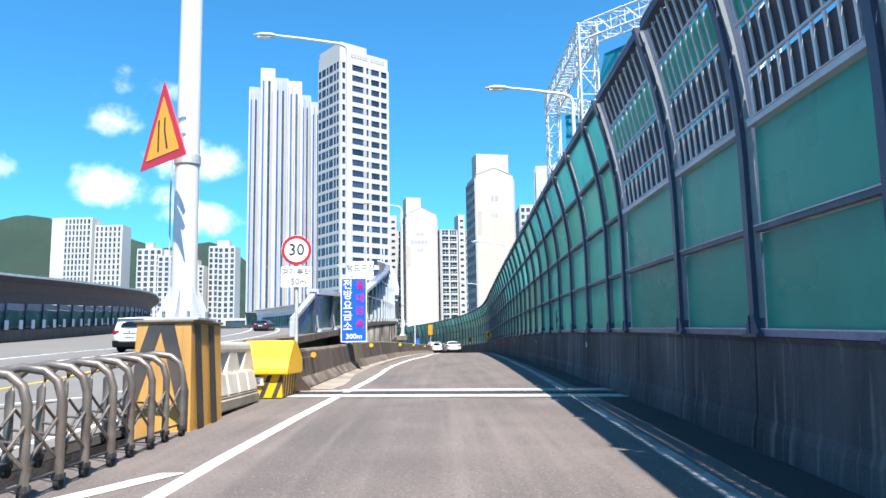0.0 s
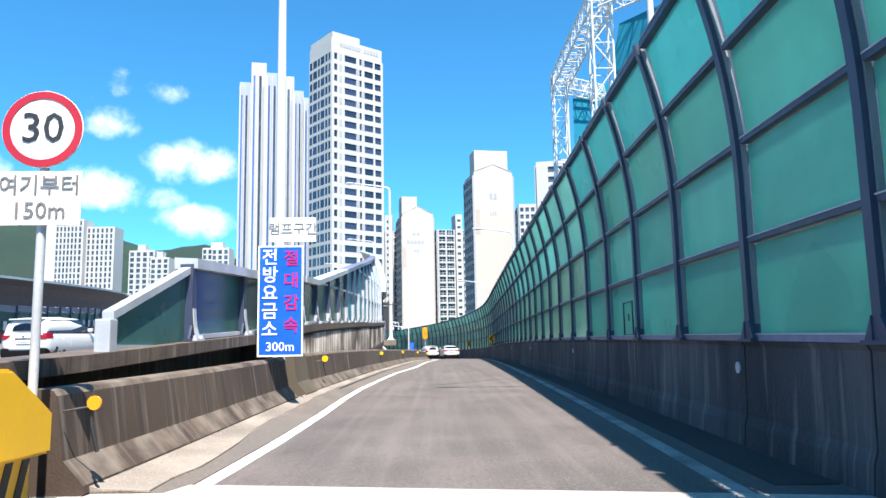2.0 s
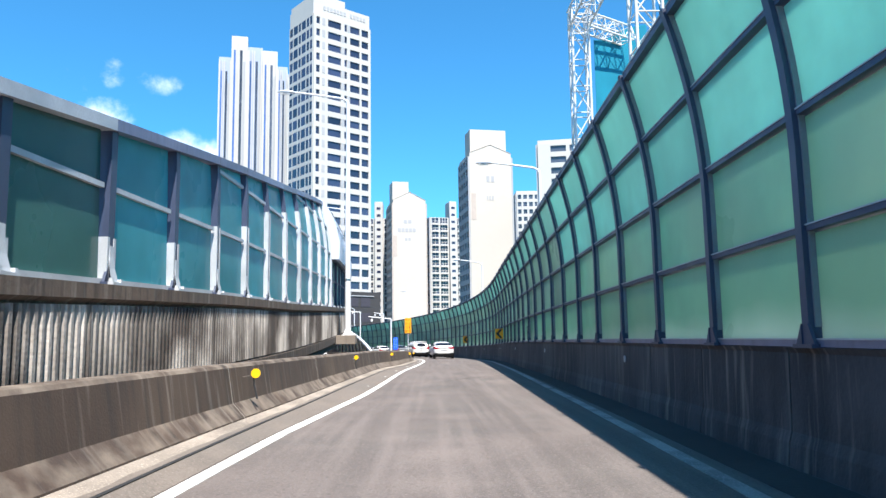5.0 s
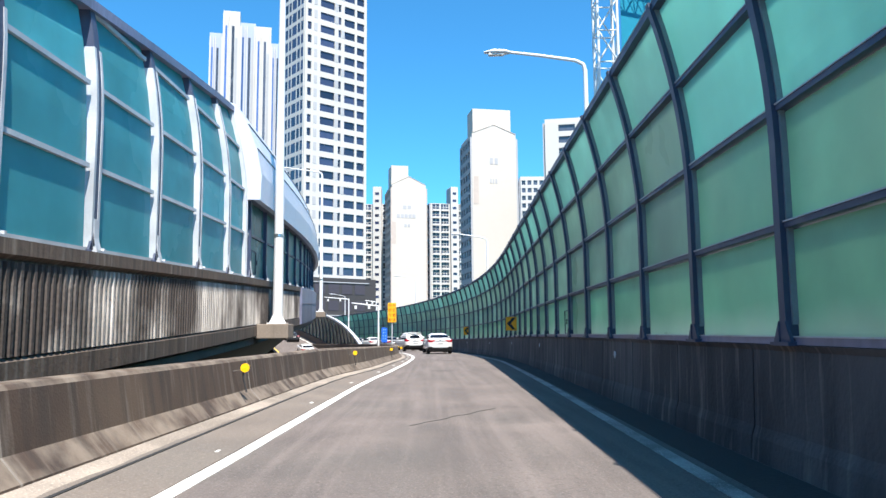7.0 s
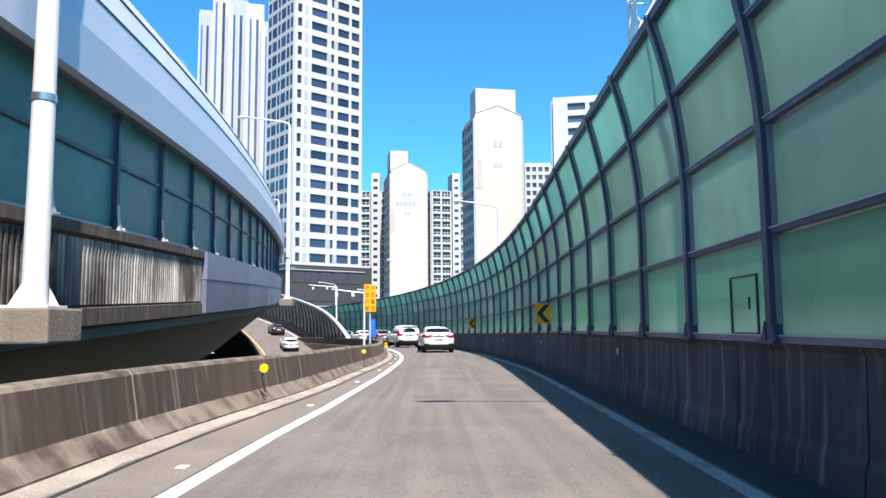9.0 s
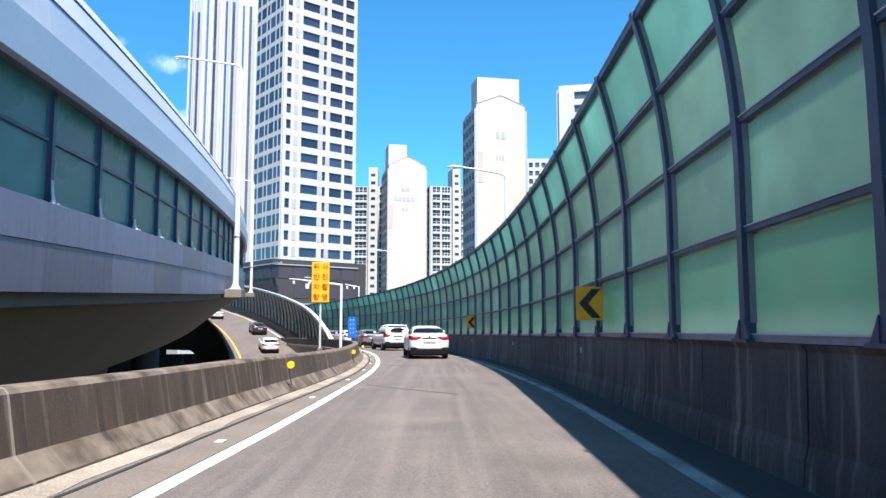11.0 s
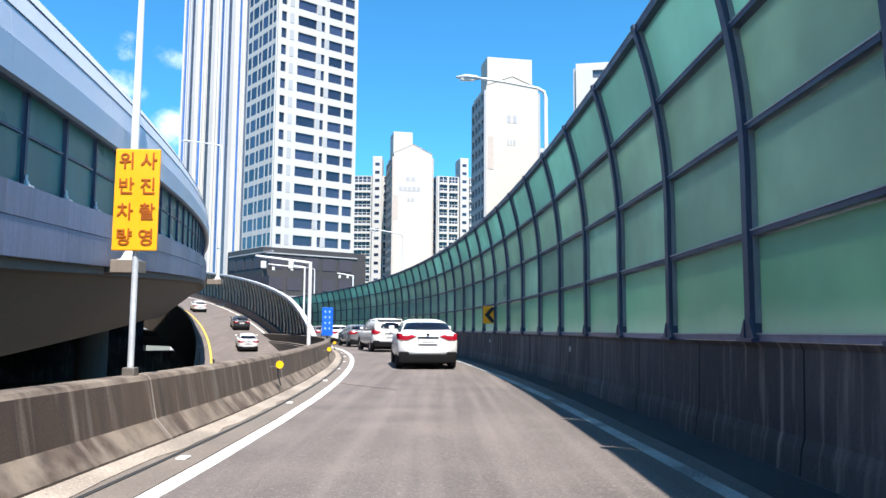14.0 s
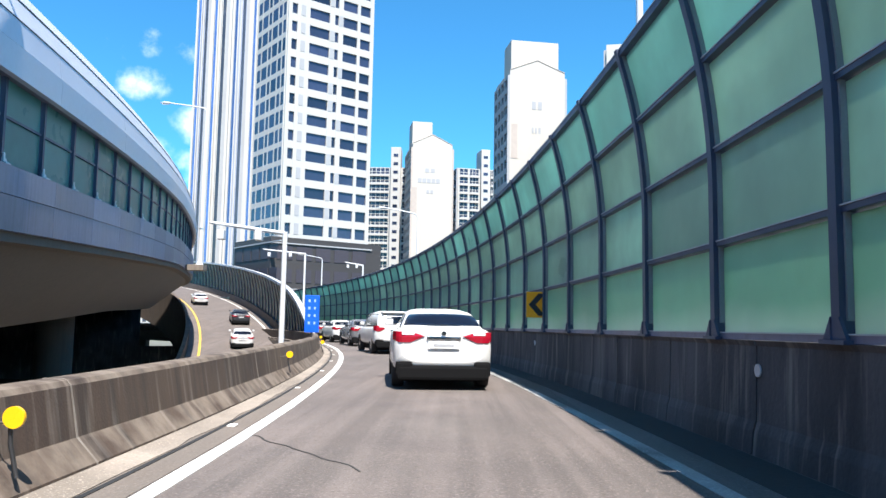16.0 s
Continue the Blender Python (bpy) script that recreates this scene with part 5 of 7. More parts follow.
def build_hill():
    bm = bmesh.new()
    cols, rows = 70, 14
    grid = []
    for j in range(rows + 1):
        v = j / rows
        line = []
        for i in range(cols + 1):
            u = i / cols
            x = -1500 + u * 1700
            az = x / 1400
            ridge = 250 * math.exp(-((x + 900) / 260) ** 2) + 190 * math.exp(-((x + 1400) / 300) ** 2) + 170 * math.exp(-((x + 430) / 120) ** 2) + 190 * math.exp(-((x + 650) / 230) ** 2) + 60 * math.exp(-((x + 100) / 250) ** 2)
            ridge *= 0.82
            ridge *= 1 + 0.07 * noise.noise(Vector((x * 0.01, 3, 0)))
            y = 1150 + v * 420 + 60 * noise.noise(Vector((x * 0.004, 0, 5)))
            prof = math.sin(min(v, 0.85) / 0.85 * math.pi / 2) ** 1.3
            z = -9 + ridge * prof + 14 * noise.noise(Vector((x * 0.012, y * 0.012, 0))) * prof + 5 * noise.noise(Vector((x * 0.05, y * 0.05, 0))) * prof
            line.append(bm.verts.new((x, y, z)))
        grid.append(line)
    for j in range(rows):
        for i in range(cols):
            bm.faces.new((grid[j][i], grid[j][i + 1], grid[j + 1][i + 1], grid[j + 1][i])).smooth = True
    solid("hill", bm, "hill", "green wooded hills behind the town", "hill", kind="structure")


# ---- lettering ----
def lettering(body, height, mat, parent, m, name="lettering", depth=0.004, bold=0.0):
    """Words as a thin mesh, centred on m's origin, reading along x and up z."""
    cu = bpy.data.curves.new(name, 'FONT')
    cu.body, cu.size, cu.extrude, cu.offset = body, height * 1.35, depth, bold
    cu.align_x, cu.align_y, cu.resolution_u = 'CENTER', 'CENTER', 2
    tmp = bpy.data.objects.new(name, cu)
    scene.collection.objects.link(tmp)
    me = bpy.data.meshes.new_from_object(tmp.evaluated_get(bpy.context.evaluated_depsgraph_get()))
    bpy.data.objects.remove(tmp)
    bpy.data.curves.remove(cu)
    me.materials.clear()
    me.materials.append(M[mat])
    me.transform(Matrix.Rotation(math.pi / 2, 4, 'X'))
    ob = new(name, me)
    ob.parent = parent
    placed(ob, m)
    return ob


def disc(bm, r, y0, y1, n=36, m=None, inner=0.0):
    rings = []
    for y in (y0, y1):
        rings.append([bm.verts.new((r * math.cos(2 * math.pi * k / n), y, r * math.sin(2 * math.pi * k / n))) for k in range(n)])
    for k in range(n):
        bm.faces.new((rings[0][k], rings[0][(k + 1) % n], rings[1][(k + 1) % n], rings[1][k]))
    if inner:
        inn = []
        for y in (y0, y1):
            inn.append([bm.verts.new((inner * math.cos(2 * math.pi * k / n), y, inner * math.sin(2 * math.pi * k / n))) for k in range(n)])
        for k in range(n):
            bm.faces.new((inn[0][k], inn[1][k], inn[1][(k + 1) % n], inn[0][(k + 1) % n]))
            for q in range(2):
                bm.faces.new((rings[q][k], rings[q][(k + 1) % n], inn[q][(k + 1) % n], inn[q][k]))
    else:
        bm.faces.new(rings[0])
        bm.faces.new(rings[1][::-1])
    if m is not None:
        for ring in rings + (inn if inner else []):
            for v in ring:
                v.co = m @ v.co
    bmesh.ops.recalc_face_normals(bm, faces=bm.faces)
    return bm


# ---- signs ----
def build_speed_sign():
    m = pose(-2.3, 16.8, 0, 0, 0, 3)
    t = thing("speed_sign", "round 30 speed-limit sign above a white distance plate", "traffic sign", at=m)
    part("pole", tubes(([(0, 0.06, 0.3), (0, 0.06, 2.72)], 0.032)), "post_light", t)
    c = pose(0, 0, 2.42)
    board = part("disc", disc(bmesh.new(), 0.285, 0.0, 0.012, m=c), "sign_white", t)
    part("red_ring", disc(bmesh.new(), 0.28, -0.006, -0.001, m=c, inner=0.226), "sign_crimson", board)
    lettering("30", 0.23, "sign_black", board, m @ pose(0, -0.004, 2.42), bold=0.0015)
    plate_ = part("plate", boxes((-0.29, 0.29, 0, 0.014, 1.72, 2.11), bevel=0.004), "sign_white", t)
    lettering("여기부터", 0.115, "sign_grey", plate_, m @ pose(0, -0.004, 2.0), bold=0.001)
    lettering("150m", 0.125, "sign_grey", plate_, m @ pose(0, -0.004, 1.82), bold=0.001)
    for z in (1.85, 2.3, 2.5):
        part("clamp", boxes((-0.06, 0.06, 0.014, 0.1, z - 0.02, z + 0.02)), "steel", t)


def build_toll_sign():
    m = pose(-1.98, 23.5, 0, 0, 0, 4)
    t = thing("toll_notice", "tall blue notice board with white and magenta lettering", "traffic sign", at=m)
    board = part("board", boxes((-0.36, 0.36, 0, 0.05, 0.72, 2.5), bevel=0.012), "sign_blue", t)
    bm = boxes((-0.36, 0.36, -0.004, 0.0, 0.72, 0.745), (-0.36, 0.36, -0.004, 0.0, 2.475, 2.5), (-0.36, -0.335, -0.004, 0, 0.745, 2.475), (0.335, 0.36, -0.004, 0, 0.745, 2.475))
    part("rim", bm, "sign_white", board, "thin pale rim")
    for k, ch in enumerate("전방요금소"):
        lettering(ch, 0.21, "sign_white", board, m @ pose(-0.17, -0.006, 2.3 - k * 0.29), bold=0.004)
    for k, ch in enumerate("절대감속"):
        lettering(ch, 0.2, "sign_magenta", board, m @ pose(0.17, -0.006, 2.28 - k * 0.36), bold=0.003)
    lettering("300m", 0.15, "sign_white", board, m @ pose(0.0, -0.006, 0.87), bold=0.002)
    for z in (1.0, 2.1):
        part("bracket", tubes(([(0.12, 0.04, z), (0.0, 0.7, z), (-0.2, 1.62, z)], 0.025), sides=8), "dark_steel", t)
    n = pose(-1.8, 23.55, 0, 0, 0, 4)
    p = thing("ramp_plate", "white plate with grey lettering strapped to the lamp pole", "traffic sign", at=n)
    b = part("plate", boxes((-0.37, 0.37, 0, 0.014, 2.57, 2.97), bevel=0.004), "sign_white", p)
    lettering("램프구간", 0.16, "sign_grey", b, n @ pose(0, -0.004, 2.77), bold=0.002)
    part("strap", boxes((-0.13, 0.13, 0.014, 0.12, 2.64, 2.67), (-0.13, 0.13, 0.014, 0.12, 2.86, 2.89), (-0.3, -0.26, 0.014, 1.68, 2.72, 2.78)), "steel", p)


def build_camera_notice():
    m = pose(-0.45, 77.95, 0, 0, 0, 2)
    t = thing("camera_notice", "narrow orange-yellow notice board with brown lettering on a pale post", "traffic sign", at=m)
    b = part("board", boxes((-0.215, 0.215, 0, 0.03, 1.68, 2.68), bevel=0.01), "sign_amber", t)
    for k in range(4):
        lettering("위반차량"[k], 0.13, "sign_brown", b, m @ pose(-0.1, -0.004, 2.55 - k * 0.25), bold=0.002)
        lettering("사진촬영"[k], 0.13, "sign_brown", b, m @ pose(0.11, -0.004, 2.55 - k * 0.25), bold=0.002)
    part("post", tubes(([(0, 0.06, 0.5), (0, 0.06, 2.5)], 0.03)), "post_light", t)
    part("clamp", boxes((-0.06, 0.06, 0.0, 0.12, 0.46, 0.56), bevel=0.01), "gate_steel", t)


def build_blue_board():
    m = pose(-2.45, 104, 0, 0, 0, 8)
    t = thing("blue_board", "small blue notice board standing behind the low barrier", "traffic sign", at=m)
    b = part("board", boxes((-0.24, 0.24, 0, 0.04, 0.35, 1.6), bevel=0.01), "sign_blue", t)
    for k in range(4):
        for x0, x1 in ((-0.13, -0.06), (0.06, 0.12)):
            part("lettering_bar", boxes((x0, x1, -0.004, 0, 1.37 - k * 0.25, 1.46 - k * 0.25)), "sign_pale", b)
    part("post", tubes(([(0, 0.06, -0.6), (0, 0.06, 1.4)], 0.035)), "dark_steel", t)


def build_chevron(s, off, z):
    m = at_ramp(s, off, z, 0)
    t = thing("chevron_sign", "orange curve sign with a black chevron, fixed to a barrier post", "traffic sign", group="curve signs", at=m)
    b = part("board", boxes((-0.24, 0.24, 0, 0.015, -0.3, 0.3), bevel=0.004), "sign_orange", t)
    bm = bmesh.new()
    plate(bm, [(-0.19, 0.0), (0.04, 0.26), (0.2, 0.26), (-0.02, 0.0), (0.2, -0.26), (0.04, -0.26)], 0.004, m=pose(0, -0.005, 0))
    part("chevron", bm, "sign_black", b, "black chevron pointing into the bend")
    part("bracket", boxes((-0.03, 0.26, 0.015, 0.05, -0.2, -0.15), (-0.03, 0.26, 0.015, 0.05, 0.15, 0.2)), "dark_steel", t)


def build_triangle_sign(parent_m):
    m = parent_m
    t = thing("lane_warning_sign", "red-edged orange triangular sign with merging lane lines", "traffic sign", at=m)

    def tri(r):
        return [(-0.87 * r, -0.5 * r), (0.87 * r, -0.5 * r), (0, r)]
    b = part("board", plate(bmesh.new(), tri(0.7), 0.014), "sign_red", t)
    part("field", plate(bmesh.new(), tri(0.5), 0.004, m=pose(0, -0.005, 0)), "sign_orange", b, "orange field")
    for x0, x1 in ((-0.1, -0.1), (0.14, 0.06)):
        bm = plate(bmesh.new(), [(x0 - 0.018, -0.19), (x0 + 0.018, -0.19), (x1 + 0.018, 0.06), (x1 + 0.018, 0.22), (x1 - 0.018, 0.22), (x1 - 0.018, 0.06)], 0.003, m=pose(0, -0.009, 0))
        part("symbol_line", bm, "sign_black", b)
    part("bracket", boxes((-0.03, 0.5, 0.014, 0.05, -0.1, -0.06), (-0.03, 0.5, 0.014, 0.05, 0.1, 0.14)), "steel", t)


# ---- lamps ----
def street_lamp(base, height, arm, turn, label, radius=0.12, lift=0.25):
    """Tapered pole with an arm along local -x and a flat lamp head."""
    m = Matrix.Translation(base) @ pose(0, 0, 0, 0, 0, turn)
    t = thing("street_lamp", label, "street lamp", group="street lamps", at=m)
    part("pole", tubes(([(0, 0, 0.03), (0, 0, height * 0.5), (0, 0, height - 0.25)], [radius, radius * 0.8, radius * 0.55]), sides=14), "white_paint", t)
    part("arm", tubes(([(0, 0, height - 0.3), (-0.05, 0, height - 0.1), (-0.25, 0, height), (-arm * 0.6, 0, height + lift * 0.6), (-arm, 0, height + lift)], [radius * 0.55, radius * 0.5, 0.045, 0.04, 0.035]), sides=10), "white_paint", t)
    bm = bmesh.new()
    tube(bm, [(-arm + 0.1, 0, height + lift - 0.02), (-arm - 0.05, 0, height + lift), (-arm - 0.35, 0, height + lift + 0.01), (-arm - 0.62, 0, height + lift)], [0.04, 0.11, 0.13, 0.04], sides=12)
    for v in bm.verts:
        v.co.z = height + lift + (v.co.z - height - lift) * 0.6
    head = part("lamp_head", bm, "post_light", t)
    part("lens", boxes((-arm - 0.5, -arm - 0.1, -0.08, 0.08, height + lift - 0.085, height + lift - 0.06), bevel=0.008), "lens_white", head)
    part("foot_plate", boxes((-0.24, 0.24, -0.24, 0.24, 0, 0.03), bevel=0.006), "white_paint", t)
    part("collar", tubes(([(0, 0, 2.2), (0, 0, 2.28)], [radius * 0.98, radius * 0.98]), sides=14), "steel", t)
    for k in range(4):
        mm = pose(0, 0, 0, 0, 0, 45 + 90 * k)
        bm = plate(bmesh.new(), [(radius * 0.7, 0.03), (0.25, 0.03), (radius * 0.7, 0.32)], 0.014, m=mm @ pose(0, -0.007, 0))
        part("gusset", bm, "white_paint", t)
    return t


def build_lamps():
    for s in (-8.7, 24.4, 58.4, 91.5, 124.5, 157.5):
        x, y, h = ramp_plan(s)
        street_lamp(at_ramp(s, 3.72) @ Vector((0, 0, -1.0)), 9.15, 2.0, -math.degrees(h), "pale grey street lamp rising behind the green noise barrier", radius=0.1)
        bm = boxes((-0.34, 0.34, -0.3, 0.3, -0.4, 0.0), bevel=0.02)
        placed(solid("lamp_corbel", bm, "concrete_grey", "grey concrete corbel carrying a street lamp", "corbel", kind="structure"), at_ramp(s, 3.72, -1.0))
    street_lamp(Vector((-2.30, 24.95, road_z(25) - 0.1)), 10.2, 2.3, 4, "white street lamp pole rising from a gap in the low barrier", radius=0.11)
    for x, y, z, s in ((-2.33, 58.6, 1.39, 58.6), (-6.05, 91.2, 2.63, 91.6), (-13.4, 124, 3.9, 125.5)):
        street_lamp(Vector((x, y, z)), 9.85, 2.3, 4, "white street lamp pole standing on a concrete bracket of the flyover", radius=0.13)
        bm = boxes((-0.75, 0.34, -0.36, 0.36, -0.36, 0.0), bevel=0.025)
        placed(solid("lamp_bracket", bm, "concrete_light", "pale concrete bracket jutting from the flyover's edge", "bracket", kind="structure"), Matrix.Translation((x, y, z)))
    street_lamp(Vector((-52, 128, -3.0)), 13, 4.0, 185, "white street lamp beyond the main carriageway", radius=0.14)
    # camera poles by the loop road
    for x, y, z0, h, arm in ((-2.75, 101, -0.5, 3.9, 2.2), (-8.6, 132, -0.6, 6.0, 3.0), (-6.2, 146, -0.8, 6.4, 1.6)):
        m = Matrix.Translation((x, y, z0)) @ pose(0, 0, 0, 0, 0, 6)
        t = thing("camera_pole", "white steel pole with a long arm carrying small camera boxes", "camera pole", group="camera poles", at=m)
        part("pole", tubes(([(0, 0, 0), (0, 0, h)], [0.085, 0.075])), "white_paint", t)
        part("arm", tubes(([(0, 0, h - 0.05), (-arm, 0, h + 0.22)], [0.065, 0.045])), "white_paint", t)
        for k in range(2):
            part("camera_box", boxes((-arm * (0.35 + 0.5 * k) - 0.1, -arm * (0.35 + 0.5 * k) + 0.1, -0.16, 0.16, h - 0.28, h), bevel=0.02), "white_paint", t)


# ---- things at the gap in the barrier ----
def build_gate():
    t = thing("folding_gate", "stainless steel folding gate of linked hoops on small wheels", "folding gate", at=pose(0.21, 0, 0))
    n = 11
    for k in range(n):
        y = 11.45 - k * 0.45
        z = road_z(y) + 0.0
        dx = 0.02 * (k % 2)
        pts = [(-2.76 - dx, y, z + 0.09), (-2.76 - dx, y, z + 0.68), (-2.8 - dx, y, z + 0.81), (-2.9 - dx, y, z + 0.89), (-3.08 - dx, y, z + 0.92), (-3.26 - dx, y, z + 0.89), (-3.36 - dx, y, z + 0.81), (-3.4 - dx, y, z + 0.68), (-3.4 - dx, y, z + 0.09)]
        hoop = part("hoop", tubes((pts, 0.036), sides=12), "gate_steel", t)
        for x in (-2.76 - dx, -3.4 - dx):
            bm = tubes(([(x - 0.02, y, z + 0.05), (x + 0.02, y, z + 0.05)], 0.05))
            part("wheel", bm, "rubber", hoop)
            part("foot", boxes((x - 0.035, x + 0.035, y - 0.05, y + 0.05, z + 0.07, z + 0.12), bevel=0.01), "dark_steel", hoop)
        if k:
            for x in (-2.78, -3.38):
                for z0, z1 in ((0.24, 0.56), (0.56, 0.24)):
                    bm = tubes(([(x, y, z + z0), (x, y + 0.45, z + z1)], 0.014), sides=6)
                    part("lattice_bar", bm, "gate_steel", t)
            bm = tubes(([(-2.78, y, z + 0.14), (-2.78, y + 0.45, z + 0.14)], 0.012), ([(-3.38, y, z + 0.14), (-3.38, y + 0.45, z + 0.14)], 0.012), sides=6)
            part("lower_link", bm, "dark_steel", t)
            part("diagonal", tubes(([(-2.78, y, z + 0.4), (-3.38, y + 0.45, z + 0.4)], 0.011), sides=6), "gate_steel", t)


def stripes(width, height, bands, thick=0.006, lean=0.5):
    """Leaning stripes clipped to a rectangle: x from 0 to width, z from 0 to height."""
    bm = bmesh.new()
    for x0, w in bands:
        pts = []
        lo = [(x0, 0), (x0 + w, 0)]
        hi = [(x0 + w + lean * height, height), (x0 + lean * height, height)]
        poly = lo + hi
        # clip to 0..width
        def clip(poly, sgn, lim):
            out = []
            for i in range(len(poly)):
                a, b = poly[i], poly[(i + 1) % len(poly)]
                ina, inb = sgn * (a[0] - lim) <= 0, sgn * (b[0] - lim) <= 0
                if ina:
                    out.append(a)
                if ina != inb:
                    f = (lim - a[0]) / (b[0] - a[0])
                    out.append((lim, a[1] + f * (b[1] - a[1])))
            return out
        poly = clip(clip(poly, 1, width), -1, 0)
        if len(poly) >= 3:
            plate(bm, poly, thick)
    return bm


def build_pier_block():
    y0, y1, x0, x1 = 11.85, 13.05, -3.26, -2.6
    z = road_z(12.3)
    m = pose(x0, y0, z)
    w, d, h = x1 - x0, y1 - y0, 1.27
    t = thing("pole_foundation", "yellow concrete pole foundation with faded black stripes", "concrete block", at=m)
    bm = bmesh.new()
    box(bm, 0, w, 0, d, -0.2, h, bevel=0.02)
    for v in bm.verts:
        k = 1 - max(v.co.z, 0) / h
        v.co.x += (v.co.x - w / 2) * 0.1 * k
        v.co.y += (v.co.y - d / 2) * 0.1 * k
    body = part("block", bm, "ochre", t)
    f = stripes(w, h - 0.02, [(-0.22, 0.17)], lean=0.3)
    placed(part("stripe", f, "black_paint", body, "faded black stripe"), m @ Matrix.Translation((0, -0.062, 0.0)) @ Matrix.Rotation(math.atan2(-0.056, h), 4, 'X'))
    f = stripes(w, h - 0.02, [(0.6, 0.18)], lean=-0.26)
    placed(part("stripe", f, "black_paint", body, "faded black stripe"), m @ Matrix.Translation((0, -0.06, 0.0)) @ Matrix.Rotation(math.atan2(-0.056, h), 4, 'X'))
    f = stripes(d, h - 0.02, [(0.16, 0.22), (0.7, 0.22)], lean=-0.04)
    placed(part("stripe", f, "black_paint", body, "faded black stripe"), m @ Matrix.Translation((w + 0.062, 0, 0)) @ pose(0, 0, 0, 0, 0, 90) @ Matrix.Rotation(math.atan2(-0.056, h), 4, 'X'))
    part("cap", boxes((-0.03, w + 0.03, -0.03, d + 0.03, h, h + 0.03), bevel=0.01), "concrete_light", t)
    pm = pose(-2.84, 12.25, z + h + 0.03)
    p = thing("sign_pole", "thick white steel pole bolted to the striped foundation", "pole", at=pm)
    part("shaft", tubes(([(0, 0, 0.02), (0, 0, 1.6), (0, 0, 9.0)], [0.16, 0.15, 0.12]), sides=20), "white_paint", p)
    part("foot_plate", boxes((-0.36, 0.3, -0.34, 0.34, 0, 0.03), bevel=0.006), "post_light", p)
    for k in range(6):
        mm = pose(0, 0, 0, 0, 0, 30 + 60 * k)
        part("gusset", plate(bmesh.new(), [(0.13, 0.03), (0.31, 0.03), (0.31, 0.08), (0.17, 0.42), (0.13, 0.42)], 0.02, m=mm @ pose(0, -0.01, 0)), "post_light", p)
        part("bolt", tubes(([(0.3 * math.cos(radians(60 * k)), 0.3 * math.sin(radians(60 * k)), 0.03), (0.3 * math.cos(radians(60 * k)), 0.3 * math.sin(radians(60 * k)), 0.11)], 0.022), sides=6), "steel", p)
    part("collar", tubes(([(0, 0, 2.0), (0, 0, 2.12)], [0.165, 0.165]), sides=20), "post_light", p)
    part("cable", tubes(([(-0.17, -0.03, 2.4), (-0.19, -0.05, 1.6), (-0.18, -0.05, 0.8), (-0.16, -0.05, 0.1)], 0.011), sides=8), "post_light", p, "thin grey cable")
    build_triangle_sign(pose(-3.02, 11.85, 3.22, 0, 0, -44))


def build_water_barrier():
    """Weathered plastic barrier: a stepped base, a flared body with sunk pockets and a top with A-shaped gaps."""
    y0, y1 = 13.18, 15.4
    z = road_z(14.2)
    t = thing("plastic_barrier", "weathered white plastic road barrier with triangular openings", "road barrier", at=pose(-2.62, y0, z, 0, 0, 90))
    L = y1 - y0

    def across(bm, x0, x1, prof, inset=0.0):
        a = [bm.verts.new((x0 + inset * h, o, h)) for o, h in prof]
        b = [bm.verts.new((x1 - inset * h, o, h)) for o, h in prof]
        bm.faces.new(a)
        bm.faces.new(b[::-1])
        for k in range(len(a)):
            bm.faces.new((a[k], b[k], b[(k + 1) % len(a)], a[(k + 1) % len(a)]))
        bmesh.ops.recalc_face_normals(bm, faces=bm.faces)
        bmesh.ops.bevel(bm, geom=bm.edges[:], offset=0.028, segments=2, affect='EDGES')
        return bm
    part("base", across(bmesh.new(), 0.0, L, [(0.0, 0.02), (0.0, 0.2), (0.05, 0.24), (0.55, 0.24), (0.6, 0.2), (0.6, 0.02)]), "plastic_grimy", t, "grimy lower edge")
    n = 4
    for k in range(n):
        a, b = k * L / n + 0.012, (k + 1) * L / n - 0.012
        part("pocket", across(bmesh.new(), a, b, [(0.03, 0.22), (0.09, 0.56), (0.5, 0.56), (0.56, 0.22)], inset=0.05), "plastic_white", t)
    # A-shaped uprights joined by a top bar
    for x in (0.05, L * 0.45, L * 0.86):
        for s in (-1, 1):
            bm = plate(bmesh.new(), [(x + 0.07 + s * 0.05, 0.95), (x + 0.07 + s * 0.05 + 0.2, 0.95), (x + 0.07 + s * 0.22 + 0.34, 0.52), (x + 0.07 + s * 0.22 - 0.08, 0.52)], 0.26, m=pose(0, 0.16, 0))
            bmesh.ops.bevel(bm, geom=bm.edges[:], offset=0.022, segments=2, affect='EDGES')
            part("upright", bm, "plastic_white", t)
    part("top_bar", boxes((0.0, L + 0.02, 0.15, 0.43, 0.84, 1.0), bevel=0.05), "plastic_white", t)


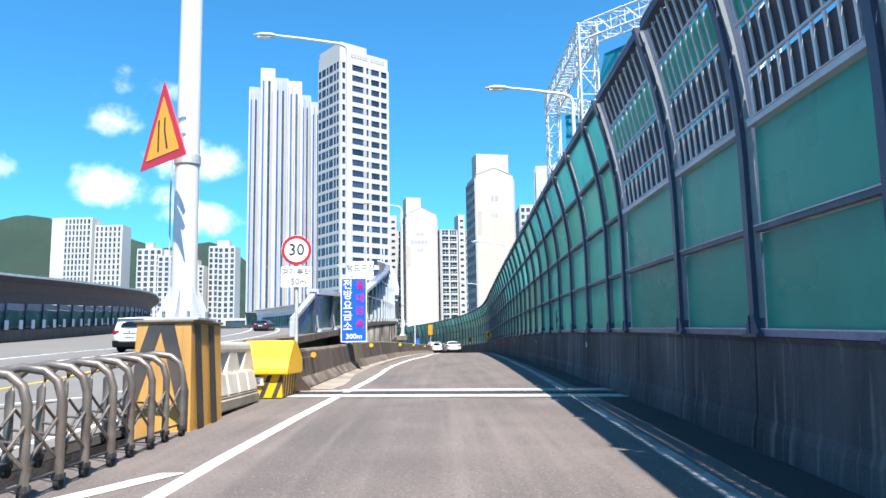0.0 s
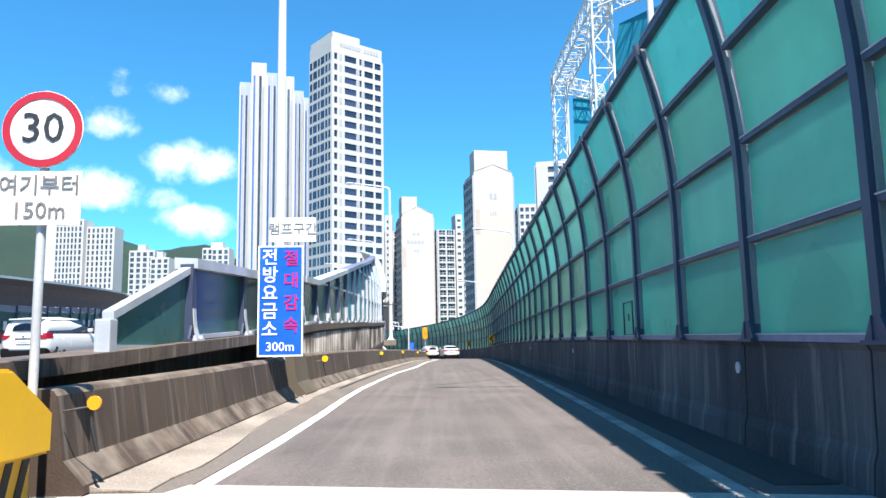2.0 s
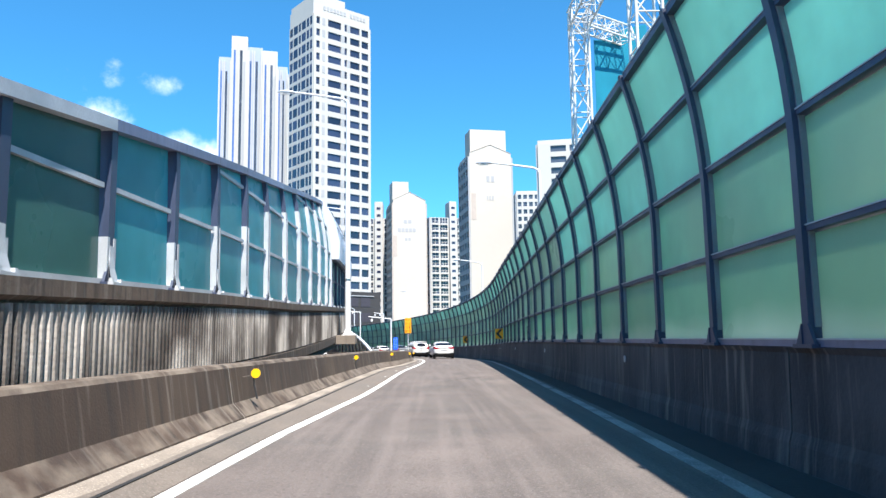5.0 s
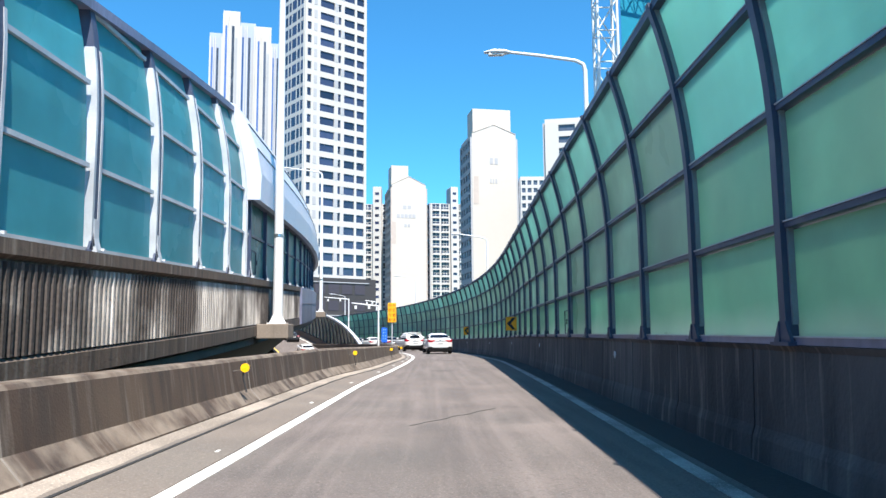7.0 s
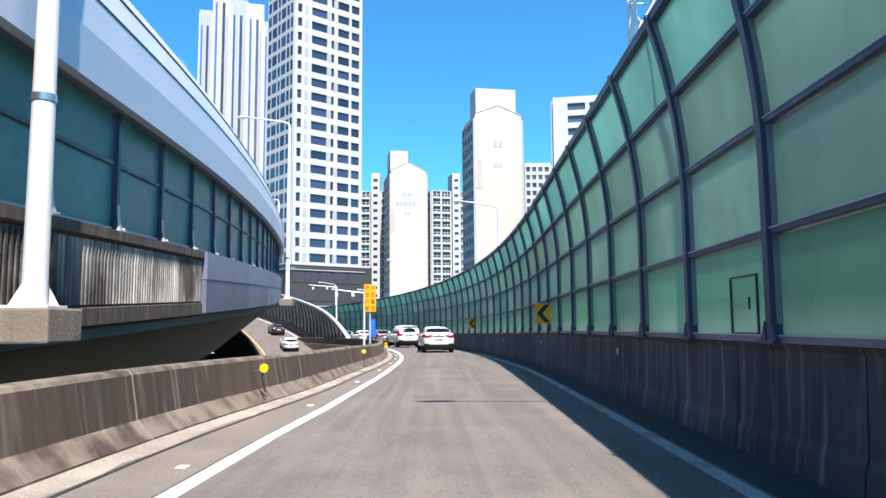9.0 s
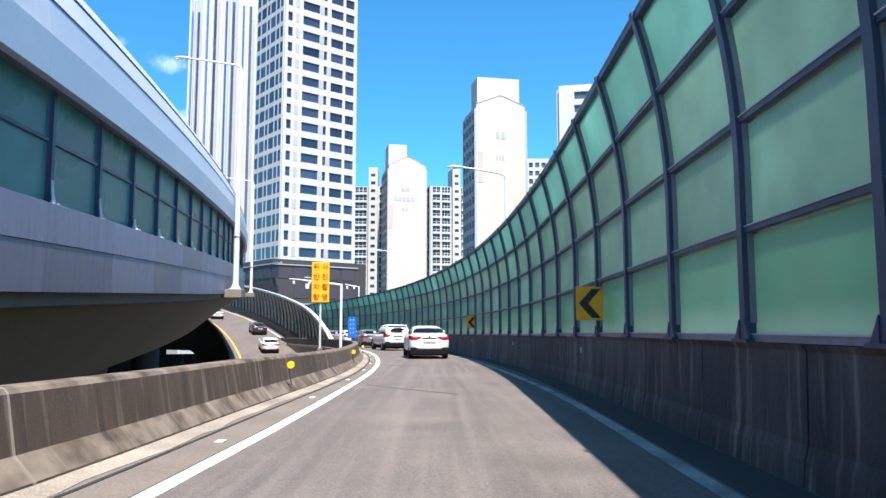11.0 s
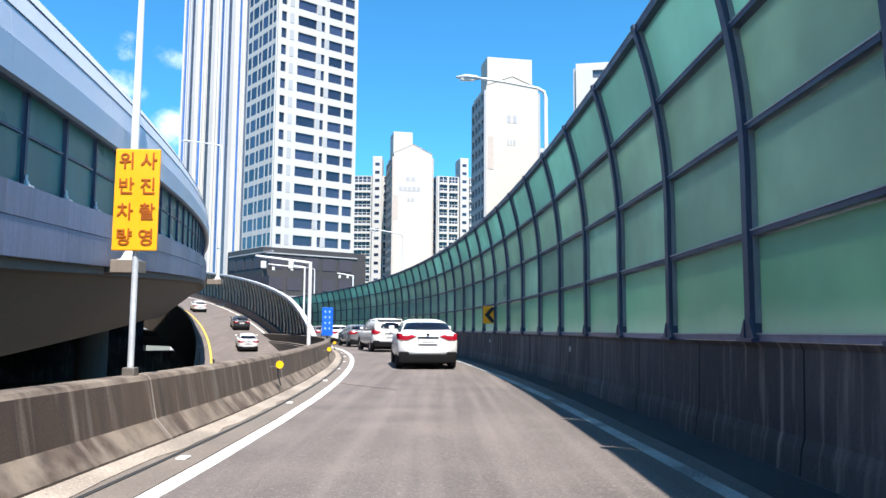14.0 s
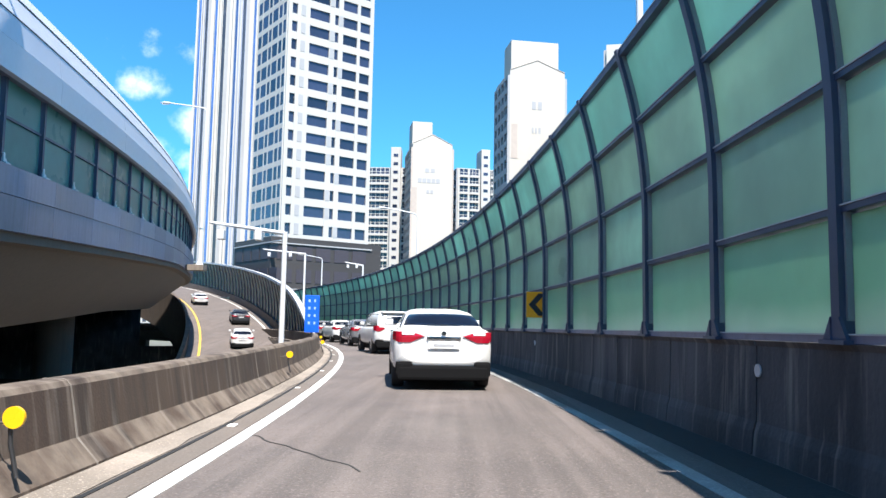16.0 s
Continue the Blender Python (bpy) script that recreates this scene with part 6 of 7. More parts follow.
def build_sand_box():
    z = road_z(16.3)
    m = pose(-3.05, 15.8, z, 0, 0, -2) @ Matrix.Diagonal((1.1, 1.1, 1.1, 1))
    t = thing("sand_box", "yellow roadside sand box with black diagonal stripes and a pitched lid", "storage box", at=m)
    w, d = 0.68, 1.05
    bm = bmesh.new()
    box(bm, 0.04, w - 0.04, 0.06, d - 0.04, 0.0, 0.4, bevel=0.015)
    body = part("body", bm, "yellow", t)
    placed(part("stripe", stripes(w - 0.08, 0.36, [(-0.16, 0.07), (0.04, 0.07), (0.24, 0.07), (0.44, 0.07)], lean=0.4), "black_paint", body), m @ pose(0.04, 0.053, 0.02))
    placed(part("stripe", stripes(d - 0.1, 0.36, [(k * 0.17 - 0.1, 0.075) for k in range(7)], lean=0.35), "black_paint", body), m @ pose(w - 0.034, 0.06, 0.02, 0, 0, 90))
    bm = bmesh.new()
    pts = [(-0.02, 0.36), (-0.02, 0.44), (0.1, 0.62), (0.42, 0.9), (0.62, 0.9), (d + 0.02, 0.62), (d + 0.02, 0.36)]
    plate(bm, pts, w + 0.12, m=pose(w + 0.06, 0, 0, 0, 0, 90))
    bmesh.ops.bevel(bm, geom=bm.edges[:], offset=0.02, segments=2, affect='EDGES')
    part("lid", bm, "yellow", t, "bright yellow pitched lid")
    lab = part("label_plate", boxes((0.03, 0.35, 0.02, 0.05, 0.2, 0.33), bevel=0.004), "sign_white", t)
    lettering("제설함", 0.07, "sign_grey", lab, m @ pose(0.19, 0.015, 0.265), bold=0.001)


def build_reflectors():
    for s in (17.15, 27.45, 39.2, 50.95, 62.1, 73.0, 83.65, 94.0, 105.5, 116.5, 127.5):
        first = s < 20
        m = at_ramp(s, kerb_off(s) - 0.06, between(s, [(28, 0.66), (51, 0.58), (73, 0.45), (90, 0.44)]))
        if first:
            m = at_ramp(s, -2.63, 0.62)
        t = thing("delineator", "round orange delineator on a bracket" if first else "round yellow delineator on a short bracket of the low barrier", "delineator", group="delineators", at=m)
        part("reflector", disc(bmesh.new(), 0.052 if first else 0.066, -0.012, 0.012, n=20, m=pose(0.03, 0, 0.08)), "orange" if first else "reflector", t)
        part("bracket", tubes(([(-0.22, 0.03, 0.02), (0.03, 0.02, 0.06)], 0.008), sides=6), "gate_steel", t)
        part("strap", tubes(([(0.0, 0.02, 0.04), (0.0, 0.03, -0.08), (0.05, 0.03, -0.28)], 0.014), sides=6), "dark_steel", t, "dark dangling strap")
    for k in range(-1, 17):
        s = 30.45 + k * 11.08
        placed(solid("wall_disc", disc(bmesh.new(), 0.06, -0.015, 0.0, n=18), "post_light", "small round grey disc fixed to the concrete wall", "reflector", group="wall discs"), at_ramp(s, 2.99, 0.76) @ pose(0, 0, 0, 0, 0, -90))


def build_panel_hatch():
    for f, mat, lab in ((at_ramp(24.45, 3.05, 1.1) @ pose(0, 0, 0, 0, 0, -90), "post", "green acrylic access hatch in a thin dark steel frame"),
                        (at_ramp(58.2, 3.05, 1.1) @ pose(0, 0, 0, 0, 0, -90), "post", "pale green acrylic access hatch in a dark steel frame"),
                        (fly(58.5) @ pose(-0.195, 0, 0.14, 0, 0, 90), "post", "dark teal access hatch in the flyover barrier")):
        t = thing("access_hatch", lab, "hatch", at=f)
        w, h = 0.34, 0.58
        for x0, x1, z0, z1 in ((-w, w, 0, 0.02), (-w, w, h - 0.02, h), (-w, -w + 0.02, 0.02, h - 0.02), (w - 0.02, w, 0.02, h - 0.02)):
            part("hatch_frame", boxes((x0, x1, -0.018, 0.004, z0, z1)), mat, t)
        part("hatch_handle", tubes(([(w - 0.1, -0.05, h * 0.42), (w - 0.1, -0.05, h * 0.62)], 0.012), sides=6), "dark_steel", t)


# ---- vehicles ----
def loft(bm, rings, smooth=True, close=True):
    vr = [[bm.verts.new(p) for p in r] for r in rings]
    n = len(vr[0])
    for a, b in zip(vr, vr[1:]):
        for k in range(n):
            f = bm.faces.new((a[k], a[(k + 1) % n], b[(k + 1) % n], b[k]))
            f.smooth = smooth
    if close:
        bm.faces.new(vr[0][::-1])
        bm.faces.new(vr[-1])
    bmesh.ops.recalc_face_normals(bm, faces=bm.faces)
    return vr


def section(y, half, z0, z1, k=5.0, n=28, tuck=0.0):
    """A rounded upright section across the car at y."""
    out = []
    zc, hz = (z0 + z1) / 2, (z1 - z0) / 2
    for i in range(n):
        a = 2 * math.pi * i / n
        c, s = math.cos(a), math.sin(a)
        x = half * math.copysign(abs(c) ** (2 / k), c)
        z = zc + hz * math.copysign(abs(s) ** (2 / k), s)
        if tuck:
            x *= 1 - tuck * max(0.0, (z - z0) / (z1 - z0)) ** 2
        out.append((x, y, z))
    return out


def make_car(m, paint, label, kind="sedan", group="", plate_=True):
    """A car whose rear stands at local y = 0 and whose nose points along +y."""
    suv = kind == "suv"
    W = 0.9 if not suv else 0.93
    L = 4.55 if not suv else 4.6
    belt = 1.08 if not suv else 1.1
    roof = 1.45 if not suv else 1.72
    t = thing("car" if not suv else "suv", label, "car", group=group, at=m)
    low = 0.3 if not suv else 0.38
    bm = bmesh.new()
    loft(bm, [section(0.02, W * 0.80, low + 0.18, belt - 0.06, 4), section(0.08, W * 0.93, low + 0.06, belt, 5), section(0.3, W * 0.985, low, belt + 0.02, 6), section(0.9, W, low - 0.04, belt + 0.01, 6),
              section(L * 0.5, W, low - 0.06, belt - 0.02, 6), section(L * 0.72, W * 0.99, low - 0.04, belt - 0.04, 6), section(L * 0.88, W * 0.96, low, belt - 0.12, 5), section(L * 0.97, W * 0.86, low + 0.05, belt - 0.22, 4), section(L, W * 0.7, low + 0.12, belt - 0.3, 4)])
    part("body", bm, paint, t)
    # cabin
    if suv:
        st = [(0.1, 0.84, belt - 0.05, belt + 0.05), (0.16, 0.82, belt - 0.05, roof - 0.16), (0.4, 0.81, belt - 0.05, roof - 0.02), (1.6, 0.81, belt - 0.05, roof), (2.6, 0.79, belt - 0.05, roof - 0.05), (3.25, 0.76, belt - 0.06, belt + 0.2), (3.5, 0.74, belt - 0.08, belt)]
    else:
        st = [(0.42, 0.78, belt - 0.05, belt + 0.04), (0.8, 0.76, belt - 0.05, roof - 0.18), (1.15, 0.74, belt - 0.05, roof - 0.04), (1.9, 0.73, belt - 0.05, roof), (2.55, 0.72, belt - 0.05, roof - 0.05), (3.2, 0.72, belt - 0.06, belt + 0.16), (3.5, 0.7, belt - 0.1, belt)]
    bm = bmesh.new()
    loft(bm, [section(y, h, a, b, 4.5, tuck=0.2) for y, h, a, b in st])
    cabin = part("cabin", bm, paint, t)
    # rear window: a curved pane just proud of the cabin
    (ya, wa, za), (yb, wb, zb) = ((0.44, 0.70, belt + 0.06), (0.94, 0.56, roof - 0.1)) if not suv else ((0.1, 0.66, belt + 0.12), (0.24, 0.58, roof - 0.17))
    bm = bmesh.new()
    rows = []
    for i in range(5):
        f = i / 4
        y, w, z = ya + (yb - ya) * f, wa + (wb - wa) * f, za + (zb - za) * f
        bulge = 0.05 * math.sin(math.pi * f)
        rows.append([bm.verts.new((w * u, y - 0.035 + 0.09 * abs(u) ** 3 - bulge * 0.4, z + bulge - 0.02 * abs(u) ** 3)) for u in (-1, -0.66, -0.33, 0, 0.33, 0.66, 1)])
    for r0, r1 in zip(rows, rows[1:]):
        for k in range(6):
            bm.faces.new((r0[k], r0[k + 1], r1[k + 1], r1[k])).smooth = True
    r = bmesh.ops.solidify(bm, geom=bm.faces[:], thickness=0.015)
    bmesh.ops.recalc_face_normals(bm, faces=bm.faces)
    part("rear_window", bm, "car_glass", cabin)
    for sx in (-1, 1):
        y0, y1 = (0.95, 3.1) if not suv else (0.35, 3.15)
        w0, w1 = (0.755, 0.645) if not suv else (0.81, 0.69)
        bm = bmesh.new()
        vs = [(sx * w0, y0 - 0.12, belt + 0.03), (sx * w0, y1 + 0.05, belt + 0.01), (sx * w1, y1 - 0.65, roof - 0.12), (sx * w1, y0 + 0.2, roof - 0.12)]
        a = [bm.verts.new(v) for v in vs]
        b = [bm.verts.new((v[0] - sx * 0.02, v[1], v[2])) for v in vs]
        bm.faces.new(a)
        bm.faces.new(b[::-1])
        for k in range(4):
            bm.faces.new((a[k], b[k], b[(k + 1) % 4], a[(k + 1) % 4]))
        bmesh.ops.recalc_face_normals(bm, faces=bm.faces)
        part("side_window", bm, "car_glass", cabin)
        # tail lamp wraps round the corner
        z0, z1 = (belt - 0.25, belt - 0.06) if not suv else (belt - 0.2, belt + 0.02)
        inner = (0.34 if not suv else 0.5) / W
        bm = bmesh.new()
        rows = []
        for i in range(12):
            u = inner + (0.99 - inner) * i / 11
            ys = 0.02 if u < 0.8 else 0.02 + 0.06 * ((u - 0.8) / 0.13) if u < 0.93 else 0.08 + 0.22 * ((u - 0.93) / 0.055) ** 0.8
            f = i / 11
            lo = (z0 + z1) / 2 + 0.01 + (z0 - (z0 + z1) / 2 - 0.01) * min(1, f * 2.2) + 0.04 * max(0, f - 0.8) / 0.2
            hi = (z0 + z1) / 2 + 0.02 + (z1 - (z0 + z1) / 2 - 0.02) * min(1, f * 2.2)
            rows.append([bm.verts.new((sx * W * u * 1.004, ys + dy, lo + (hi - lo) * v)) for v, dy in ((0, 0.05), (0, -0.014), (0.5, -0.024), (1, -0.014), (1, 0.05))])
        for r0, r1 in zip(rows, rows[1:]):
            for q in range(5):
                bm.faces.new((r0[q], r0[(q + 1) % 5], r1[(q + 1) % 5], r1[q]))
        bm.faces.new(rows[0][::-1])
        bm.faces.new(rows[-1])
        bmesh.ops.recalc_face_normals(bm, faces=bm.faces)
        lamp = part("tail_lamp", bm, "tail_red", t, "red tail lamp")
        bm = boxes((min(sx * 0.52, sx * 0.74), max(sx * 0.52, sx * 0.74), -0.008, 0.05, z1 - 0.06, z1 - 0.01), bevel=0.008)
        part("reversing_lens", bm, "lens_white", lamp)
        part("mirror", boxes((min(sx * 0.84, sx * 1.02), max(sx * 0.84, sx * 1.02), 2.85, 3.0, belt + 0.02, belt + 0.15), bevel=0.03), paint, t)
        for yw in (0.85, L - 0.95):
            r = 0.32 if not suv else 0.36
            mm = pose(sx * (W - 0.12), yw, r, 0, 0, 90)
            wheel = part("wheel", disc(bmesh.new(), r, -0.11, 0.11, n=26, m=mm, inner=r * 0.6), "rubber", t)
            part("rim", disc(bmesh.new(), r * 0.6, -0.09, 0.09, n=20, m=mm), "steel", wheel)
    part("bumper", boxes((-W * 0.9, W * 0.9, -0.03, 0.34, low - 0.12, low + 0.13), (-W * 0.93, -W * 0.6, -0.024, 0.34, low - 0.06, low + 0.2), (W * 0.6, W * 0.93, -0.024, 0.34, low - 0.06, low + 0.2), bevel=0.05), "car_trim", t, "black lower bumper")
    part("underbody", boxes((-W * 0.8, W * 0.8, 0.3, L - 0.3, 0.14, low + 0.05)), "car_trim", t)
    part("trim_strip", boxes((-0.3, 0.3, -0.012, 0.04, belt - 0.2, belt - 0.14), bevel=0.008), "chrome", t)
    part("plate_recess", boxes((-0.28, 0.28, -0.004, 0.04, belt - 0.37, belt - 0.22), bevel=0.01), paint, t)
    pl = part("number_plate", boxes((-0.24, 0.24, -0.016, 0.0, belt - 0.35, belt - 0.24), bevel=0.004), "sign_white", t)
    part("plate_bar", boxes((-0.18, 0.18, -0.02, -0.014, belt - 0.32, belt - 0.27)), "facade_grey", pl)
    part("badge", disc(bmesh.new(), 0.04, -0.012, 0.04, n=16, m=pose(0, 0, belt - 0.08)), "chrome", t)
    part("exhaust", tubes(([(0.5, -0.01, low + 0.02), (0.5, 0.2, low + 0.02)], 0.035), sides=10), "steel", t)
    if suv:
        part("rear_spoiler", boxes((-0.62, 0.62, 0.08, 0.4, roof - 0.1, roof - 0.05), bevel=0.02), paint, t)
    return t


def build_vehicles():
    make_car(at_ramp(92.2, 0.4, 0.0, 1.5), "car_white", "white sedan with red tail lamps on the ramp lane", group="queue on the ramp")
    make_car(at_ramp(108.5, 0.35, 0.0, 7), "car_white", "white sport utility car with red tail lamps on the ramp lane", kind="suv", group="queue on the ramp")
    make_car(at_ramp(119.5, 0.1, 0.0, 5), "car_grey", "grey sedan waiting on the ramp lane", group="queue on the ramp")
    make_car(at_ramp(128, -0.1, 0.0, 5), "car_white", "white sedan waiting on the ramp lane", group="queue on the ramp")
    make_car(at_ramp(137, 0.0, 0.0, 5), "car_grey", "grey sedan far ahead on the ramp lane", group="queue on the ramp")
    x, y, h = fly_plan(41.0)
    make_car(Matrix.Translation((-14.6, 39.0, main_z(39))) @ pose(0, 0, 0, 2.2, 0, -4), "car_white", "white sport utility car on the main carriageway", kind="suv", group="main road traffic")
    make_car(Matrix.Translation((-21, 92, main_z(92))) @ pose(0, 0, 0, 2.2, 0, 0), "car_dark", "dark sedan far up the main carriageway", group="main road traffic")
    make_car(at_loop(52, -1.4), "car_white", "white sedan climbing the curved side road", group="side road traffic")
    make_car(at_loop(30, 1.0), "car_dark", "dark sedan climbing the curved side road", group="side road traffic")
    make_car(at_loop(14, 0.2), "car_white", "white sedan low on the curved side road", group="side road traffic")


# ---- the side road that climbs away under the flyover ----
LOOP0, LOOP_R = (-10.5, 124.0), 330.0


def loop_plan(s):
    h0 = radians(16)
    a = h0 + s / LOOP_R
    return LOOP0[0] - LOOP_R * (math.cos(h0) - math.cos(a)), LOOP0[1] + LOOP_R * (math.sin(a) - math.sin(h0)), a


def loop_z(s):
    return -3.4 + 0.115 * s - 0.00022 * s * s if s < 120 else -3.4 + 0.115 * 120 - 0.00022 * 14400


def loop(s):
    x, y, a = loop_plan(s)
    return Matrix.Translation((x, y, loop_z(s))) @ Matrix.Rotation(a, 4, 'Z')


def at_loop(s, off=0.0):
    return loop(s) @ pose(off, 0, 0, 5.5, 0, 0)


def build_side_road():
    bm = sweep(bmesh.new(), loop, steps(-50, 120, 4), [(-3.9, -0.3), (-3.9, 0), (3.9, 0), (3.9, -0.3)])
    road = solid("side_road", bm, "asphalt", "grey curved side road climbing under the flyover", "road", kind="structure")
    part("lane_line", sweep(bmesh.new(), loop, steps(-50, 120, 4), [(-3.1, 0), (-3.1, 0.01), (-2.92, 0.01), (-2.92, 0)]), "line_yellow", road, "yellow edge line")
    part("lane_line", sweep(bmesh.new(), loop, steps(-50, 120, 4), [(3.0, 0), (3.0, 0.01), (3.18, 0.01), (3.18, 0)]), "line_white", road, "white edge line")
    bm = sweep(bmesh.new(), loop, steps(-50, 120, 4), [(-4.25, -5.5), (-4.25, 0.75), (-3.95, 0.75), (-3.95, -5.5)])
    solid("side_road_parapet", bm, "concrete_old", "low stained concrete parapet along the inner edge of the side road", "parapet", kind="structure")
    bm = sweep(bmesh.new(), loop, steps(-6, 120, 4), [(3.9, -5.5), (3.9, 0.85), (4.3, 0.85), (4.3, -5.5)])
    solid("side_road_wall", bm, "concrete_old", "stained concrete wall along the outer edge of the side road", "wall", kind="structure")
    bar = thing("side_road_barrier", "dark curved noise barrier along the side road with a pale top rail", "noise barrier", kind="structure")

    def top(s):
        u = min(max((s + 6) / 22, 0), 1)
        return 0.85 + 3.9 * math.sqrt(max(0.0, 1 - (1 - u) ** 2))
    lean = lambda h: 0.05 * max(0, h - 1.5) ** 2
    s = -5.0
    while s < 116:
        tp = max(top(s), 1.2)
        hs = [0.85] + [0.85 + (tp - 0.85) * k / 6 for k in range(1, 7)]
        placed(part("post", post_mesh(0.85, hs, lean, depth=0.2, width=0.14), None, bar), loop(s) @ pose(4.0, 0, 0))
        t0, t1 = top(s), top(s + 2.4)
        bm = bmesh.new()
        rows = []
        for f in (0, 0.25, 0.5, 0.75, 1):
            h0, h1 = 0.87 + (t0 - 0.87) * f, 0.87 + (t1 - 0.87) * f
            rows.append([bm.verts.new(p) for p in ((4.1 - lean(h0), -1.13, h0), (4.1 - lean(h1), 1.13, h1), (4.13 - lean(h1), 1.13, h1), (4.13 - lean(h0), -1.13, h0))])
        for r0, r1 in zip(rows, rows[1:]):
            for q in range(4):
                bm.faces.new((r0[q], r0[(q + 1) % 4], r1[(q + 1) % 4], r1[q]))
        bmesh.ops.recalc_face_normals(bm, faces=bm.faces)
        placed(part("panel", bm, "panel_dark", bar), loop(s + 1.2))
        s += 2.4
    bm = bmesh.new()
    sweep(bm, loop, steps(-6, 116, 1.6), lambda s: [(3.92 - lean(top(s)), top(s) - 0.02), (3.92 - lean(top(s)), top(s) + 0.22), (4.3 - lean(top(s)), top(s) + 0.22), (4.3 - lean(top(s)), top(s) - 0.02)])
    part("top_rail", bm, "post_light", bar, "pale steel top rail")


# ---- far side of the main carriageway ----
def build_far_wall():
    far = thing("far_noise_wall", "long dark noise wall with an overhanging canopy beyond the main carriageway", "noise barrier", kind="structure")
    part("parapet_wall", sweep(bmesh.new(), main_way, steps(-50, 200, 4), [(-31.0, -0.1), (-31.0, 1.1), (-31.5, 1.1), (-31.5, -0.1)]), "concrete_old", far)
    part("canopy", sweep(bmesh.new(), main_way, steps(-50, 200, 4), [(-31.1, 3.1), (-30.9, 3.9), (-30.3, 4.7), (-29.6, 5.15), (-29.6, 5.28), (-30.5, 4.95), (-31.2, 4.1), (-31.4, 3.1)]), "louver_dark", far, "dark curved canopy")
    part("canopy_edge", sweep(bmesh.new(), main_way, steps(-50, 200, 4), [(-29.55, 5.15), (-29.55, 5.34), (-29.68, 5.34), (-29.68, 5.15)]), "post_light", far, "pale canopy edge")
    s = -48.0
    bm = boxes((-31.2, -31.0, -0.09, 0.09, 1.1, 3.1))
    post = link_mesh("post", bm, "post")
    pan = link_mesh("panel", boxes((-31.2, -31.15, -1.9, 1.9, 1.12, 2.55)), "panel_dark")
    pan2 = link_mesh("upper_panel", boxes((-31.2, -31.12, -1.9, 1.9, 2.58, 3.08)), "fascia_low")
    mark = link_mesh("marker", boxes((-30.6, -30.55, -0.3, 0.3, 1.0, 1.75), bevel=0.02), "white_paint")
    while s < 196:
        placed(part("post", post, None, far), main_way(s))
        placed(part("panel", pan, None, far), main_way(s + 2))
        placed(part("upper_panel", pan2, None, far), main_way(s + 2))
        s += 4.0
    s = -20.0
    guard = thing("guard_row", "row of white marker plates along the far parapet", "marker row", kind="structure")
    while s < 150:
        placed(part("marker_plate", mark, None, guard), main_way(s))
        s += 2.6
    part("guard_rail", sweep(bmesh.new(), main_way, steps(-30, 190, 4), [(-30.7, 0.0), (-30.7, 0.95), (-30.5, 0.95), (-30.5, 0.0)]), "concrete_old", guard)
    # lower level under the flyover, shade painted into its floor, far end closed
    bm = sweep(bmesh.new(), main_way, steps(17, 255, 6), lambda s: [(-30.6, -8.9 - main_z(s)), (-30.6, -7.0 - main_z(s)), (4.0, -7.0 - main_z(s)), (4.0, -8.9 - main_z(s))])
    solid("lower_road", bm, "dark_floor", "near-black floor under the flyover, shade put into its colour", "road", kind="structure")
    # end wall added to block daylight and sunlit ground beyond
    bm = bmesh.new()
    f = main_way(178)
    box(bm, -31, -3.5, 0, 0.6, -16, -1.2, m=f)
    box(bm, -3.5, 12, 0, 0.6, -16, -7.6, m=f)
    solid("abutment", bm, "concrete_grey", "added concrete wall that keeps daylight out under the flyover", "wall", kind="structure")
    # wall added along the far side to keep the space under the flyover dark
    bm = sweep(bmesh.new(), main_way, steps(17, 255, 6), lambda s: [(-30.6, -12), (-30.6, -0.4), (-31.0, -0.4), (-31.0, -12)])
    solid("retaining_wall", bm, "concrete_grey", "added concrete wall that closes off daylight under the flyover", "wall", kind="structure")
    bm = sweep(bmesh.new(), main_way, steps(-60, 17, 6), lambda s: [(-31.0, -12), (-31.0, -0.11), (-0.62, -0.11), (-0.62, -12)])
    solid("embankment", bm, "concrete_grey", "embankment carrying the main carriageway", "embankment", kind="structure")
    for s in (48, 74, 100, 126):
        for off in (-8.0, -22.0):
            bm = bmesh.new()
            tube(bm, [(0, 0, -12), (0, 0, fly_z(s) - 4.0 - 0.0)], 1.1, sides=20)
            x, y, h = fly_plan(s)
            p = placed(solid("bridge_pier", bm, "concrete_soffit", "round concrete pier under the flyover", "bridge pier", group="bridge piers", kind="structure"), Matrix.Translation((x + off, y, 0)))
    for s in range(-20, 250, 30):
        bm = boxes((-1.4, 1.4, -0.8, 0.8, -12, road_z(s) - 1.55))
        x, y, h = ramp_plan(s)
        placed(solid("bridge_pier", bm, "concrete_soffit", "concrete wall pier under the ramp", "bridge pier", group="bridge piers", kind="structure"), Matrix.Translation((x, y, 0)))


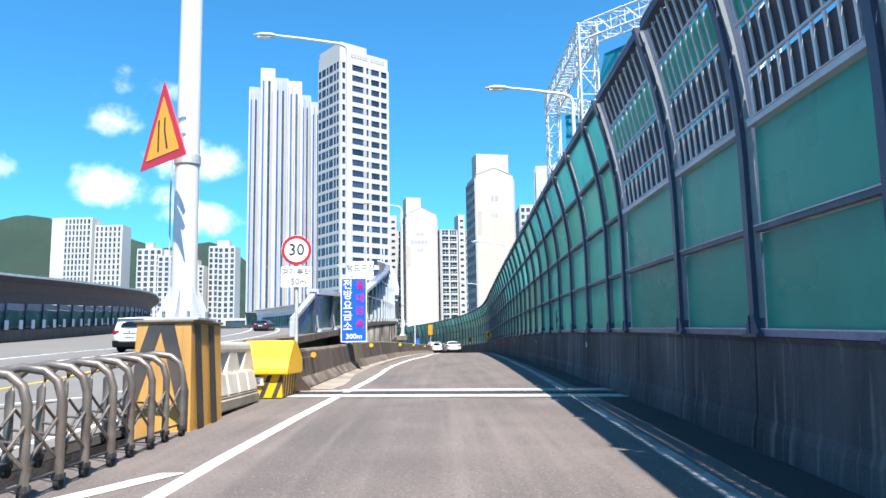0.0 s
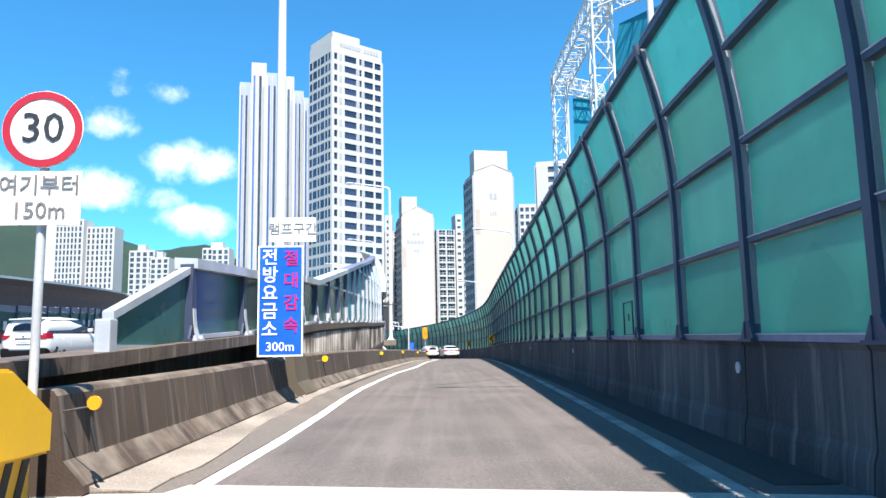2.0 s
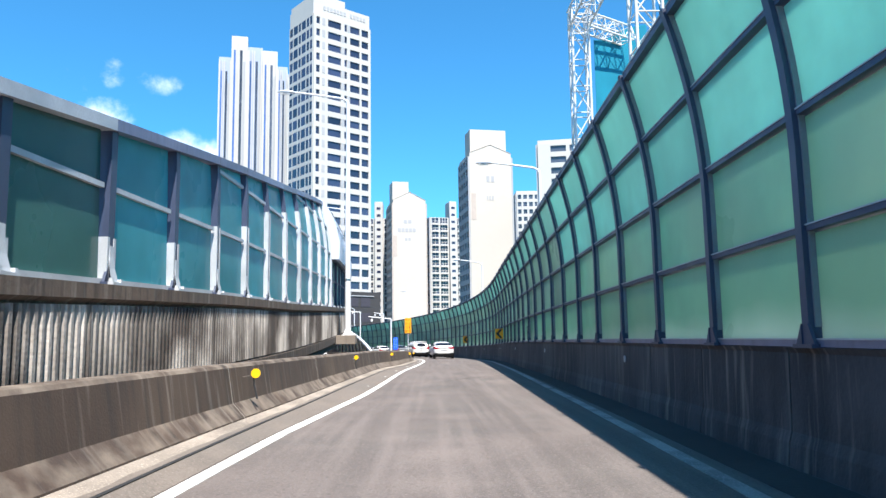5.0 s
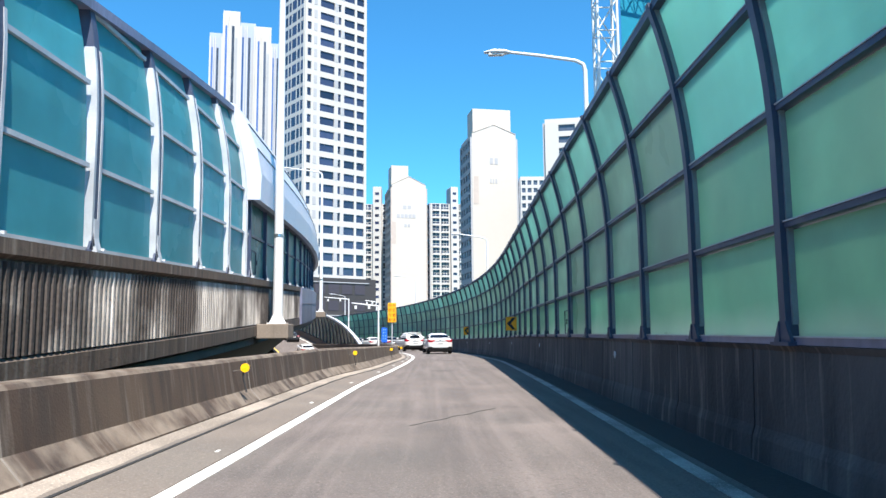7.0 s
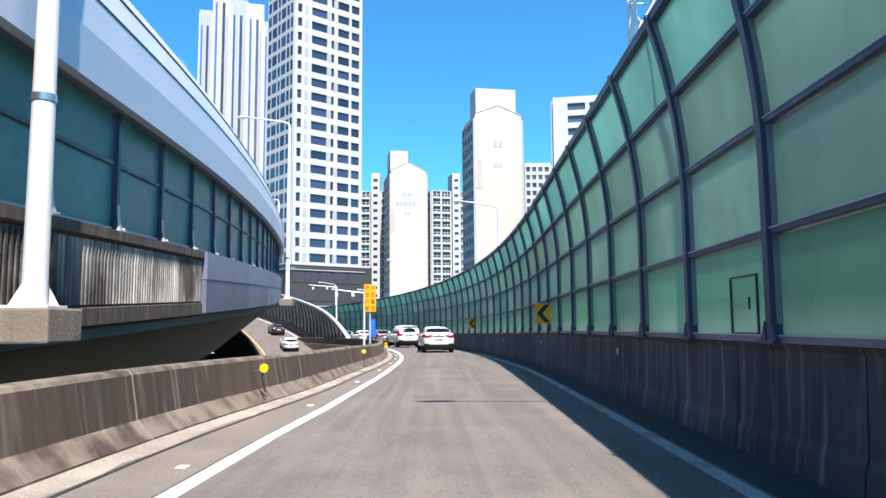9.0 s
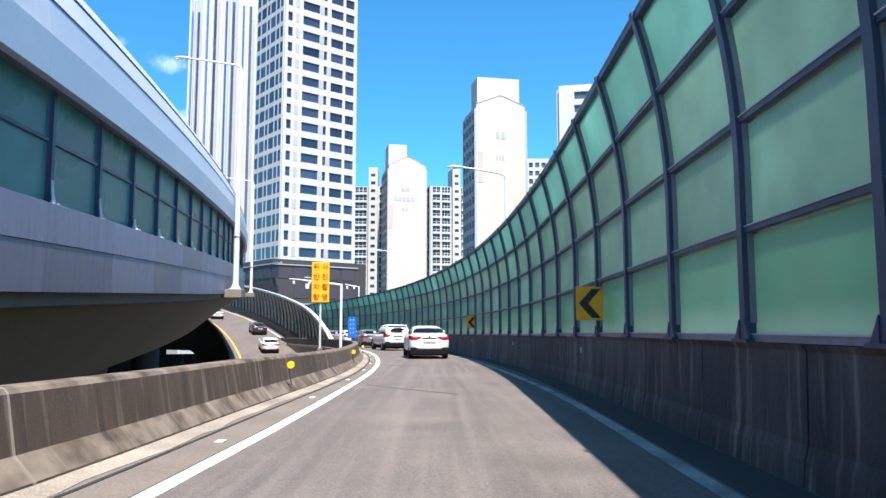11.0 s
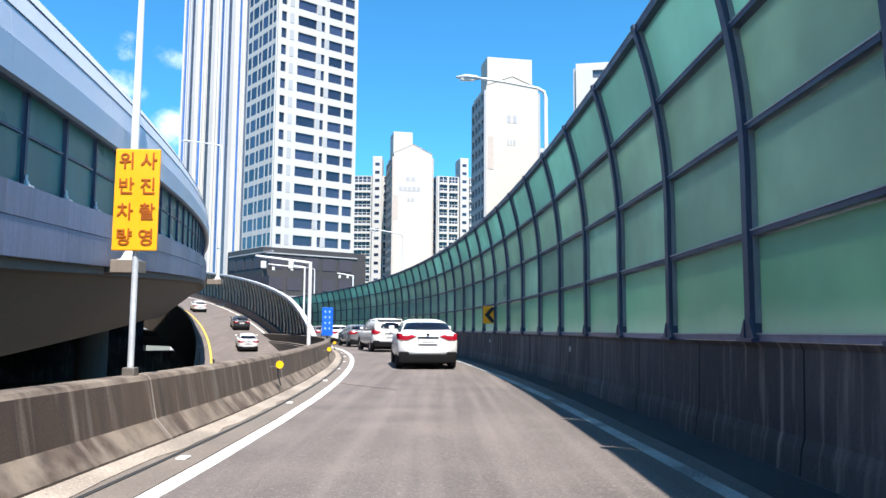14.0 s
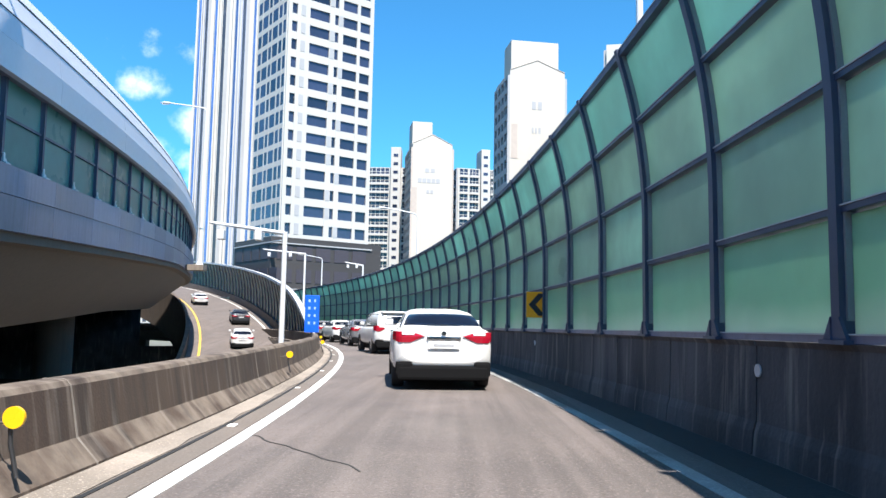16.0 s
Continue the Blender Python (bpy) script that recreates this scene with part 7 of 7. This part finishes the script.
# ---- lattice masts with netting ----
def lattice(bm, a, b, wide, r=0.12, seg=2.6):
    a, b = Vector(a), Vector(b)
    d = (b - a).normalized()
    u = d.cross(Vector((0, 1, 0)) if abs(d.y) < 0.9 else Vector((1, 0, 0))).normalized()
    v = d.cross(u)
    n = max(2, round((b - a).length / seg))
    cs = [(u * sx + v * sy) * wide / 2 for sx, sy in ((-1, -1), (1, -1), (1, 1), (-1, 1))]
    for c in cs:
        tube(bm, [a + c, b + c], r, sides=5)
    for i in range(n):
        p, q = a.lerp(b, i / n), a.lerp(b, (i + 1) / n)
        for k in range(4):
            c0, c1 = cs[k], cs[(k + 1) % 4]
            tube(bm, [p + c0, q + c1] if i % 2 else [p + c1, q + c0], r * 0.55, sides=4, caps=False)
            tube(bm, [q + c0, q + c1], r * 0.5, sides=4, caps=False)


def build_masts():
    t = thing("net_masts", "white lattice masts and trusses holding teal netting", "lattice mast")
    for a, b, w in (((16.1, 98, -9), (16.1, 98, 33.4), 1.6), ((16.9, 79.2, -9), (16.9, 79.2, 34.4), 1.9), ((30.0, 66.0, -9), (30.0, 66.0, 34.4), 1.9)):
        bm = bmesh.new()
        lattice(bm, a, b, w, 0.13)
        part("mast", bm, "truss", t)
    for a, b, w in (((16.1, 98.6, 32.6), (16.9, 78.6, 33.9), 1.9), ((16.4, 98.4, 32.6), (22.5, 104, 33.4), 1.5), ((17.2, 79.0, 33.9), (30.0, 66.0, 34.2), 1.9)):
        bm = bmesh.new()
        lattice(bm, a, b, w, 0.11, 1.7)
        part("truss", bm, "truss", t)
    for pts in ([(18.3, 101.4, 0), (26.0, 108, 0), (26.0, 108, 36.5), (22.4, 105, 34.6), (19.8, 102.7, 32.4), (18.4, 101.5, 31.9)], [(18.3, 79.6, 0), (30.0, 68.4, 0), (30.0, 68.4, 33.0), (24.0, 74.2, 32.4), (18.8, 79.2, 31.6), (18.1, 79.8, 28.0)]):
        bm = bmesh.new()
        a = [bm.verts.new(p) for p in pts]
        b = [bm.verts.new((p[0], p[1] + 0.06, p[2])) for p in pts]
        bm.faces.new(a)
        bm.faces.new(b[::-1])
        for k in range(len(a)):
            bm.faces.new((a[k], b[k], b[(k + 1) % len(a)], a[(k + 1) % len(a)]))
        bmesh.ops.recalc_face_normals(bm, faces=bm.faces)
        part("netting", bm, "netting", t, "teal netting")


def build_trees():
    rnd = random.Random(5)
    for x, y, h in ((-9, 215, 12), (-4, 222, 10.5), (2, 228, 11), (8, 226, 10), (-14, 240, 12), (-30, 236, 11), (-38, 220, 10), (14, 215, 9.5)):
        t = thing("tree", "leafy green street tree before the apartment blocks", "tree", group="street trees", at=pose(x, y, -9))
        bm = tubes(([(0, 0, -0.2), (0.1, 0, h * 0.35), (0, 0.1, h * 0.6)], [0.25, 0.18, 0.1]), sides=8)
        for k in range(5):
            a = rnd.uniform(0, 6.28)
            tube(bm, [(0.05, 0, h * (0.35 + 0.06 * k)), (1.6 * math.cos(a), 1.6 * math.sin(a), h * (0.55 + 0.07 * k))], [0.09, 0.03], sides=5)
        part("trunk", bm, "bark", t)
        bm = bmesh.new()
        for k in range(900):
            a, u = rnd.uniform(0, 6.28), rnd.uniform(-1, 1)
            r = h * 0.3 * (0.55 + 0.45 * rnd.random()) * (1 + 0.25 * math.sin(3 * a + u * 4))
            c = Vector((r * math.cos(a) * math.sqrt(1 - u * u), r * math.sin(a) * math.sqrt(1 - u * u), h * 0.7 + r * 0.95 * u))
            e = Euler((rnd.uniform(0, 3.1), rnd.uniform(0, 3.1), rnd.uniform(0, 6.2))).to_matrix()
            sz = rnd.uniform(0.2, 0.42)
            vs = [bm.verts.new(c + e @ Vector(p) * sz) for p in ((-1, 0, 0), (0, -0.6, 0.1), (1, 0, 0), (0, 0.6, 0.1))]
            bm.faces.new(vs)
        part("crown", bm, "leaf", t)


build_ground()
build_hill()
build_town()
build_masts()
build_trees()
build_roads()
build_side_road()
build_far_wall()
build_flyover()
build_low_barrier()
build_barrier_end()
build_lamps()
build_speed_sign()
build_toll_sign()
build_camera_notice()
build_blue_board()
build_chevron(72.93, 2.82, 1.62)
build_chevron(96.1, 2.84, 1.66)
build_gate()
build_pier_block()
build_water_barrier()
build_sand_box()
build_reflectors()
build_panel_hatch()
build_vehicles()
build_right_barrier()
